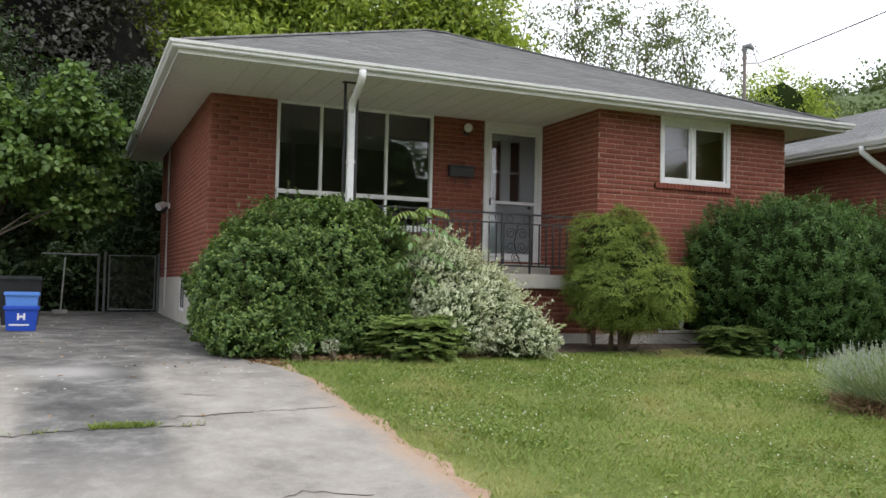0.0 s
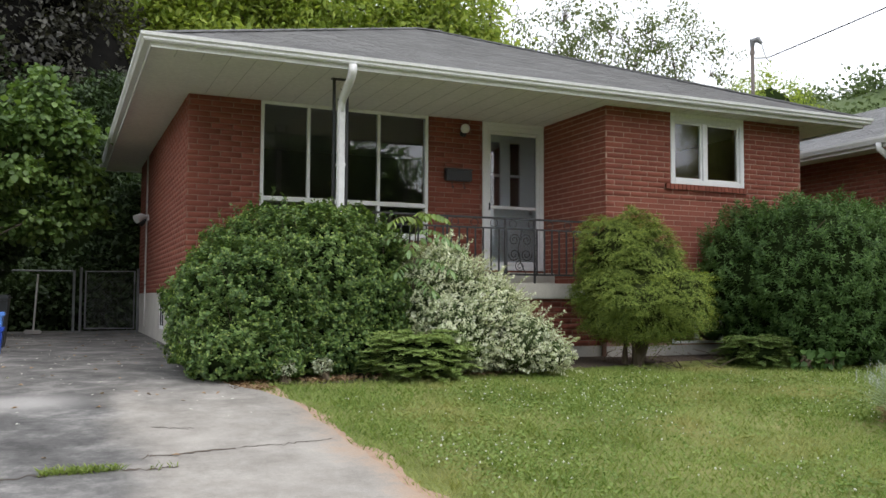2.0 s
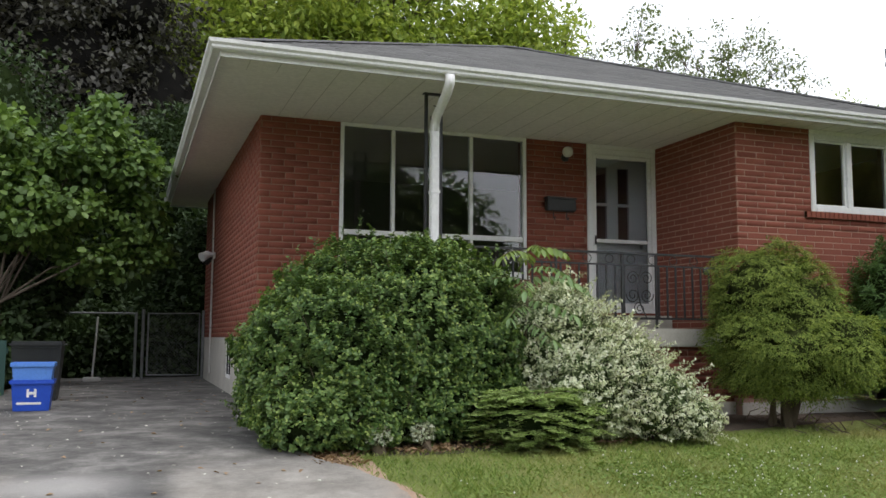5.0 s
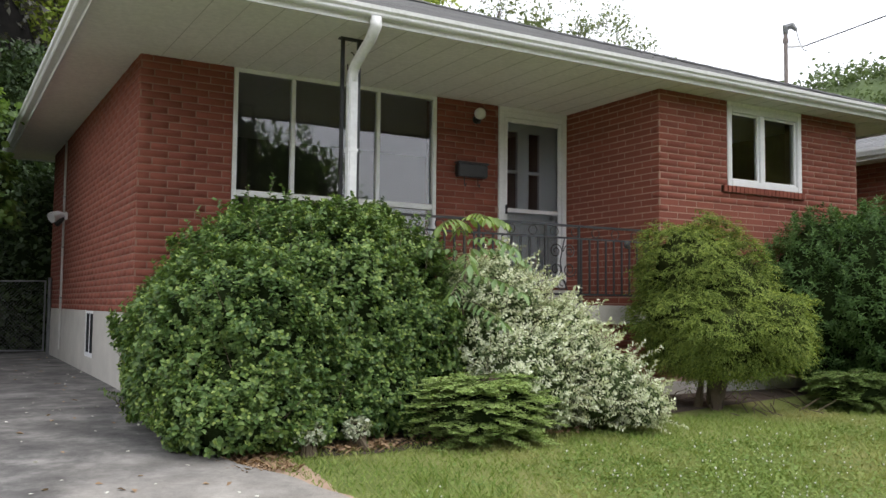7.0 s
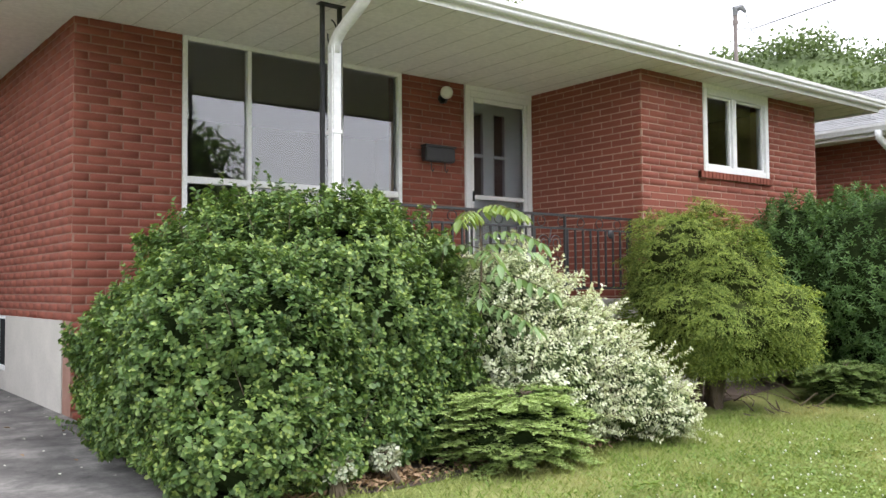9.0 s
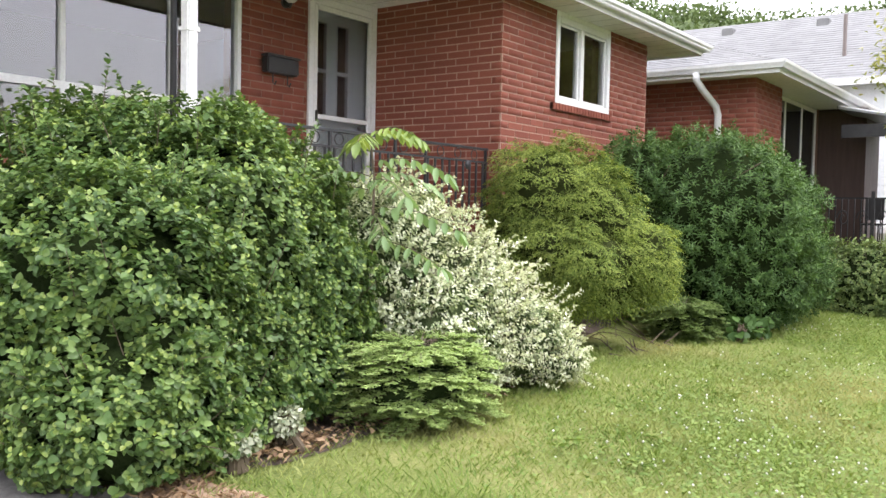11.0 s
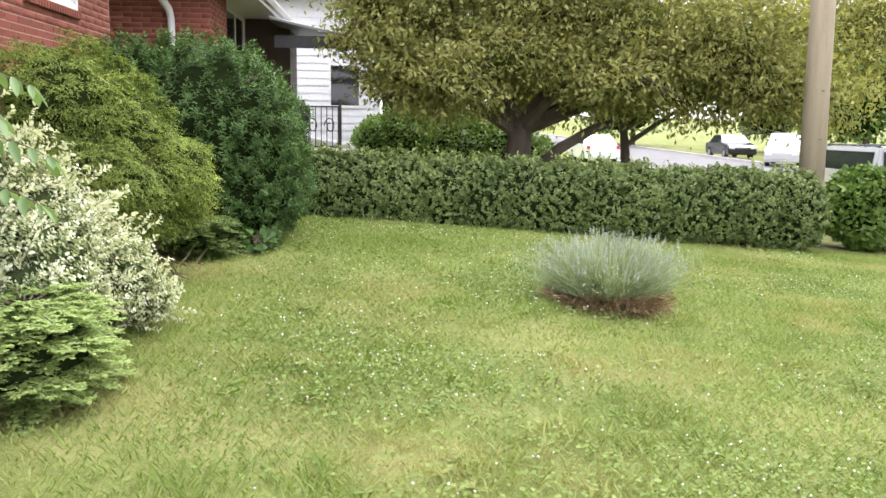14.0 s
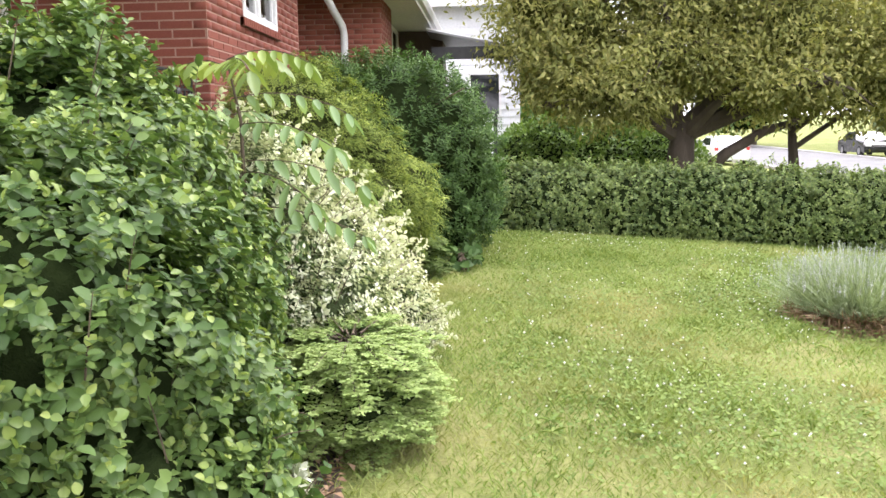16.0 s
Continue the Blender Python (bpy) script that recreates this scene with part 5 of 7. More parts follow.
# ---------- shrubs in front of the house ----------
GB = 0.45
BUSH_LUMPS = [(2.38, 10.55, 1.28, 1.08, 1.05, 1.06), (1.75, 9.98, 1.06, 0.78, 0.92, 0.84), (2.55, 10.0, 1.24, 0.85, 0.72, 0.98), (3.05, 10.25, 1.28, 0.74, 0.85, 0.98), (1.70, 10.9, 0.98, 0.65, 0.80, 0.75), (3.02, 9.85, 1.02, 0.64, 0.55, 0.78), (1.66, 9.46, 0.72, 0.60, 0.52, 0.44), (2.45, 9.80, 0.85, 0.80, 0.55, 0.55), (2.25, 9.58, 0.66, 0.62, 0.46, 0.30), (1.55, 9.28, 0.62, 0.50, 0.40, 0.24), (1.95, 9.30, 0.60, 0.40, 0.30, 0.20), (2.78, 9.62, 0.72, 0.55, 0.42, 0.38)]
big = leafy_shrub("green_shrub", "large rounded glossy green broadleaf shrub", "shrub", BUSH_LUMPS, 34000, 9, 0.075, 0.041, 0.033, L_BUSH, L_BUSHTIP, 31, M_CORE, GB, up=0.55, out=0.75, depth=0.075, rough=0.24, freq=3.3, full=0.10, core_scale=0.79, tip_from=0.76)
VAR_LUMPS = [(4.00, 9.80, 1.10, 0.60, 0.62, 0.78), (4.38, 9.45, 0.95, 0.52, 0.50, 0.58), (4.70, 9.20, 0.76, 0.42, 0.40, 0.38), (4.95, 9.02, 0.62, 0.28, 0.28, 0.22), (4.05, 9.35, 0.84, 0.48, 0.42, 0.48), (4.65, 9.55, 0.78, 0.50, 0.48, 0.46)]
var = leafy_shrub("variegated_shrub", "cream and green variegated spreading shrub", "shrub", VAR_LUMPS, 7000, 14, 0.15, 0.034, 0.022, L_VAR, L_VARTIP, 32, M_VARCORE, GB, up=0.35, out=0.7, lean=(0.35, -0.15), depth=0.07, rough=0.22, freq=4.2, core_scale=0.84, tip_from=0.55, broad=False, high=0.7)


def sprigs(parent, lumps, n, leaf, length, size, width, seed, step=0.022, up=0.5, floor=0.5, lean=(0, 0)):
    """Young shoots that stand out of a shrub's outline, with leaves along them."""
    rng = np.random.default_rng(seed)
    P0, N0 = blob_points(lumps, n * 3, rng, 0.03, 0.15, 2.2, floor)
    P0, N0 = P0[:n], N0[:n]
    g, P, A, U = Geo(), [], [], []
    for p, d in zip(P0, N0):
        d = unit((d + np.array([lean[0], lean[1], up]) + rng.normal(0, 0.3, 3))[None])[0]
        L = length * rng.uniform(0.4, 1.3)
        tip = p + d * L
        g.tube([p - d * 0.1, p + d * L * 0.5 + np.array([0, 0, 0.01]), tip], [0.003, 0.002, 0.001], 4)
        for s in np.arange(0.1 * L, L, step):
            a = rng.normal(0, 1, 3)
            a = a - d * (a @ d)
            P.append(p + d * s)
            A.append(a / np.linalg.norm(a) + d * 0.7)
            U.append(d + rng.normal(0, 0.2, 3))
    v, f = leaves(np.array(P), np.array(A), np.array(U), size, width, 0.15, 0.1, rng)
    fast("shoot_foliage", v, f, leaf, parent)
    part("shoot_wood", g, M_TWIG, parent)


sprigs(var, VAR_LUMPS, 330, L_VARTIP, 0.20, 0.034, 0.022, 46, step=0.011, up=0.35, lean=(0.8, -0.2))
sprigs(big, BUSH_LUMPS[:5], 110, L_BUSH, 0.22, 0.045, 0.034, 42, up=1.2)
sprigs(big, BUSH_LUMPS[6:], 90, L_BUSH, 0.13, 0.045, 0.034, 43, up=0.1, floor=0.47)

# white variegated shoots low in front of the green shrub
for x, y, r in ((1.98, 9.06, 0.13), (2.40, 9.16, 0.11)):
    t = shrub("white_variegated_shoot", "small white variegated groundcover shoot", "plant", [(x, y - 0.02, 0.56, r, r * 0.7, 0.08)], 420, L_WHITE, 0.032, 0.022, int(x * 100), M_CORE, 0.45, 0.5, 0.25, 0.3, 0.4, group="white variegated shoots")


def tiered_conifer(name, label, centre, half, z0, z1, tiers, branches, leaf, inner, seed, needle=0.021, dome=0.22):
    """A low spreading conifer: flat tiers of branches with herringbone side shoots set with needles."""
    rng = np.random.default_rng(seed)
    t = thing(name, label, "shrub")
    wood, tips, inside = Geo(), [], []
    for k in range(tiers):
        q = k / (tiers - 1)
        z = z0 + (z1 - z0) * q + rng.normal(0, 0.01)
        span = 0.92 + 0.14 * math.sin(math.pi * (0.2 + 0.5 * q)) - dome * q ** 3
        for i in range(branches):
            a = 2 * math.pi * (i + 0.5 * (k % 2)) / branches + rng.normal(0, 0.16)
            r = span * rng.uniform(0.45, 1.08)
            d = Vector((math.cos(a) * half[0], math.sin(a) * half[1], 0)) * r
            lift = rng.uniform(-0.04, 0.09)
            pts = [Vector((centre[0], centre[1], z)) + d * u + Vector((0, 0, lift * u + 0.03 * math.sin(3 * u) - 0.015 * u ** 3)) for u in np.linspace(0.25, 1, 16)]
            wood.tube([pts[0], pts[8], pts[-1]], [0.006, 0.004, 0.002], 4)
            fwd = d.normalized()
            side = fwd.cross(Vector((0, 0, 1)))
            for n, p in enumerate(pts[3:]):
                for sg in (-1, 1):
                    l = rng.uniform(0.05, 0.085) * (1 - 0.45 * max(0, (n - 9) / 4))
                    e = (side * sg * 0.8 + fwd * 0.75 + Vector((0, 0, rng.normal(0.02, 0.14)))).normalized()
                    # inner shoots get the shade-darkened needle; upper tiers stay pale throughout
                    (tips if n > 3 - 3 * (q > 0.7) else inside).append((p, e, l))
            tips.append((pts[-1], fwd, 0.06))
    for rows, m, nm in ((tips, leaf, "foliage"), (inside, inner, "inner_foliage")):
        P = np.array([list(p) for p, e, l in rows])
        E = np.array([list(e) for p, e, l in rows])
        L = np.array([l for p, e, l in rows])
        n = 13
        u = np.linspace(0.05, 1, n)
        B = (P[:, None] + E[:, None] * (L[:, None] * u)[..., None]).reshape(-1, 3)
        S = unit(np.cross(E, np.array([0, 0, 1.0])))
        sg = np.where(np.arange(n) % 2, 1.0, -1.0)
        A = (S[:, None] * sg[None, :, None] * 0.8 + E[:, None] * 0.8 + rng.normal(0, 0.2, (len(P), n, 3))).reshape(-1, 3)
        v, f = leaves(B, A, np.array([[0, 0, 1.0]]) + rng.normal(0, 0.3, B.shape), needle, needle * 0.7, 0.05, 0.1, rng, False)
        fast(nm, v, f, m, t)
    part("branchwork", wood, M_TWIG, t)
    part("shade_core", core([(centre[0], centre[1], (z0 + z1) / 2, half[0] * 0.85, half[1] * 0.85, (z1 - z0) * 0.55)], 0.9, rng, z0 - 0.05), M_CORE, t, smooth=True)
    return t


tiered_conifer("dwarf_spruce", "low flat-topped dwarf spruce with pale new tips", (3.46, 9.08), (0.60, 0.42), 0.45, 0.83, 8, 44, L_SPRUCE, L_SPRUCEIN, 51)
tiered_conifer("clipped_yew", "low clipped flat-topped yew", (8.20, 9.24), (0.50, 0.38), 0.44, 0.72, 6, 34, L_LOWYEW, L_SPRUCEIN, 52, 0.022, 0.05)


def threadleaf(name, label, lumps, fans, leaf, inner, seed, ground, length=0.19, threads=6, beads=9, size=0.030, width=0.010):
    """A conifer of overlapping fans of drooping threads."""
    rng = np.random.default_rng(seed)
    t = thing(name, label, "shrub")
    P, N = blob_points(lumps, fans, rng, 0.08, 0.46, 3.4, ground)
    m = len(P)
    D = unit(N * np.array([1, 1, 0.5]) + np.array([0, 0, 0.25]) + rng.normal(0, 0.38, P.shape))
    S = unit(np.cross(D, np.array([0, 0, 1.0])))
    w = np.linspace(-0.75, 0.75, threads)[None] + rng.normal(0, 0.10, (m, threads))
    E = unit((D[:, None] * np.cos(w)[..., None] + S[:, None] * np.sin(w)[..., None]).reshape(-1, 3))
    base = np.repeat(P - D * length * 0.45, threads, 0)
    L = length * rng.uniform(0.55, 1.2, m * threads) * np.tile(1 - 0.3 * np.abs(np.linspace(-1, 1, threads)), m)
    u = np.linspace(0.1, 1, beads)
    B = base[:, None] + E[:, None] * (L[:, None] * u)[..., None] - np.array([0, 0, 1.0]) * (L[:, None] * 0.5 * u[None] ** 2.2)[..., None]
    T = E[:, None] - np.array([0, 0, 1.0]) * (1.0 * u[None] ** 1.2)[..., None]
    sd = np.repeat(S, threads, 0)[:, None] * np.where(np.arange(beads) % 2, 0.55, -0.55)[None, :, None]
    A = T + sd + rng.normal(0, 0.22, B.shape)
    U = np.repeat(unit(N + np.array([0, 0, 0.8])), threads, 0)[:, None] + rng.normal(0, 0.3, B.shape)
    # outer beads pale, inner ones in the colour darkened for shade
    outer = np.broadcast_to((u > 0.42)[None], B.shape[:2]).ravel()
    B, A, U = B.reshape(-1, 3), A.reshape(-1, 3), U.reshape(-1, 3)
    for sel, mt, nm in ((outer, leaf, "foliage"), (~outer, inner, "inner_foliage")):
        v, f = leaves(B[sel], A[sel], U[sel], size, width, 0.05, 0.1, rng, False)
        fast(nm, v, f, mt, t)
    part("shade_core", core(lumps, 0.72, rng, ground), M_CYPCORE, t, smooth=True)
    return t


CYP = [(6.72, 10.08, 1.86, 0.50, 0.56, 0.56), (6.85, 9.65, 1.62, 0.50, 0.50, 0.52), (7.02, 9.22, 1.32, 0.36, 0.38, 0.36), (6.62, 10.2, 1.48, 0.46, 0.48, 0.48), (6.60, 9.42, 1.24, 0.46, 0.40, 0.34), (6.55, 9.8, 1.36, 0.50, 0.50, 0.44), (7.12, 9.6, 1.36, 0.42, 0.50, 0.38), (6.80, 9.50, 1.02, 0.50, 0.44, 0.28), (6.60, 10.0, 1.05, 0.48, 0.45, 0.28)]
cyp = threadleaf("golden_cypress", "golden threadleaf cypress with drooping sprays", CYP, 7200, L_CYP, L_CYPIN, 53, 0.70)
g = Geo()
rng = np.random.default_rng(8)
for k in range(7):
    e = Vector(CYP[k % 7][:3]) + Vector(rng.normal(0, 0.25, 3))
    g.tube([(6.72 + rng.normal(0, 0.06), 9.85 + rng.normal(0, 0.06), 0.4), (6.72 + rng.normal(0, 0.15), 9.8, 0.85), e], [0.05, 0.035, 0.01], 6)
part("stem", g, M_TWIG, cyp)
leafy_shrub("dark_evergreen_shrub", "large rounded dark evergreen shrub", "shrub",
            [(9.15, 10.15, 1.60, 0.95, 0.75, 1.08), (9.55, 9.60, 1.65, 1.10, 1.25, 1.05), (10.6, 9.65, 1.55, 1.20, 1.20, 1.10), (9.6, 9.2, 1.10, 0.95, 0.90, 0.80), (10.6, 9.2, 1.0, 1.0, 0.9, 0.7), (11.4, 9.7, 1.4, 0.9, 0.95, 1.05)],
            13500, 12, 0.12, 0.062, 0.021, L_YEW, L_YEWTIP, 34, M_CORE, GB, up=0.75, out=0.7, depth=0.06, rough=0.24, freq=4.0, full=0.12, core_scale=0.84, tip_from=0.72, broad=False, low=0.1, high=1.1)
# weeds under the dark shrub
for x, y in ((8.55, 8.62), (8.85, 8.55)):
    shrub("broadleaf_weed", "broad-leaved weed at the foot of the shrub", "plant", [(x, y + 0.12, 0.50, 0.18, 0.15, 0.10)], 60, L_YEW, 0.11, 0.09, int(x * 10), M_CORE, 0.42, 0.8, 0.2, 0.2, 0.3, group="weeds under the shrubs")

# dead twigs and litter under the cypress
tw = thing("dead_twigs", "bare grey-brown twigs lying under the cypress", "twigs")
rng = np.random.default_rng(58)
for k in range(26):
    x, y, a = rng.uniform(6.3, 7.9), rng.uniform(9.0, 10.2), rng.uniform(0, 6.3)
    l, z = rng.uniform(0.2, 0.5), gz(x, y) - 0.01
    part("twig", Geo().tube([(x, y, z), (x + 0.5 * l * math.cos(a), y + 0.5 * l * math.sin(a), z + rng.uniform(0.02, 0.14)), (x + l * math.cos(a + 0.3), y + l * math.sin(a + 0.3), z + rng.uniform(0.0, 0.2))], [0.007, 0.005, 0.002], 4), M_TWIG, tw)

# lavender
lav = thing("lavender_bush", "grey-green lavender clump with pale spikes", "shrub")
rng = np.random.default_rng(61)
n = 2600
a, r = rng.uniform(0, 2 * np.pi, n), np.sqrt(rng.uniform(0, 1, n))
B = np.stack([6.75 + 0.30 * r * np.cos(a), 5.38 + 0.30 * r * np.sin(a), np.full(n, 0.27)], 1)
h = rng.uniform(0.12, 0.58, n) * (1.0 - 0.35 * r ** 2)
T = B + np.stack([0.36 * r * np.cos(a) + rng.normal(0, 0.12, n), 0.36 * r * np.sin(a) + rng.normal(0, 0.12, n), h], 1)
S = np.stack([-np.sin(a * 3), np.cos(a * 3), np.zeros(n)], 1) * 0.005
V = np.stack([B - S, B + S, T + S * 0.5, T - S * 0.5], 1).reshape(-1, 3)
F = (np.array([[0, 1, 2, 3]])[None] + (np.arange(n) * 4)[:, None, None]).reshape(-1, 4)
fast("stalk_mass", V, F, L_LAV, lav)
m = 11000
k = rng.integers(0, n, m)
s = rng.uniform(0.35, 0.95, m)[:, None]
v, f = leaves(B[k] + (T[k] - B[k]) * s, rng.normal(0, 0.6, (m, 3)) + np.array([0, 0, 0.8]), rng.normal(0, 1, (m, 3)), 0.045, 0.006, 0.05, 0.1, rng, False)
fast("foliage", v, f, L_LAV, lav)
k = rng.choice(np.nonzero(h > 0.28)[0], 1300)
q = np.repeat(T[k], 9, 0) + np.tile(np.linspace(-0.05, 0.02, 9), 1300)[:, None] * np.array([0, 0, 1.0])
v, f = leaves(q, rng.normal(0, 1, q.shape) + np.array([0, 0, 0.5]), rng.normal(0, 1, q.shape), 0.012, 0.008, 0.1, 0.1, rng, False)
fast("flower_haze", v, f, L_LAVFLOWER, lav)
nd = 3200
a, r = rng.uniform(0, 2 * np.pi, nd), rng.uniform(0.3, 1.05, nd)
B = np.stack([6.75 + 0.52 * r * np.cos(a), 5.38 + 0.52 * r * np.sin(a), 0.17 + rng.uniform(0, 0.16, nd)], 1)
v, f = leaves(B, np.stack([np.cos(a), np.sin(a), rng.normal(0.3, 0.5, nd)], 1) + rng.normal(0, 0.4, (nd, 3)), rng.normal(0, 1, B.shape) + np.array([0, 0, 1.0]), 0.13, 0.010, 0.05, 0.2, rng, False)
fast("dry_woody_base", v, f, L_DEADGRASS, lav, "dry brown woody stems at the base")

# sumac seedling between the shrubs
sm = thing("sumac_sapling", "young pinnate-leaved sapling between two shrubs", "sapling")
rng = np.random.default_rng(71)
g = Geo()
stem = [Vector((3.55, 9.9, 0.45)), Vector((3.56, 9.58, 1.25)), Vector((3.60, 9.60, 1.9)), Vector((3.62, 9.66, 2.18))]
g.tube(stem, [0.015, 0.012, 0.008, 0.004], 6)
P, A, U, young = [], [], [], []
# azimuth, height on the stem, length, rise of each compound leaf
for az, q, L, rise in ((-95, 1.0, 0.40, 0.45), (-35, 1.0, 0.36, 0.42), (-150, 0.97, 0.40, 0.30), (60, 0.96, 0.34, 0.5), (-70, 0.80, 0.55, 0.30), (-115, 0.66, 0.58, 0.22), (-20, 0.72, 0.55, 0.25), (-60, 0.48, 0.60, 0.12), (-130, 0.42, 0.55, 0.15), (-90, 0.25, 0.58, 0.05), (5, 0.40, 0.55, 0.20), (-45, 0.10, 0.50, 0.05), (170, 0.70, 0.5, 0.3), (110, 0.6, 0.5, 0.3)):
    at = stem[1].lerp(stem[3], q)
    ang = radians(az + rng.normal(0, 6))
    d = Vector((math.cos(ang), math.sin(ang), rise))
    pts = [at + d * (L * u) - Vector((0, 0, (0.28 + 0.5 * rise) * L * u * u)) for u in np.linspace(0, 1, 8)]
    g.tube(pts, [0.0035] * 7 + [0.002], 4)
    for j in range(1, 8):
        dd = (pts[j] - pts[j - 1]).normalized()
        sd = dd.cross(Vector((0, 0, 1))).normalized()
        for sg in (-1, 1):
            P.append(list(pts[j]))
            A.append(list(sd * sg * 0.8 + dd * 0.35 - Vector((0, 0, rng.uniform(0.35, 0.75)))))
            U.append([rng.normal(0, 0.15) + sd.x * sg * 0.5, rng.normal(0, 0.15) + sd.y * sg * 0.5, 1])
            young.append(q > 0.9)
    P.append(list(pts[-1]))
    A.append(list(dd - Vector((0, 0, 0.4))))
    U.append([0, 0, 1])
    young.append(q > 0.9)
P, A, U, young = np.array(P), np.array(A), np.array(U), np.array(young)
for sel, m, nm in ((young, L_BUSHTIP, "young_foliage"), (~young, L_SUMAC, "foliage")):
    v, f = broad_leaves(P[sel], A[sel], U[sel], 0.125, 0.052, 0.12, 0.2, rng)
    fast(nm, v, f, m, sm)
part("stem", g, M_TWIG, sm)

# ---------- hedge, pole and street trees ----------
hl = []
for k in range(14):
    y = 0.9 + k * 0.62
    hl.append((12.85, y, 0.40 + 0.035 * y, 0.55, 0.62, 0.72))
hedge = leafy_shrub("boundary_hedge", "waist-high leafy boundary hedge", "hedge", hl, 24000, 8, 0.085, 0.043, 0.032, L_HEDGE, L_HEDGETIP, 81, M_CORE, -0.1, up=0.5, out=0.75, depth=0.09, rough=0.12, freq=3.8, full=0.75, core_scale=0.82, tip_from=0.80, broad=False)
sprigs(hedge, hl, 420, L_HEDGETIP, 0.13, 0.05, 0.036, 45, up=1.2, floor=0.9)
shrub("pole_shrub", "broad-leaved shrub at the foot of the pole", "shrub", [(13.7, -0.75, 0.45, 0.7, 0.65, 0.75), (14.0, -1.5, 0.35, 0.7, 0.6, 0.65)], 9000, L_BRIGHT, 0.10, 0.07, 82, M_CORE, -0.35, 0.6)
pole = thing("utility_pole", "weathered wooden utility pole beside the hedge", "utility pole")
part("shaft", Geo().tube([(13.72, 0.16, -0.5), (13.72, 0.16, 3), (13.72, 0.16, 9.5)], [0.215, 0.20, 0.15], 18), M_POLE, pole, smooth=True)
for z in (1.6, 2.4):
    part("step_bolt", Geo().tube([(13.52, 0.16, z), (13.46, 0.16, z)], 0.012, 6), M_GALV, pole)
part("crossarm", Geo().box(13.65, 13.79, -1.1, 1.3, 8.6, 8.72, 0.01), M_POLE, pole)

tree("street_tree", "broad spreading olive-green tree with several stems", (16.3, 4.75, 0.1), 1.85, 0.33,
     [(16.4, 6.6, 3.7, 1.9, 1.7, 1.6), (16.2, 4.6, 3.9, 1.9, 1.8, 1.6), (15.9, 2.8, 3.5, 1.8, 1.8, 1.5), (15.5, 1.0, 3.3, 1.5, 1.7, 1.3), (16.8, 5.0, 5.8, 2.4, 3.4, 1.6), (15.6, 7.6, 4.2, 1.2, 1.2, 1.4), (15.0, 6.2, 2.6, 1.0, 1.3, 0.8), (14.9, 3.2, 2.68, 1.0, 1.3, 0.8), (15.0, 0.6, 2.55, 0.9, 1.2, 0.75), (17.4, 6.0, 2.7, 1.0, 1.8, 0.9), (15.2, 4.6, 3.1, 0.9, 0.9, 0.6), (17.5, 3.4, 2.6, 0.9, 1.4, 0.8), (15.3, -0.5, 2.45, 1.0, 1.2, 0.8), (15.6, 1.8, 2.42, 1.0, 1.2, 0.7), (15.2, 5.3, 2.95, 1.0, 1.1, 0.60), (15.3, 4.2, 2.85, 1.0, 1.1, 0.62), (15.2, 3.4, 2.65, 1.0, 1.0, 0.60), (15.3, 6.9, 2.65, 1.0, 1.0, 0.65)],
     2000, 60, L_ELM, 0.125, 0.054, 91, 0.20, 1, "street trees", 10, dense=0.36, core_mat=M_ELMCORE)
tree("street_tree", "smaller olive-green street tree with one straight trunk", (16.9, 2.55, 0.05), 1.7, 0.13,
     [(17.4, 1.6, 3.2, 1.6, 2.0, 1.3), (17.6, -0.8, 3.7, 1.8, 2.0, 1.5), (18.2, 2.4, 5.2, 2.0, 2.2, 1.6), (17.8, -2.8, 4.0, 1.6, 1.6, 1.6)], 520, 60, L_ELM, 0.125, 0.054, 92, 0.24, 1, "street trees", 7, dense=0.34, core_mat=M_ELMCORE)
part("low_limb", Geo().tube([(16.2, 4.5, 0.9), (16.0, 4.05, 1.35), (15.9, 3.4, 1.75), (15.9, 2.7, 1.95)], [0.13, 0.11, 0.09, 0.05], 8), M_BARK, bpy.data.objects["street_tree"], smooth=True)

# ---------- neighbouring houses ----------
nb = thing("neighbour_house", "red brick bungalow with white eaves and grey roof", "house")
NX0, NX1, NY0, NY1 = 13.0, 19.0, 10.05, 19.0
body = part("wall", Geo().box(NX0, 14.4, NY0, NY1, 0.1, 3.86).box(14.4, 17.6, NY0 + 0.25, NY1, 0.1, 3.86).box(17.6, NX1, NY0 + 0.2, NY1, 0.1, 3.86), M_MORTAR, nb)
bricks(body, "y", NY0, 16.0, NX0, -1, 0.3, 3.86)
bricks(body, "x", NX0, 14.4, NY0, -1, 0.3, 3.86)
ex0, ex1, ey0, ey1, ez = 12.38, 19.4, 9.53, 19.6, 3.97
hh = (ex1 - ex0) / 2
rr = [(ex0, ey0, ez), (ex1, ey0, ez), (ex1, ey1, ez), (ex0, ey1, ez), (ex0 + hh, ey0 + hh, ez + 0.40 * hh), (ex0 + hh, ey1 - hh, ez + 0.40 * hh)]
nroof = part("roof", Geo().add(rr, [(0, 1, 4), (1, 2, 5, 4), (2, 3, 5), (3, 0, 4, 5), (3, 2, 1, 0)]), M_SHINGLE_LT, nb)
shingle_slope(nroof, rr[3], rr[0], rr[4], rr[5], 0.30, 28, 7, M_SHINGLE_LT)
shingle_slope(nroof, rr[0], rr[1], rr[4], rr[4], 0.30, 28, 8, M_SHINGLE_LT)
part("soffit", Geo().box(ex0 + 0.02, ex1 - 0.02, ey0 + 0.02, ey1 - 0.02, 3.86, 3.89), M_SOFFIT, nb)
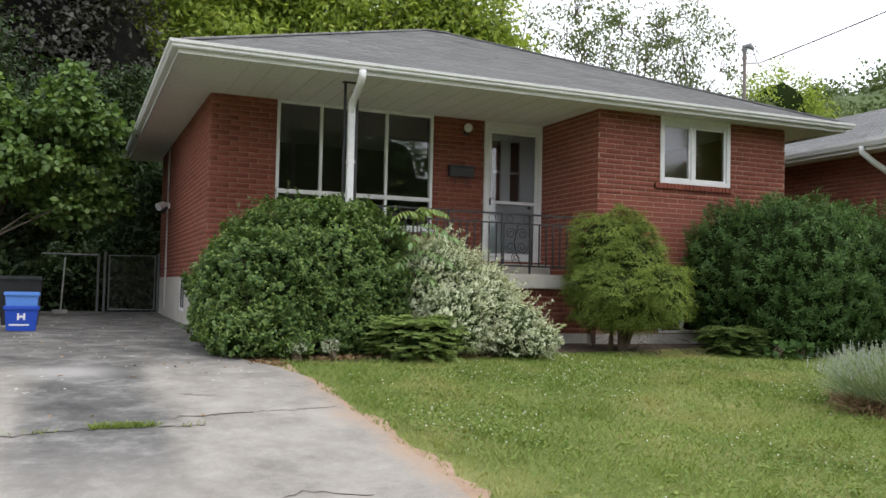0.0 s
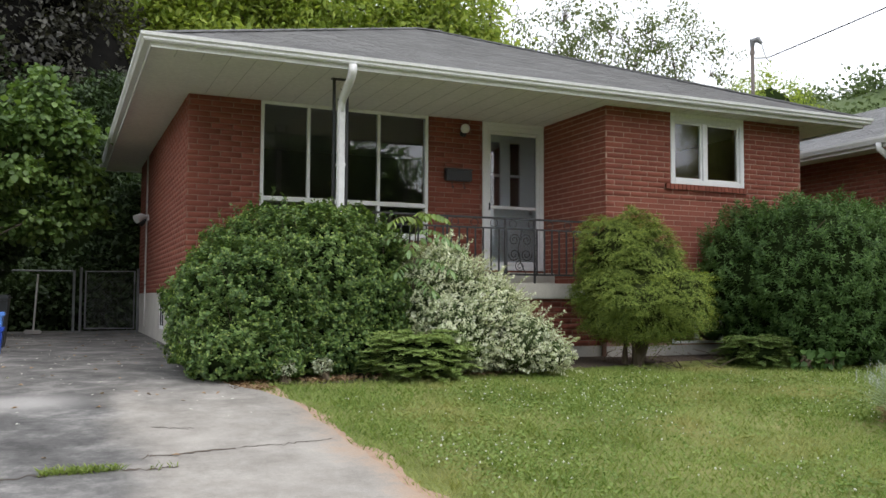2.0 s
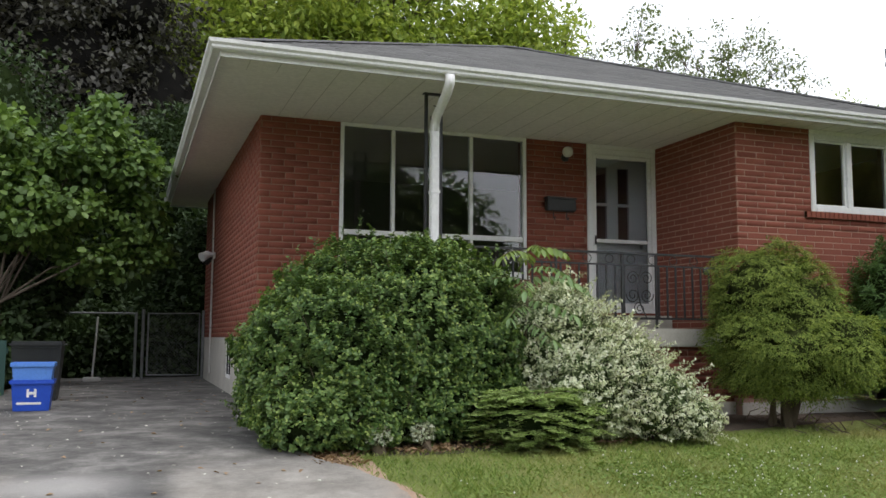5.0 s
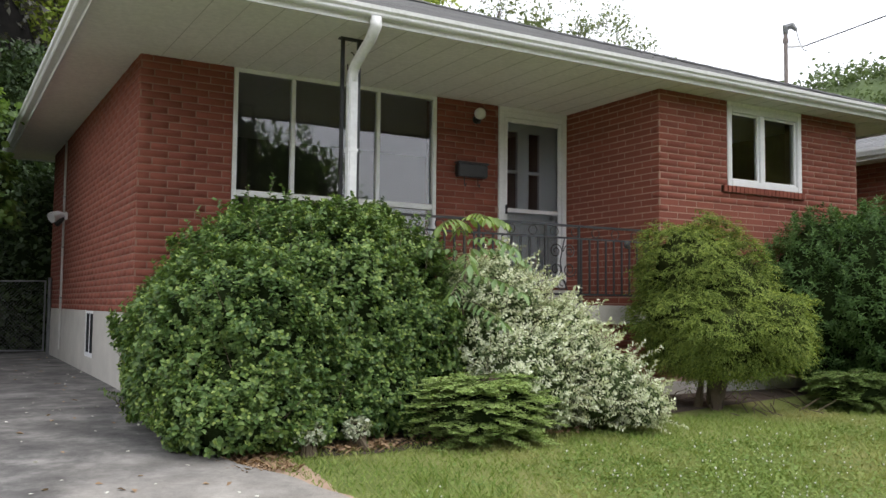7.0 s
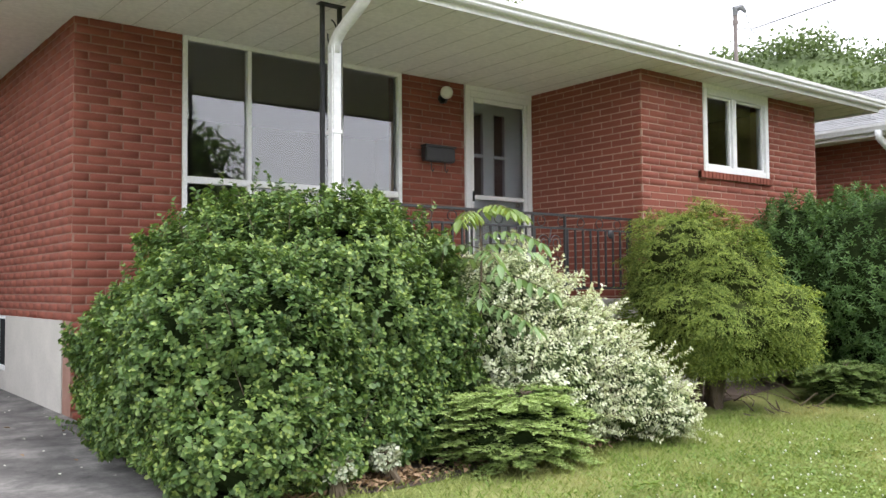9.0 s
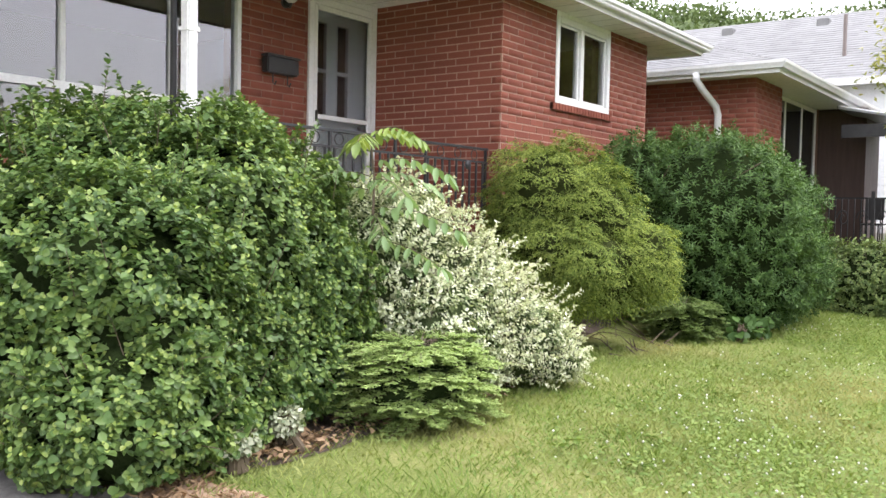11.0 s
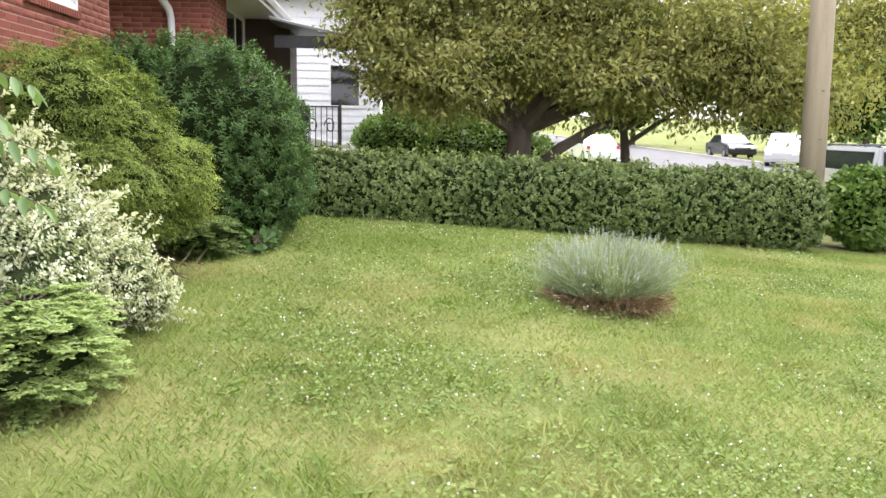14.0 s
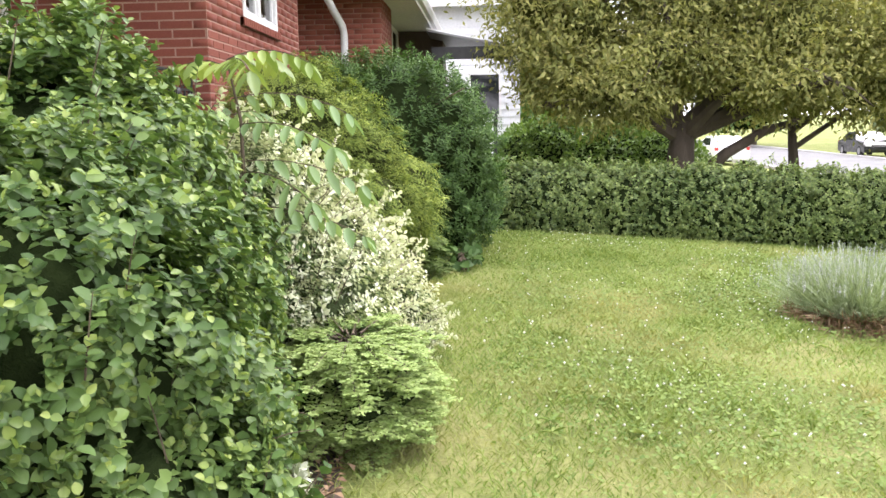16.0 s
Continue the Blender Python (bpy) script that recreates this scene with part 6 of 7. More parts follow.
part("gutter", eave_ring([(-0.02, 3.81), (0, 3.81), (0.0, 3.87), (0.07, 3.87), (0.085, 3.90), (0.11, 3.94), (0.115, 3.98), (0.0, 3.98)], ex0, ex1, ey0, ey1), M_ALU, nb)
part("downspout", Geo().tube([(12.33, 10.75, 3.88), (12.33, 10.75, 3.78), (12.55, 10.70, 3.62), (12.88, 10.62, 3.42), (12.94, 10.61, 3.30), (12.94, 10.61, 0.3)], 0.055, 8), M_ALU, nb, smooth=True)
nw = part("window", frame_bars(Geo(), 14.55, 17.5, 2.0, 3.84, NY0 + 0.2, NY0 + 0.26, 0.07), M_SOFFIT, nb)
for mx in (15.4, 16.5):
    part("mullion", Geo().box(mx - 0.03, mx + 0.03, NY0 + 0.21, NY0 + 0.25, 2.07, 3.77), M_SOFFIT, nw)
part("pane", Geo().box(14.62, 17.43, NY0 + 0.225, NY0 + 0.235, 2.07, 3.77), M_CARGLASS, nw)
part("porch_slab", Geo().box(16.6, 19.2, 8.2, NY0 + 0.2, 0.1, 1.2, 0.01), M_SLAB, nb)
aw = part("awning", Geo().add([(16.25, 9.6, 3.74), (19.2, 9.6, 3.74), (19.2, 7.98, 3.40), (16.25, 7.98, 3.40), (16.25, 9.6, 3.70), (19.2, 9.6, 3.70), (19.2, 7.98, 3.36), (16.25, 7.98, 3.36)], [(0, 1, 2, 3), (7, 6, 5, 4), (3, 2, 6, 7), (0, 3, 7, 4), (1, 5, 6, 2)]), M_GALV, nb, "grey metal porch awning")
part("valance", Geo().box(16.22, 16.245, 7.98, 9.5, 3.17, 3.40), M_IRON, aw, "dark side of the awning")
part("valance", Geo().box(16.25, 19.2, 7.95, 7.975, 3.17, 3.40), M_IRON, aw, "dark front of the awning")
for k in range(20):
    ry = 16.30 + k * 0.147
    part("rib", Geo().add([(ry, 9.6, 3.745), (ry + 0.05, 9.6, 3.745), (ry + 0.05, 7.98, 3.405), (ry, 7.98, 3.405), (ry + 0.012, 9.6, 3.77), (ry + 0.038, 9.6, 3.77), (ry + 0.038, 7.98, 3.43), (ry + 0.012, 7.98, 3.43)], [(4, 5, 6, 7), (0, 4, 7, 3), (5, 1, 2, 6), (3, 7, 6, 2)]), M_SIDING, aw)
# wall under the awning, its shade given as a dark brown colour
part("porch_wall", Geo().box(17.62, 18.9, 9.36, NY0 + 0.19, 1.202, 3.85), M_PORCHSHADE, nb, "porch wall with the awning's shade painted dark brown")
nr = part("porch_railing", Geo().box(16.68, 16.72, 8.28, 9.9, 2.08, 2.11).box(16.68, 16.72, 8.28, 9.9, 1.3, 1.33), M_IRON, nb, "black iron porch railing")
for k in range(14):
    y = 8.33 + k * 0.11
    part("baluster", Geo().box(16.69, 16.71, y, y + 0.018, 1.3, 2.1), M_IRON, nr)

for k in range(4):
    cy = 8.50 + k * 0.34
    part("scroll", Geo().tube([(16.70, cy + 0.11 * (1 - 0.7 * q / 20) * math.cos(q * 0.42), 1.72 + 0.17 * (1 - 0.7 * q / 20) * math.sin(q * 0.42)) for q in range(21)], 0.012, 5), M_IRON, nr)
for y in (8.30, 9.02):
    part("newel", Geo().box(16.67, 16.73, y - 0.03, y + 0.03, 1.2, 2.22, 0.006), M_IRON, nr)
chair = thing("porch_chair", "black metal garden chair on the neighbour's porch", "chair")
part("seat", Geo().box(17.0, 17.45, 8.95, 9.30, 1.60, 1.64, 0.01), M_IRON, chair)
part("backrest", Geo().box(17.42, 17.45, 8.96, 9.29, 1.70, 2.12, 0.01), M_IRON, chair)
for cx, cy in ((17.02, 8.98), (17.42, 8.98), (17.02, 9.27), (17.42, 9.27)):
    part("leg", Geo().tube([(cx, cy, 1.2), (cx, cy, 1.72 if cx > 17.2 else 1.61)], 0.014, 6), M_IRON, chair)

wh = thing("white_house", "white sided house with a large grey gable roof", "house")
WX0, WX1, WY0, WY1, WE = 23.5, 31.0, 7.6, 19.0, 5.25
part("wall", Geo().box(WX0 + 0.03, WX1, WY0, WY1, 0.0, WE), M_SIDING, wh)
g = Geo()
z = 0.4
while z < WE - 0.1:
    g.add([(WX0, WY0, z), (WX0, WY1, z), (WX0 + 0.028, WY1, z + 0.2), (WX0 + 0.028, WY0, z + 0.2), (WX0 + 0.03, WY0, z), (WX0 + 0.03, WY1, z)], [(1, 0, 3, 2), (0, 1, 5, 4)])
    z += 0.2
tagged(part("siding", g, M_SIDING, wh), "overlapping white siding boards", kind="stuff")
wr = [(WX0 - 0.4, WY0 - 0.3, WE), (WX0 - 0.4, WY1, WE), (WX0 + 3.7, WY1, WE + 2.55), (WX0 + 3.7, WY0 - 0.3, WE + 2.55), (WX1 + 0.4, WY0 - 0.3, WE), (WX1 + 0.4, WY1, WE)]
wroof = part("roof", Geo().add(wr, [(1, 0, 3, 2), (3, 4, 5, 2), (0, 4, 3), (1, 2, 5), (0, 1, 5, 4)]), M_SHINGLE_LT, wh)
shingle_slope(wroof, wr[1], wr[0], wr[3], wr[2], 0.30, 30, 9, M_SHINGLE_LT)
part("fascia", Geo().box(WX0 - 0.46, WX0 - 0.40, WY0 - 0.35, WY1, WE - 0.16, WE + 0.02), M_WHITE, wh)
for y in (12.2, 15.0):
    part("roof_vent", Geo().box(WX0 + 2.95, WX0 + 3.35, y, y + 0.35, WE + 1.95, WE + 2.32, 0.03), M_SHINGLE, wroof)
part("vent_pipe", Geo().tube([(WX0 + 0.9, 11.3, WE + 0.5), (WX0 + 0.9, 11.3, WE + 1.9)], 0.05, 8), M_RUST, wroof)
win = part("window", frame_bars(Geo(), 0, 0.9, 2.2, 3.4, -0.03, 0.03, 0.07), M_WHITE, wh)
win.matrix_basis = pose(WX0 - 0.0, 9.0, 0, 0, 0, -90)
part("pane", Geo().box(0.07, 0.83, -0.01, 0.01, 2.27, 3.33), M_CARGLASS, win)

shrub("neighbour_hedge", "bright green tall hedge beside the neighbour's drive", "hedge", [(21.5, 6.9, 1.2, 1.2, 0.9, 1.0), (21.0, 5.6, 1.0, 1.2, 1.2, 1.0), (21.5, 7.6, 1.1, 1.0, 0.7, 0.9), (20.8, 4.4, 0.9, 1.0, 1.2, 0.9)], 26000, L_BRIGHT, 0.11, 0.055, 83, M_CORE, 0.1, 0.6)


# ---------- cars ----------
def car(name, label, m, paint, length=4.5, width=1.78, height=1.45, van=False, group="parked cars"):
    t = thing(name, label, "car", group)
    hl_, hw = length / 2, width / 2
    if van:
        prof = [(-hl_, 0.45), (-hl_, 1.0), (-hl_ + 0.06, 1.05), (-hl_ + 0.12, height), (0.9, height), (1.35, 1.08), (hl_ - 0.15, 0.95), (hl_, 0.75), (hl_, 0.35)]
        glass = [(-hl_ + 0.2, 1.05), (-hl_ + 0.28, height - 0.12), (0.8, height - 0.12), (1.2, 1.08)]
    else:
        prof = [(-hl_, 0.45), (-hl_, 0.9), (-hl_ + 0.7, 0.98), (-hl_ + 1.25, height), (0.35, height), (1.0, 1.0), (hl_ - 0.2, 0.82), (hl_, 0.65), (hl_, 0.32)]
        glass = [(-hl_ + 0.85, 0.98), (-hl_ + 1.3, height - 0.09), (0.3, height - 0.09), (0.82, 0.99)]
    bot = [(hl_ - 0.05, 0.22), (-hl_ + 0.05, 0.22)]
    pr = prof + bot
    n = len(pr)
    v, f = [], []
    for s, inset in ((-1, 1.0), (1, 1.0)):
        for x, z in pr:
            w = hw * (1.0 if z < 1.0 else 1.0 - 0.32 * (z - 1.0) / max(0.1, height - 1.0) * 0.6)
            v.append((x, s * w, z))
    f = [tuple(range(n)), tuple(range(n, 2 * n))[::-1]] + [(i, i + n, (i + 1) % n + n, (i + 1) % n) for i in range(n)]
    bm = bmesh.new()
    vs = [bm.verts.new(p) for p in v]
    for q in f:
        bm.faces.new([vs[i] for i in q])
    bmesh.ops.recalc_face_normals(bm, faces=bm.faces[:])
    bmesh.ops.bevel(bm, geom=bm.edges[:], offset=0.05, segments=2, affect="EDGES", clamp_overlap=True)
    bm.verts.index_update()
    g = Geo().add([q.co.copy() for q in bm.verts], [[q.index for q in fc.verts] for fc in bm.faces])
    bm.free()
    part("body", g, paint, t, smooth=False)
    for s in (-1, 1):
        gv = []
        for x, z in glass:
            w = hw * (1.0 if z < 1.0 else 1.0 - 0.32 * (z - 1.0) / max(0.1, height - 1.0) * 0.6)
            gv.append((x, s * (w + 0.006), z))
        part("side_window", Geo().add(gv + [(x, y - s * 0.02, z) for x, y, z in gv], [(0, 1, 2, 3), (7, 6, 5, 4), (0, 4, 5, 1), (1, 5, 6, 2), (2, 6, 7, 3), (3, 7, 4, 0)]), M_CARGLASS, t)
        for wx in (-hl_ + 0.85, hl_ - 0.85):
            wheel = part("wheel", Geo().tube([(wx, s * (hw - 0.2), 0.32), (wx, s * (hw + 0.01), 0.32)], 0.32, 20), M_TYRE, t)
            part("rim", Geo().tube([(wx, s * (hw - 0.05), 0.32), (wx, s * (hw + 0.02), 0.32)], 0.2, 14), M_RIM, wheel)
        part("tail_light", Geo().box(-hl_ - 0.01, -hl_ + 0.08, s * hw - 0.2 if s > 0 else -hw + 0.02, s * hw - 0.02 if s > 0 else -hw + 0.2, 0.72, 0.9, 0.01), M_RED, t)
        part("headlight", Geo().box(hl_ - 0.12, hl_ + 0.012, s * hw - 0.4 if s > 0 else -hw + 0.06, s * hw - 0.06 if s > 0 else -hw + 0.4, 0.60, 0.72, 0.01), M_LAMPGLASS, t)
    if van:
        for s in (-1, 1):
            part("roof_rail", Geo().tube([(-hl_ + 0.3, s * 0.6, height + 0.05), (0.7, s * 0.6, height + 0.05)], 0.025, 6).box(-hl_ + 0.3, -hl_ + 0.36, s * 0.6 - 0.02, s * 0.6 + 0.02, height - 0.02, height + 0.05).box(0.64, 0.7, s * 0.6 - 0.02, s * 0.6 + 0.02, height - 0.02, height + 0.05), M_IRON, t)
        part("rear_window", Geo().box(-hl_ + 0.03, -hl_ + 0.13, -0.6, 0.6, 1.1, height - 0.1), M_CARGLASS, t)
    t.matrix_basis = m
    return t


P_WHITE, P_SILVER, P_BLACK = car_paint("white_car_paint", (0.75, 0.76, 0.77), 0), car_paint("silver_car_paint", (0.55, 0.56, 0.58), 0.4), car_paint("black_car_paint", (0.012, 0.012, 0.014), 0.2)
car("parked_car", "white car parked in the neighbour's driveway", pose(21.4, 10.3, gz(21.4, 10.3), 0, 0, -90), P_WHITE)
car("parked_car", "black sedan parked across the street", pose(55, -14.6, gz(55, -14), 0, 0, 178), P_BLACK)
car("parked_car", "white minivan parked across the street", pose(46, -14.2, gz(46, -14), 0, 0, 150), P_SILVER, van=True, height=1.75)
car("parked_car", "silver sport utility vehicle parked by the kerb", pose(24.6, -6.6, gz(24.6, -6.6), 0, 0, 2), P_SILVER, van=True, height=1.72, length=4.6)
car("parked_car", "white car parked further down the street", pose(47, -3.8, gz(47, -3.8), 0, 0, 0), P_WHITE)

# ---------- gate, bins and clutter by the driveway ----------
GY = 19.7
fence = thing("chain_link_gate", "galvanised chain-link gate closing the driveway", "gate")
g0 = gz(0.8, GY)
part("gate_frame", Geo().tube([(0.42, GY, g0 + 0.08), (0.42, GY, 1.78), (1.36, GY, 1.80), (1.36, GY, g0 + 0.08), (0.42, GY, g0 + 0.08)], 0.02, 8), M_GALV, fence)
for x in (0.33, 1.43):
    part("post", Geo().tube([(x, GY, g0 - 0.1), (x, GY, 1.86)], 0.03, 8), M_GALV, fence)
g = Geo()
for k in range(-16, 20):
    for s in (1, -1):
        xa, za, xb, zb = 0.42 + k * 0.06, g0 + 0.1, 0.42 + k * 0.06 + s * 1.15, 1.78
        ta = [t for t in (0.0, (0.42 - xa) / (xb - xa), (1.36 - xa) / (xb - xa), 1.0) if 0 <= t <= 1 and 0.419 <= xa + t * (xb - xa) <= 1.361]
        if len(ta) >= 2 and max(ta) - min(ta) > 0.02:
            p, q = [(xa + t * (xb - xa), GY + 0.003 * s, za + t * (zb - za)) for t in (min(ta), max(ta))]
            g.tube([p, q], 0.002, 3)
part("mesh_wire", g, M_GALV, fence)
ff = thing("chain_link_fence", "chain-link fence run overgrown with shrubs", "fence")
for x in (-3.2, -1.5, 0.2):
    part("post", Geo().tube([(x, GY, g0 - 0.1), (x, GY, 1.80)], 0.028, 8), M_GALV, ff)
part("top_rail", Geo().tube([(-3.2, GY, 1.78), (0.2, GY, 1.78)], 0.018, 6), M_GALV, ff)


def bin_box(z, lid):
    t = thing("recycling_box", "blue plastic recycling box stacked on another" if z > 0.6 else "blue plastic recycling box on the driveway", "recycling box", "recycling boxes")
    cx, cy, w, d, h = -0.92, 12.95, 0.42, 0.32, 0.34
    g = Geo()
    k = 0.86
    v = [(cx + sx * w / 2 * s, cy + sy * d / 2 * s, zz) for zz, s in ((z, k), (z + h, 1.0)) for sx, sy in ((-1, -1), (1, -1), (1, 1), (-1, 1))]
    g.add(v, [(3, 2, 1, 0), (0, 1, 5, 4), (1, 2, 6, 5), (2, 3, 7, 6), (3, 0, 4, 7)])
    part("tub", g, M_BLUELT if lid else M_BLUE, t)
    part("rim", Geo().box(cx - w / 2 - 0.015, cx + w / 2 + 0.015, cy - d / 2 - 0.015, cy - d / 2 + 0.006, z + h - 0.05, z + h, 0.006).box(cx - w / 2 - 0.015, cx + w / 2 + 0.015, cy + d / 2 - 0.006, cy + d / 2 + 0.015, z + h - 0.05, z + h, 0.006).box(cx - w / 2 - 0.015, cx - w / 2 + 0.006, cy - d / 2, cy + d / 2, z + h - 0.05, z + h, 0.006).box(cx + w / 2 - 0.006, cx + w / 2 + 0.015, cy - d / 2, cy + d / 2, z + h - 0.05, z + h, 0.006), M_BLUELT if lid else M_BLUE, t)
    return t, cx, cy - d / 2, z


gb = gz(-0.92, 12.95) + 0.016
t, cx, cy, z = bin_box(gb, False)
part("emblem", Geo().box(cx - 0.05, cx - 0.025, cy + 0.005, cy + 0.03, z + 0.15, z + 0.24).box(cx + 0.025, cx + 0.05, cy + 0.005, cy + 0.03, z + 0.15, z + 0.24).box(cx - 0.025, cx + 0.025, cy + 0.005, cy + 0.03, z + 0.18, z + 0.21), M_WHITE, t, "white emblem")
part("lettering_bar", Geo().box(cx - 0.15, cx + 0.10, cy + 0.015, cy + 0.035, z + 0.07, z + 0.095), M_WHITE, t, "white printed bar")
t, cx, cy, z = bin_box(gb + 0.19, True)
wheelie = thing("wheeled_bin", "black wheeled rubbish bin with a domed lid", "rubbish bin")
bx, by, bz = -1.02, 14.6, gz(-1.02, 14.6) - 0.18
v = [(bx + sx * 0.29 * s, by + sy * 0.33 * s, zz) for zz, s in ((bz + 0.05, 0.8), (bz + 0.86, 1.0)) for sx, sy in ((-1, -1), (1, -1), (1, 1), (-1, 1))]
part("body", Geo().add(v, [(3, 2, 1, 0), (0, 1, 5, 4), (1, 2, 6, 5), (2, 3, 7, 6), (3, 0, 4, 7), (4, 5, 6, 7)]), M_BLACKPL, wheelie)
part("lid", Geo().box(bx - 0.32, bx + 0.32, by - 0.37, by + 0.35, bz + 0.862, bz + 0.94, 0.03), M_BLACKPL, wheelie)
part("handle", Geo().tube([(bx - 0.2, by + 0.35, bz + 0.85), (bx - 0.2, by + 0.42, bz + 0.88), (bx + 0.2, by + 0.42, bz + 0.88), (bx + 0.2, by + 0.35, bz + 0.85)], 0.015, 6), M_BLACKPL, wheelie)
for s in (-1, 1):
    part("wheel", Geo().tube([(bx + s * 0.2, by + 0.30, bz + 0.10), (bx + s * 0.27, by + 0.30, bz + 0.10)], 0.10, 14), M_TYRE, wheelie)
gp = thing("green_board_fence", "low dark green board fence section", "fence")
for k in range(14):
    x = -3.4 + k * 0.135
    part("board", Geo().box(x, x + 0.125, 15.6, 15.63, gz(x, 15.6) - 0.05, 1.28 + 0.005 * (k % 3)), M_GREENPL, gp)
part("rail", Geo().box(-3.4, -1.5, 15.63, 15.67, 1.1, 1.18), M_GREENPL, gp)
br = thing("push_broom", "pale broom standing upright on the driveway", "broom")
b0 = gz(-0.5, 18.7)
part("handle", Geo().tube([(-0.50, 18.7, b0 + 0.08), (-0.45, 18.85, b0 + 1.15)], 0.018, 8), M_STICK, br)
part("head", Geo().box(-0.66, -0.36, 18.62, 18.76, b0 + 0.02, b0 + 0.10, 0.02), M_STICK, br)

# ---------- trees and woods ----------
# backdrop plants by the gate, their shade painted into the leaf colour
shrub("overgrown_shrub", "overgrown shrub behind the gate, shade in its leaf colour", "shrub", [(0.6, 21.0, 1.2, 1.3, 0.8, 1.1), (1.5, 21.2, 2.2, 0.9, 0.8, 1.8), (-1.2, 20.7, 1.1, 1.2, 0.7, 1.0), (-2.9, 20.3, 1.2, 1.2, 0.7, 1.0), (1.0, 22.5, 4.6, 1.2, 1.0, 2.0)], 22000, L_TREE_DARK, 0.13, 0.07, 86, M_CORE, 0.5, 0.5)
shrub("overgrown_shrub", "overgrown shrub beside the driveway, shade in its leaf colour", "shrub", [(-2.6, 17.6, 1.0, 1.0, 0.9, 0.9), (-3.8, 16.9, 1.2, 1.2, 0.9, 1.2), (-1.85, 17.2, 1.35, 0.7, 0.5, 0.95), (-1.4, 18.0, 2.2, 0.75, 0.5, 0.6), (-2.2, 17.3, 2.2, 0.8, 0.5, 0.7)], 20000, L_TREE_DARK, 0.13, 0.07, 87, M_CORE, 0.5, 0.5)
tree("maple_sapling", "light green young maple hanging over the driveway", (-1.6, 17.6, 0.5), 1.5, 0.06,
     [(-0.45, 17.1, 4.75, 0.32, 0.45, 0.50), (-0.15, 17.2, 4.15, 0.60, 0.6, 0.40), (-0.85, 17.0, 4.15, 0.55, 0.6, 0.42), (-1.90, 16.9, 4.40, 0.32, 0.45, 0.50), (-1.80, 16.9, 3.60, 0.75, 0.6, 0.40), (-1.0, 16.8, 3.35, 0.70, 0.6, 0.35), (0.05, 17.3, 3.35, 0.48, 0.5, 0.40), (0.15, 17.3, 2.75, 0.48, 0.5, 0.32), (-2.80, 16.9, 3.70, 0.80, 0.7, 0.65), (-0.5, 17.2, 2.55, 0.55, 0.5, 0.26), (-1.5, 16.7, 2.95, 0.60, 0.5, 0.25)],
     420, 36, L_MAPLE, 0.125, 0.105, 101, 0.13, 2, limbs=14, rounded=True)
tree("shaded_tree", "tree behind the gate, shade in its leaf colour", (0.2, 23.0, 0.5), 2.5, 0.16,
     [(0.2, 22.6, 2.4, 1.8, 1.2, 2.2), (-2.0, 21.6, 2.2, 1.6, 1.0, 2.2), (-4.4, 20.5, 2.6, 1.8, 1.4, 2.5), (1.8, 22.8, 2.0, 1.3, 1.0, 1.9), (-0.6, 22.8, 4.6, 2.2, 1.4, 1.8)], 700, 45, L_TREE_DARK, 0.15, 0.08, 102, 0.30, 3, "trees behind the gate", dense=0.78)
tree("shaded_tree", "dense tree beside the driveway, shade in its leaf colour", (-5.5, 19.5, 0.5), 2.5, 0.2,
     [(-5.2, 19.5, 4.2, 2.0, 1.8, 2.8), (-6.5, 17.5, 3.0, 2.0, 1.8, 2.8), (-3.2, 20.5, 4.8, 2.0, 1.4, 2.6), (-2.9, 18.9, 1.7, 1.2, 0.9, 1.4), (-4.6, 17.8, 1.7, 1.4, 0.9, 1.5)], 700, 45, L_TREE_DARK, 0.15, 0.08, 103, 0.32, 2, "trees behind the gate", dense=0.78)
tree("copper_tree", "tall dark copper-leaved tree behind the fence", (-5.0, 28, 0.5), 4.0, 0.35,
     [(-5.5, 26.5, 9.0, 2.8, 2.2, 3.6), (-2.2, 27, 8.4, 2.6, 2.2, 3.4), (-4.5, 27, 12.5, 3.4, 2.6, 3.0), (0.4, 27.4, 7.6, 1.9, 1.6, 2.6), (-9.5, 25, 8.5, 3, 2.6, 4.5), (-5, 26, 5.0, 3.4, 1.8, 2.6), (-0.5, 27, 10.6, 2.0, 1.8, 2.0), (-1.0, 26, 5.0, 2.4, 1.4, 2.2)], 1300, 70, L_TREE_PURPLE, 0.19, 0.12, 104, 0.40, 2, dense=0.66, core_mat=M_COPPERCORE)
for k, (x, y, h, r) in enumerate(((4.2, 30, 15.5, 2.8), (8.6, 31, 16.0, 3.0), (12.0, 31, 13.6, 2.3), (1.5, 34, 17.0, 3.0), (6.5, 35, 18, 3.4), (13.6, 31, 14.6, 2.0))):
    tree("background_tree", "tall yellow-green tree behind the house", (x, y, 0.8), h * 0.5, 0.26,
         [(x, y, h * 0.80, r, r * 0.8, h * 0.19), (x - r * 0.7, y, h * 0.64, r * 0.8, r * 0.7, h * 0.17), (x + r * 0.7, y, h * 0.66, r * 0.8, r * 0.7, h * 0.16), (x, y - 1, h * 0.55, r, r * 0.7, h * 0.16)],
         480, 38, L_BACK, 0.28, 0.14, 110 + k, 0.46, 1, "trees behind the house", 9)
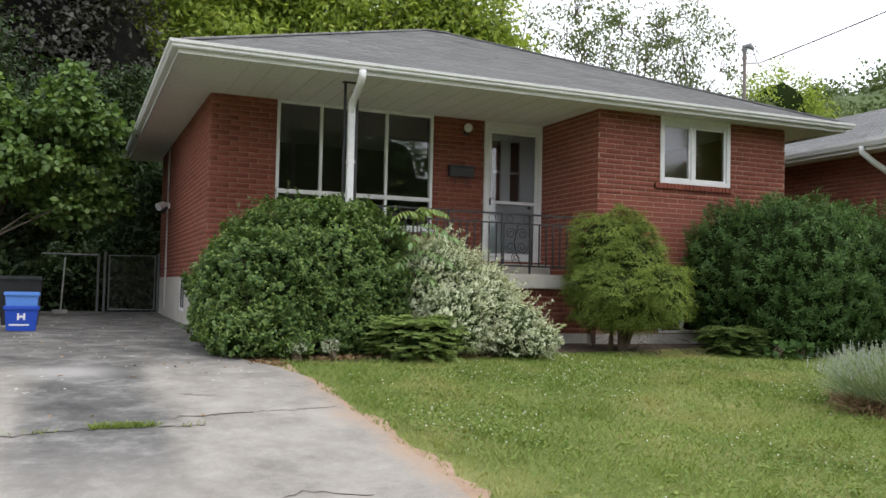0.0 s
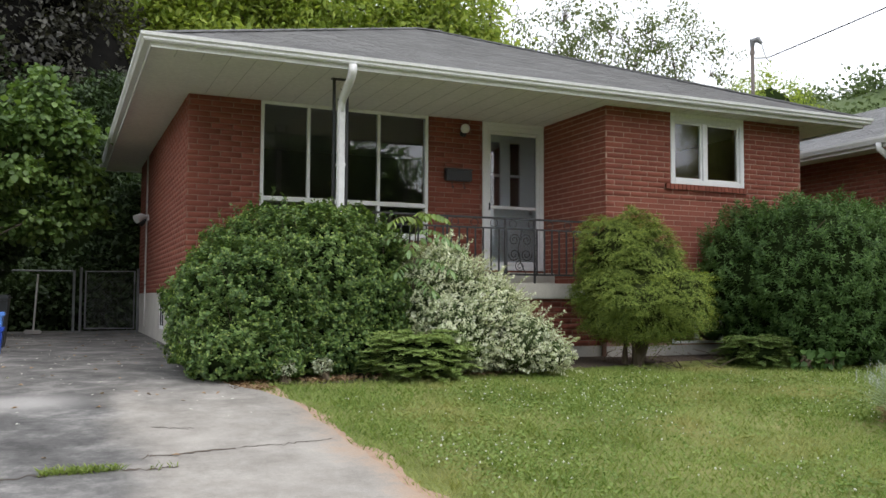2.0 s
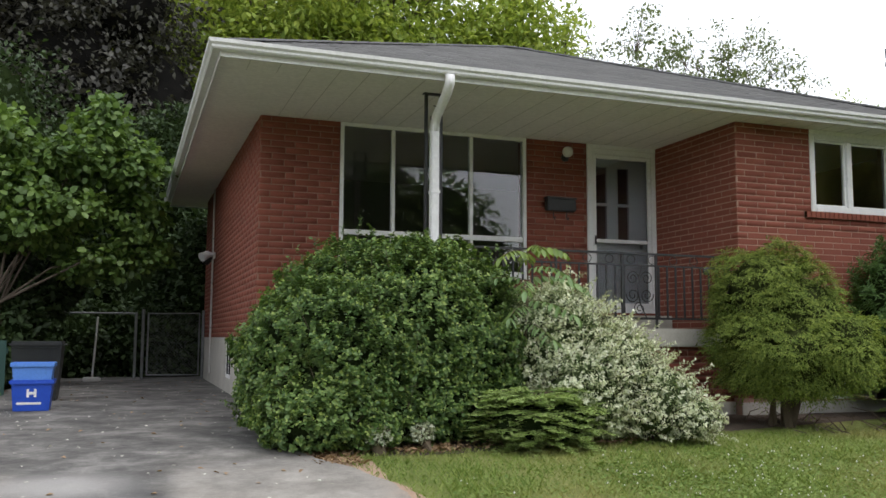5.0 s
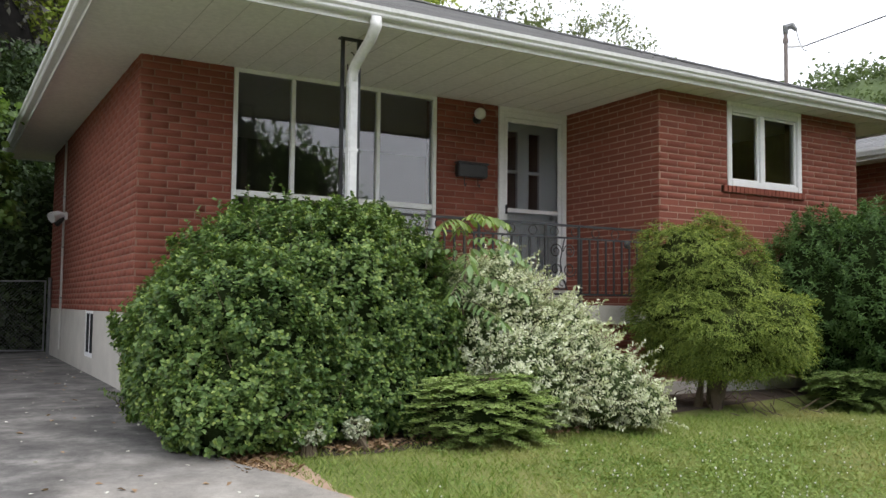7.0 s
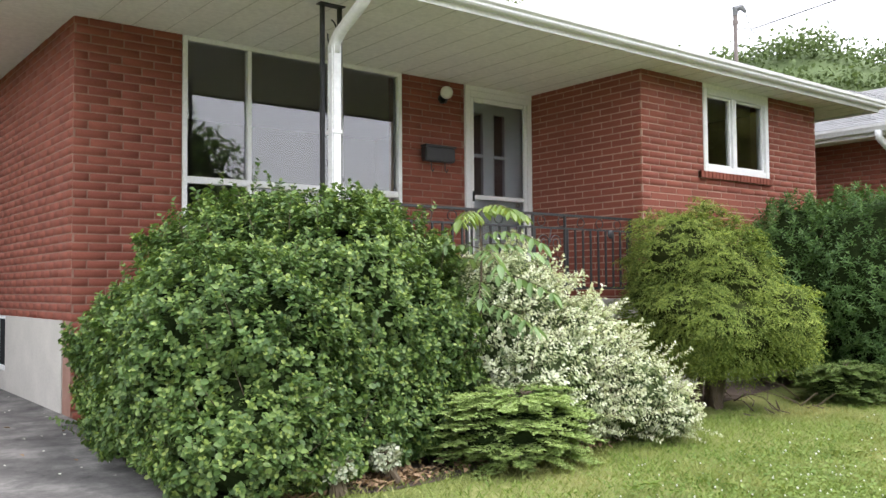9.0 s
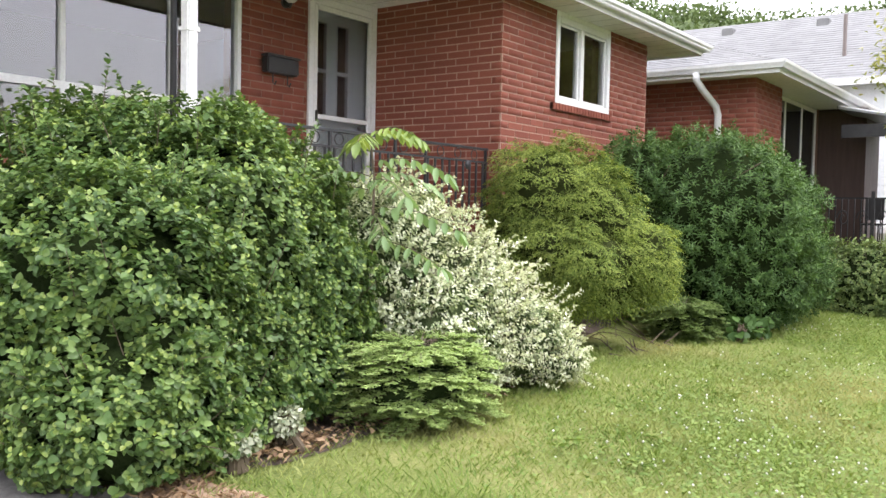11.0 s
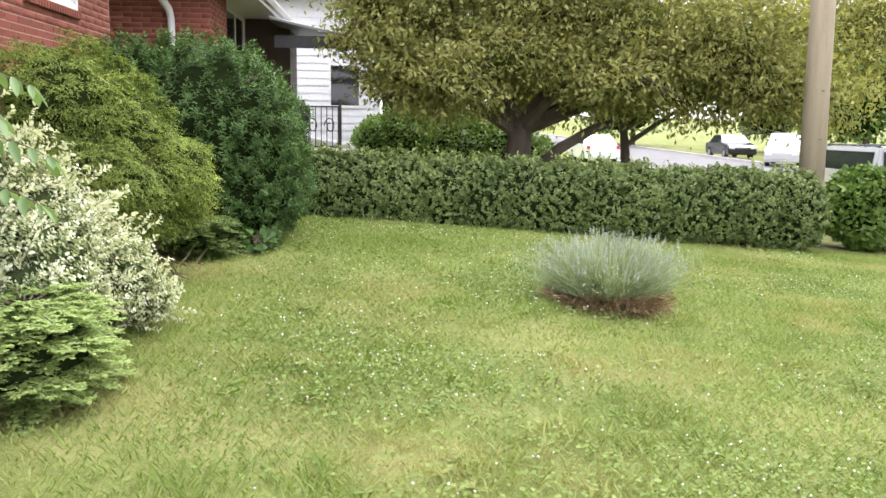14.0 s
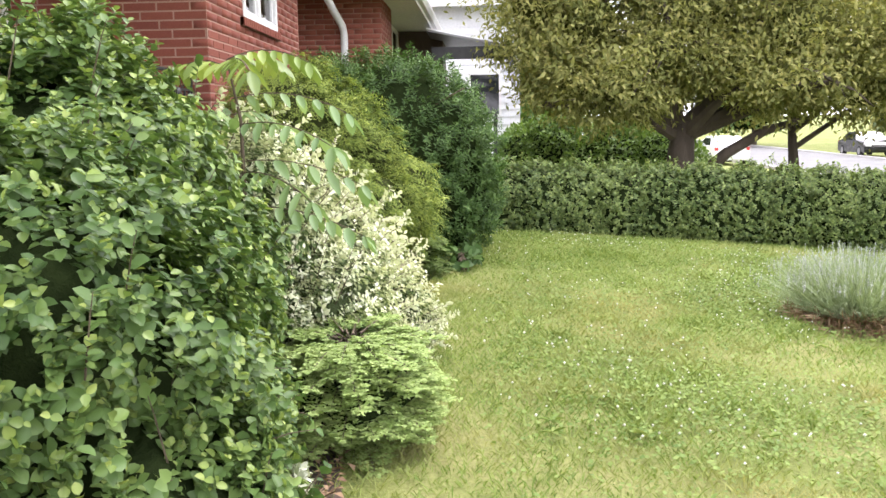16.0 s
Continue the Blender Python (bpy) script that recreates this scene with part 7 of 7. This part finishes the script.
for k, (x, y, h, r) in enumerate(((22.0, 42, 18.8, 1.8), (26.0, 42, 19.8, 2.2), (30.5, 43, 20.2, 2.6), (34.5, 43, 20.0, 2.4))):
    tree("thin_tree", "tall sparse tree with bare limbs showing", (x, y, 0.8), h * 0.62, 0.17,
         [(x, y, h * 0.86, r, r * 0.7, h * 0.12), (x - r * 0.6, y, h * 0.72, r * 0.8, r * 0.6, h * 0.10), (x + r * 0.8, y, h * 0.76, r * 0.9, r * 0.6, h * 0.13)],
         90 if k else 34, 24, L_BACK2, 0.28, 0.14, 120 + k, 0.36, 1, "thin trees behind the house", 9)
for k, (x, y, h, r) in enumerate(((44, 58, 17.0, 3.4), (51, 59, 19.5, 3.6), (57.5, 60, 22.5, 4.0), (64, 62, 20.5, 4.0), (38, 52, 15.5, 2.8))):
    tree("background_tree", "rounded green tree beyond the neighbour's roof", (x, y, 0.8), h * 0.5, 0.25,
         [(x, y, h * 0.78, r, r, h * 0.2), (x + r * 0.8, y, h * 0.66, r * 0.9, r * 0.8, h * 0.2), (x - r * 0.7, y, h * 0.6, r * 0.9, r * 0.8, h * 0.2)], 320, 36, L_BACK2 if k % 2 else L_BACK, 0.34, 0.19, 130 + k, 0.5, 1, "trees behind the house", dense=0.6)

# wooded hill far off
g = Geo()
v, f = [], []
nx, ny = 70, 16
for j in range(ny):
    for i in range(nx):
        a, r = radians(24 + i * 1.0), 210 + j * 14.0
        x, y = r * math.sin(a), r * math.cos(a)
        s = min(1, j / 7)
        top = 56 + 13 * math.exp(-((math.degrees(a) - 58) / 7) ** 2) + 8 * min(1, max(0, (math.degrees(a) - 36) / 10))
        z = 0.5 + top * s * s * (3 - 2 * s) + 5 * noise.noise(Vector((x * 0.03, y * 0.03, 0))) * s
        v.append((x, y, z))
f = [(j * nx + i, j * nx + i + 1, (j + 1) * nx + i + 1, (j + 1) * nx + i) for j in range(ny - 1) for i in range(nx - 1)]
hill = tagged(part("wooded_hill", Geo().add(v, f), L_HILL, smooth=True), "distant green wooded hillside", "hill", kind="structure")
rng = np.random.default_rng(140)
hp = np.array(v)[rng.integers(0, len(v), 7000)] + rng.normal(0, 5, (7000, 3)) * np.array([1, 1, 0])
hz = np.array([noise.noise(Vector((p[0] * 0.05, p[1] * 0.05, 3))) for p in hp])
hp[:, 2] += 1.5 + 2.0 * hz
P = np.repeat(hp, 24, 0) + rng.normal(0, 1.9, (7000 * 24, 3))
v2, f2 = leaves(P, rng.normal(0, 1, P.shape), np.array([[0, 0, 0.8]]) + rng.normal(0, 0.6, P.shape), 1.5, 1.1, 0.1, 0.1, rng, False)
tagged(fast("hill_woods", v2, f2, L_HILL), "far woods covering the hillside", "woods", kind="stuff")

# across the street, as the window glass mirrors it
for k, (x, y, h, r) in enumerate(((-22, -24, 11, 3.4), (-12, -24, 12, 3.6), (-4, -26, 10, 3.2), (3.5, -27, 11, 3.4), (8.5, -25, 13, 3.4), (12.5, -25, 14, 3.6), (16.8, -25, 12, 3.2), (22, -27, 6.5, 2.6), (27, -26, 5.5, 2.4), (38, -22, 7, 3.0), (52, -22, 9, 3.5), (64, -22, 9, 3.5), (76, -14, 10, 4.5), (82, -6, 10, 4.5), (84, 3, 10, 4.5), (60, 14, 9, 4), (46, 8, 7, 3), (70, 9, 9, 4))):
    tree("far_side_tree", "green tree across the street", (x, y, -0.3), h * 0.4, 0.25,
         [(x, y, h * 0.65, r, r, h * 0.3), (x + r * 0.8, y, h * 0.5, r * 0.8, r * 0.8, h * 0.24), (x - r * 0.7, y + 0.5, h * 0.45, r * 0.8, r * 0.7, h * 0.2), (x, y + 1, h * 0.3, r, r * 0.8, h * 0.2)], 170, 24, L_BACK2 if k % 2 else L_MAPLE, 0.42, 0.24, 150 + k, 0.5, 1, "trees across the street", dense=0.7)


def far_house(x, y, w, d, h):
    t = thing("far_side_house", "pale house with a dark roof across the street", "house", "houses across the street")
    part("wall", Geo().box(x, x + w, y, y + d, -0.8, h), M_SIDING, t)
    rz = h + 0.3 * d
    part("roof", Geo().add([(x - 0.4, y - 0.4, h), (x + w + 0.4, y - 0.4, h), (x + w + 0.4, y + d + 0.4, h), (x - 0.4, y + d + 0.4, h), (x - 0.4, y + d / 2, rz), (x + w + 0.4, y + d / 2, rz)], [(0, 1, 5, 4), (2, 3, 4, 5), (0, 4, 3), (1, 2, 5), (3, 2, 1, 0)]), M_SHINGLE, t)
    for k in range(2):
        wx = x + w * (0.2 + 0.42 * k)
        wdw = part("window", frame_bars(Geo(), wx, wx + 1.6, 0.8, 2.2, y + d + 0.005, y + d + 0.06, 0.08), M_WHITE, t)
        part("pane", Geo().box(wx + 0.08, wx + 1.52, y + d + 0.01, y + d + 0.03, 0.88, 2.12), M_CARGLASS, wdw)


far_house(-9, -34, 10, 8, 3.0)
far_house(7, -34, 10, 8, 3.4)
far_house(22, -34, 10, 8, 3.0)
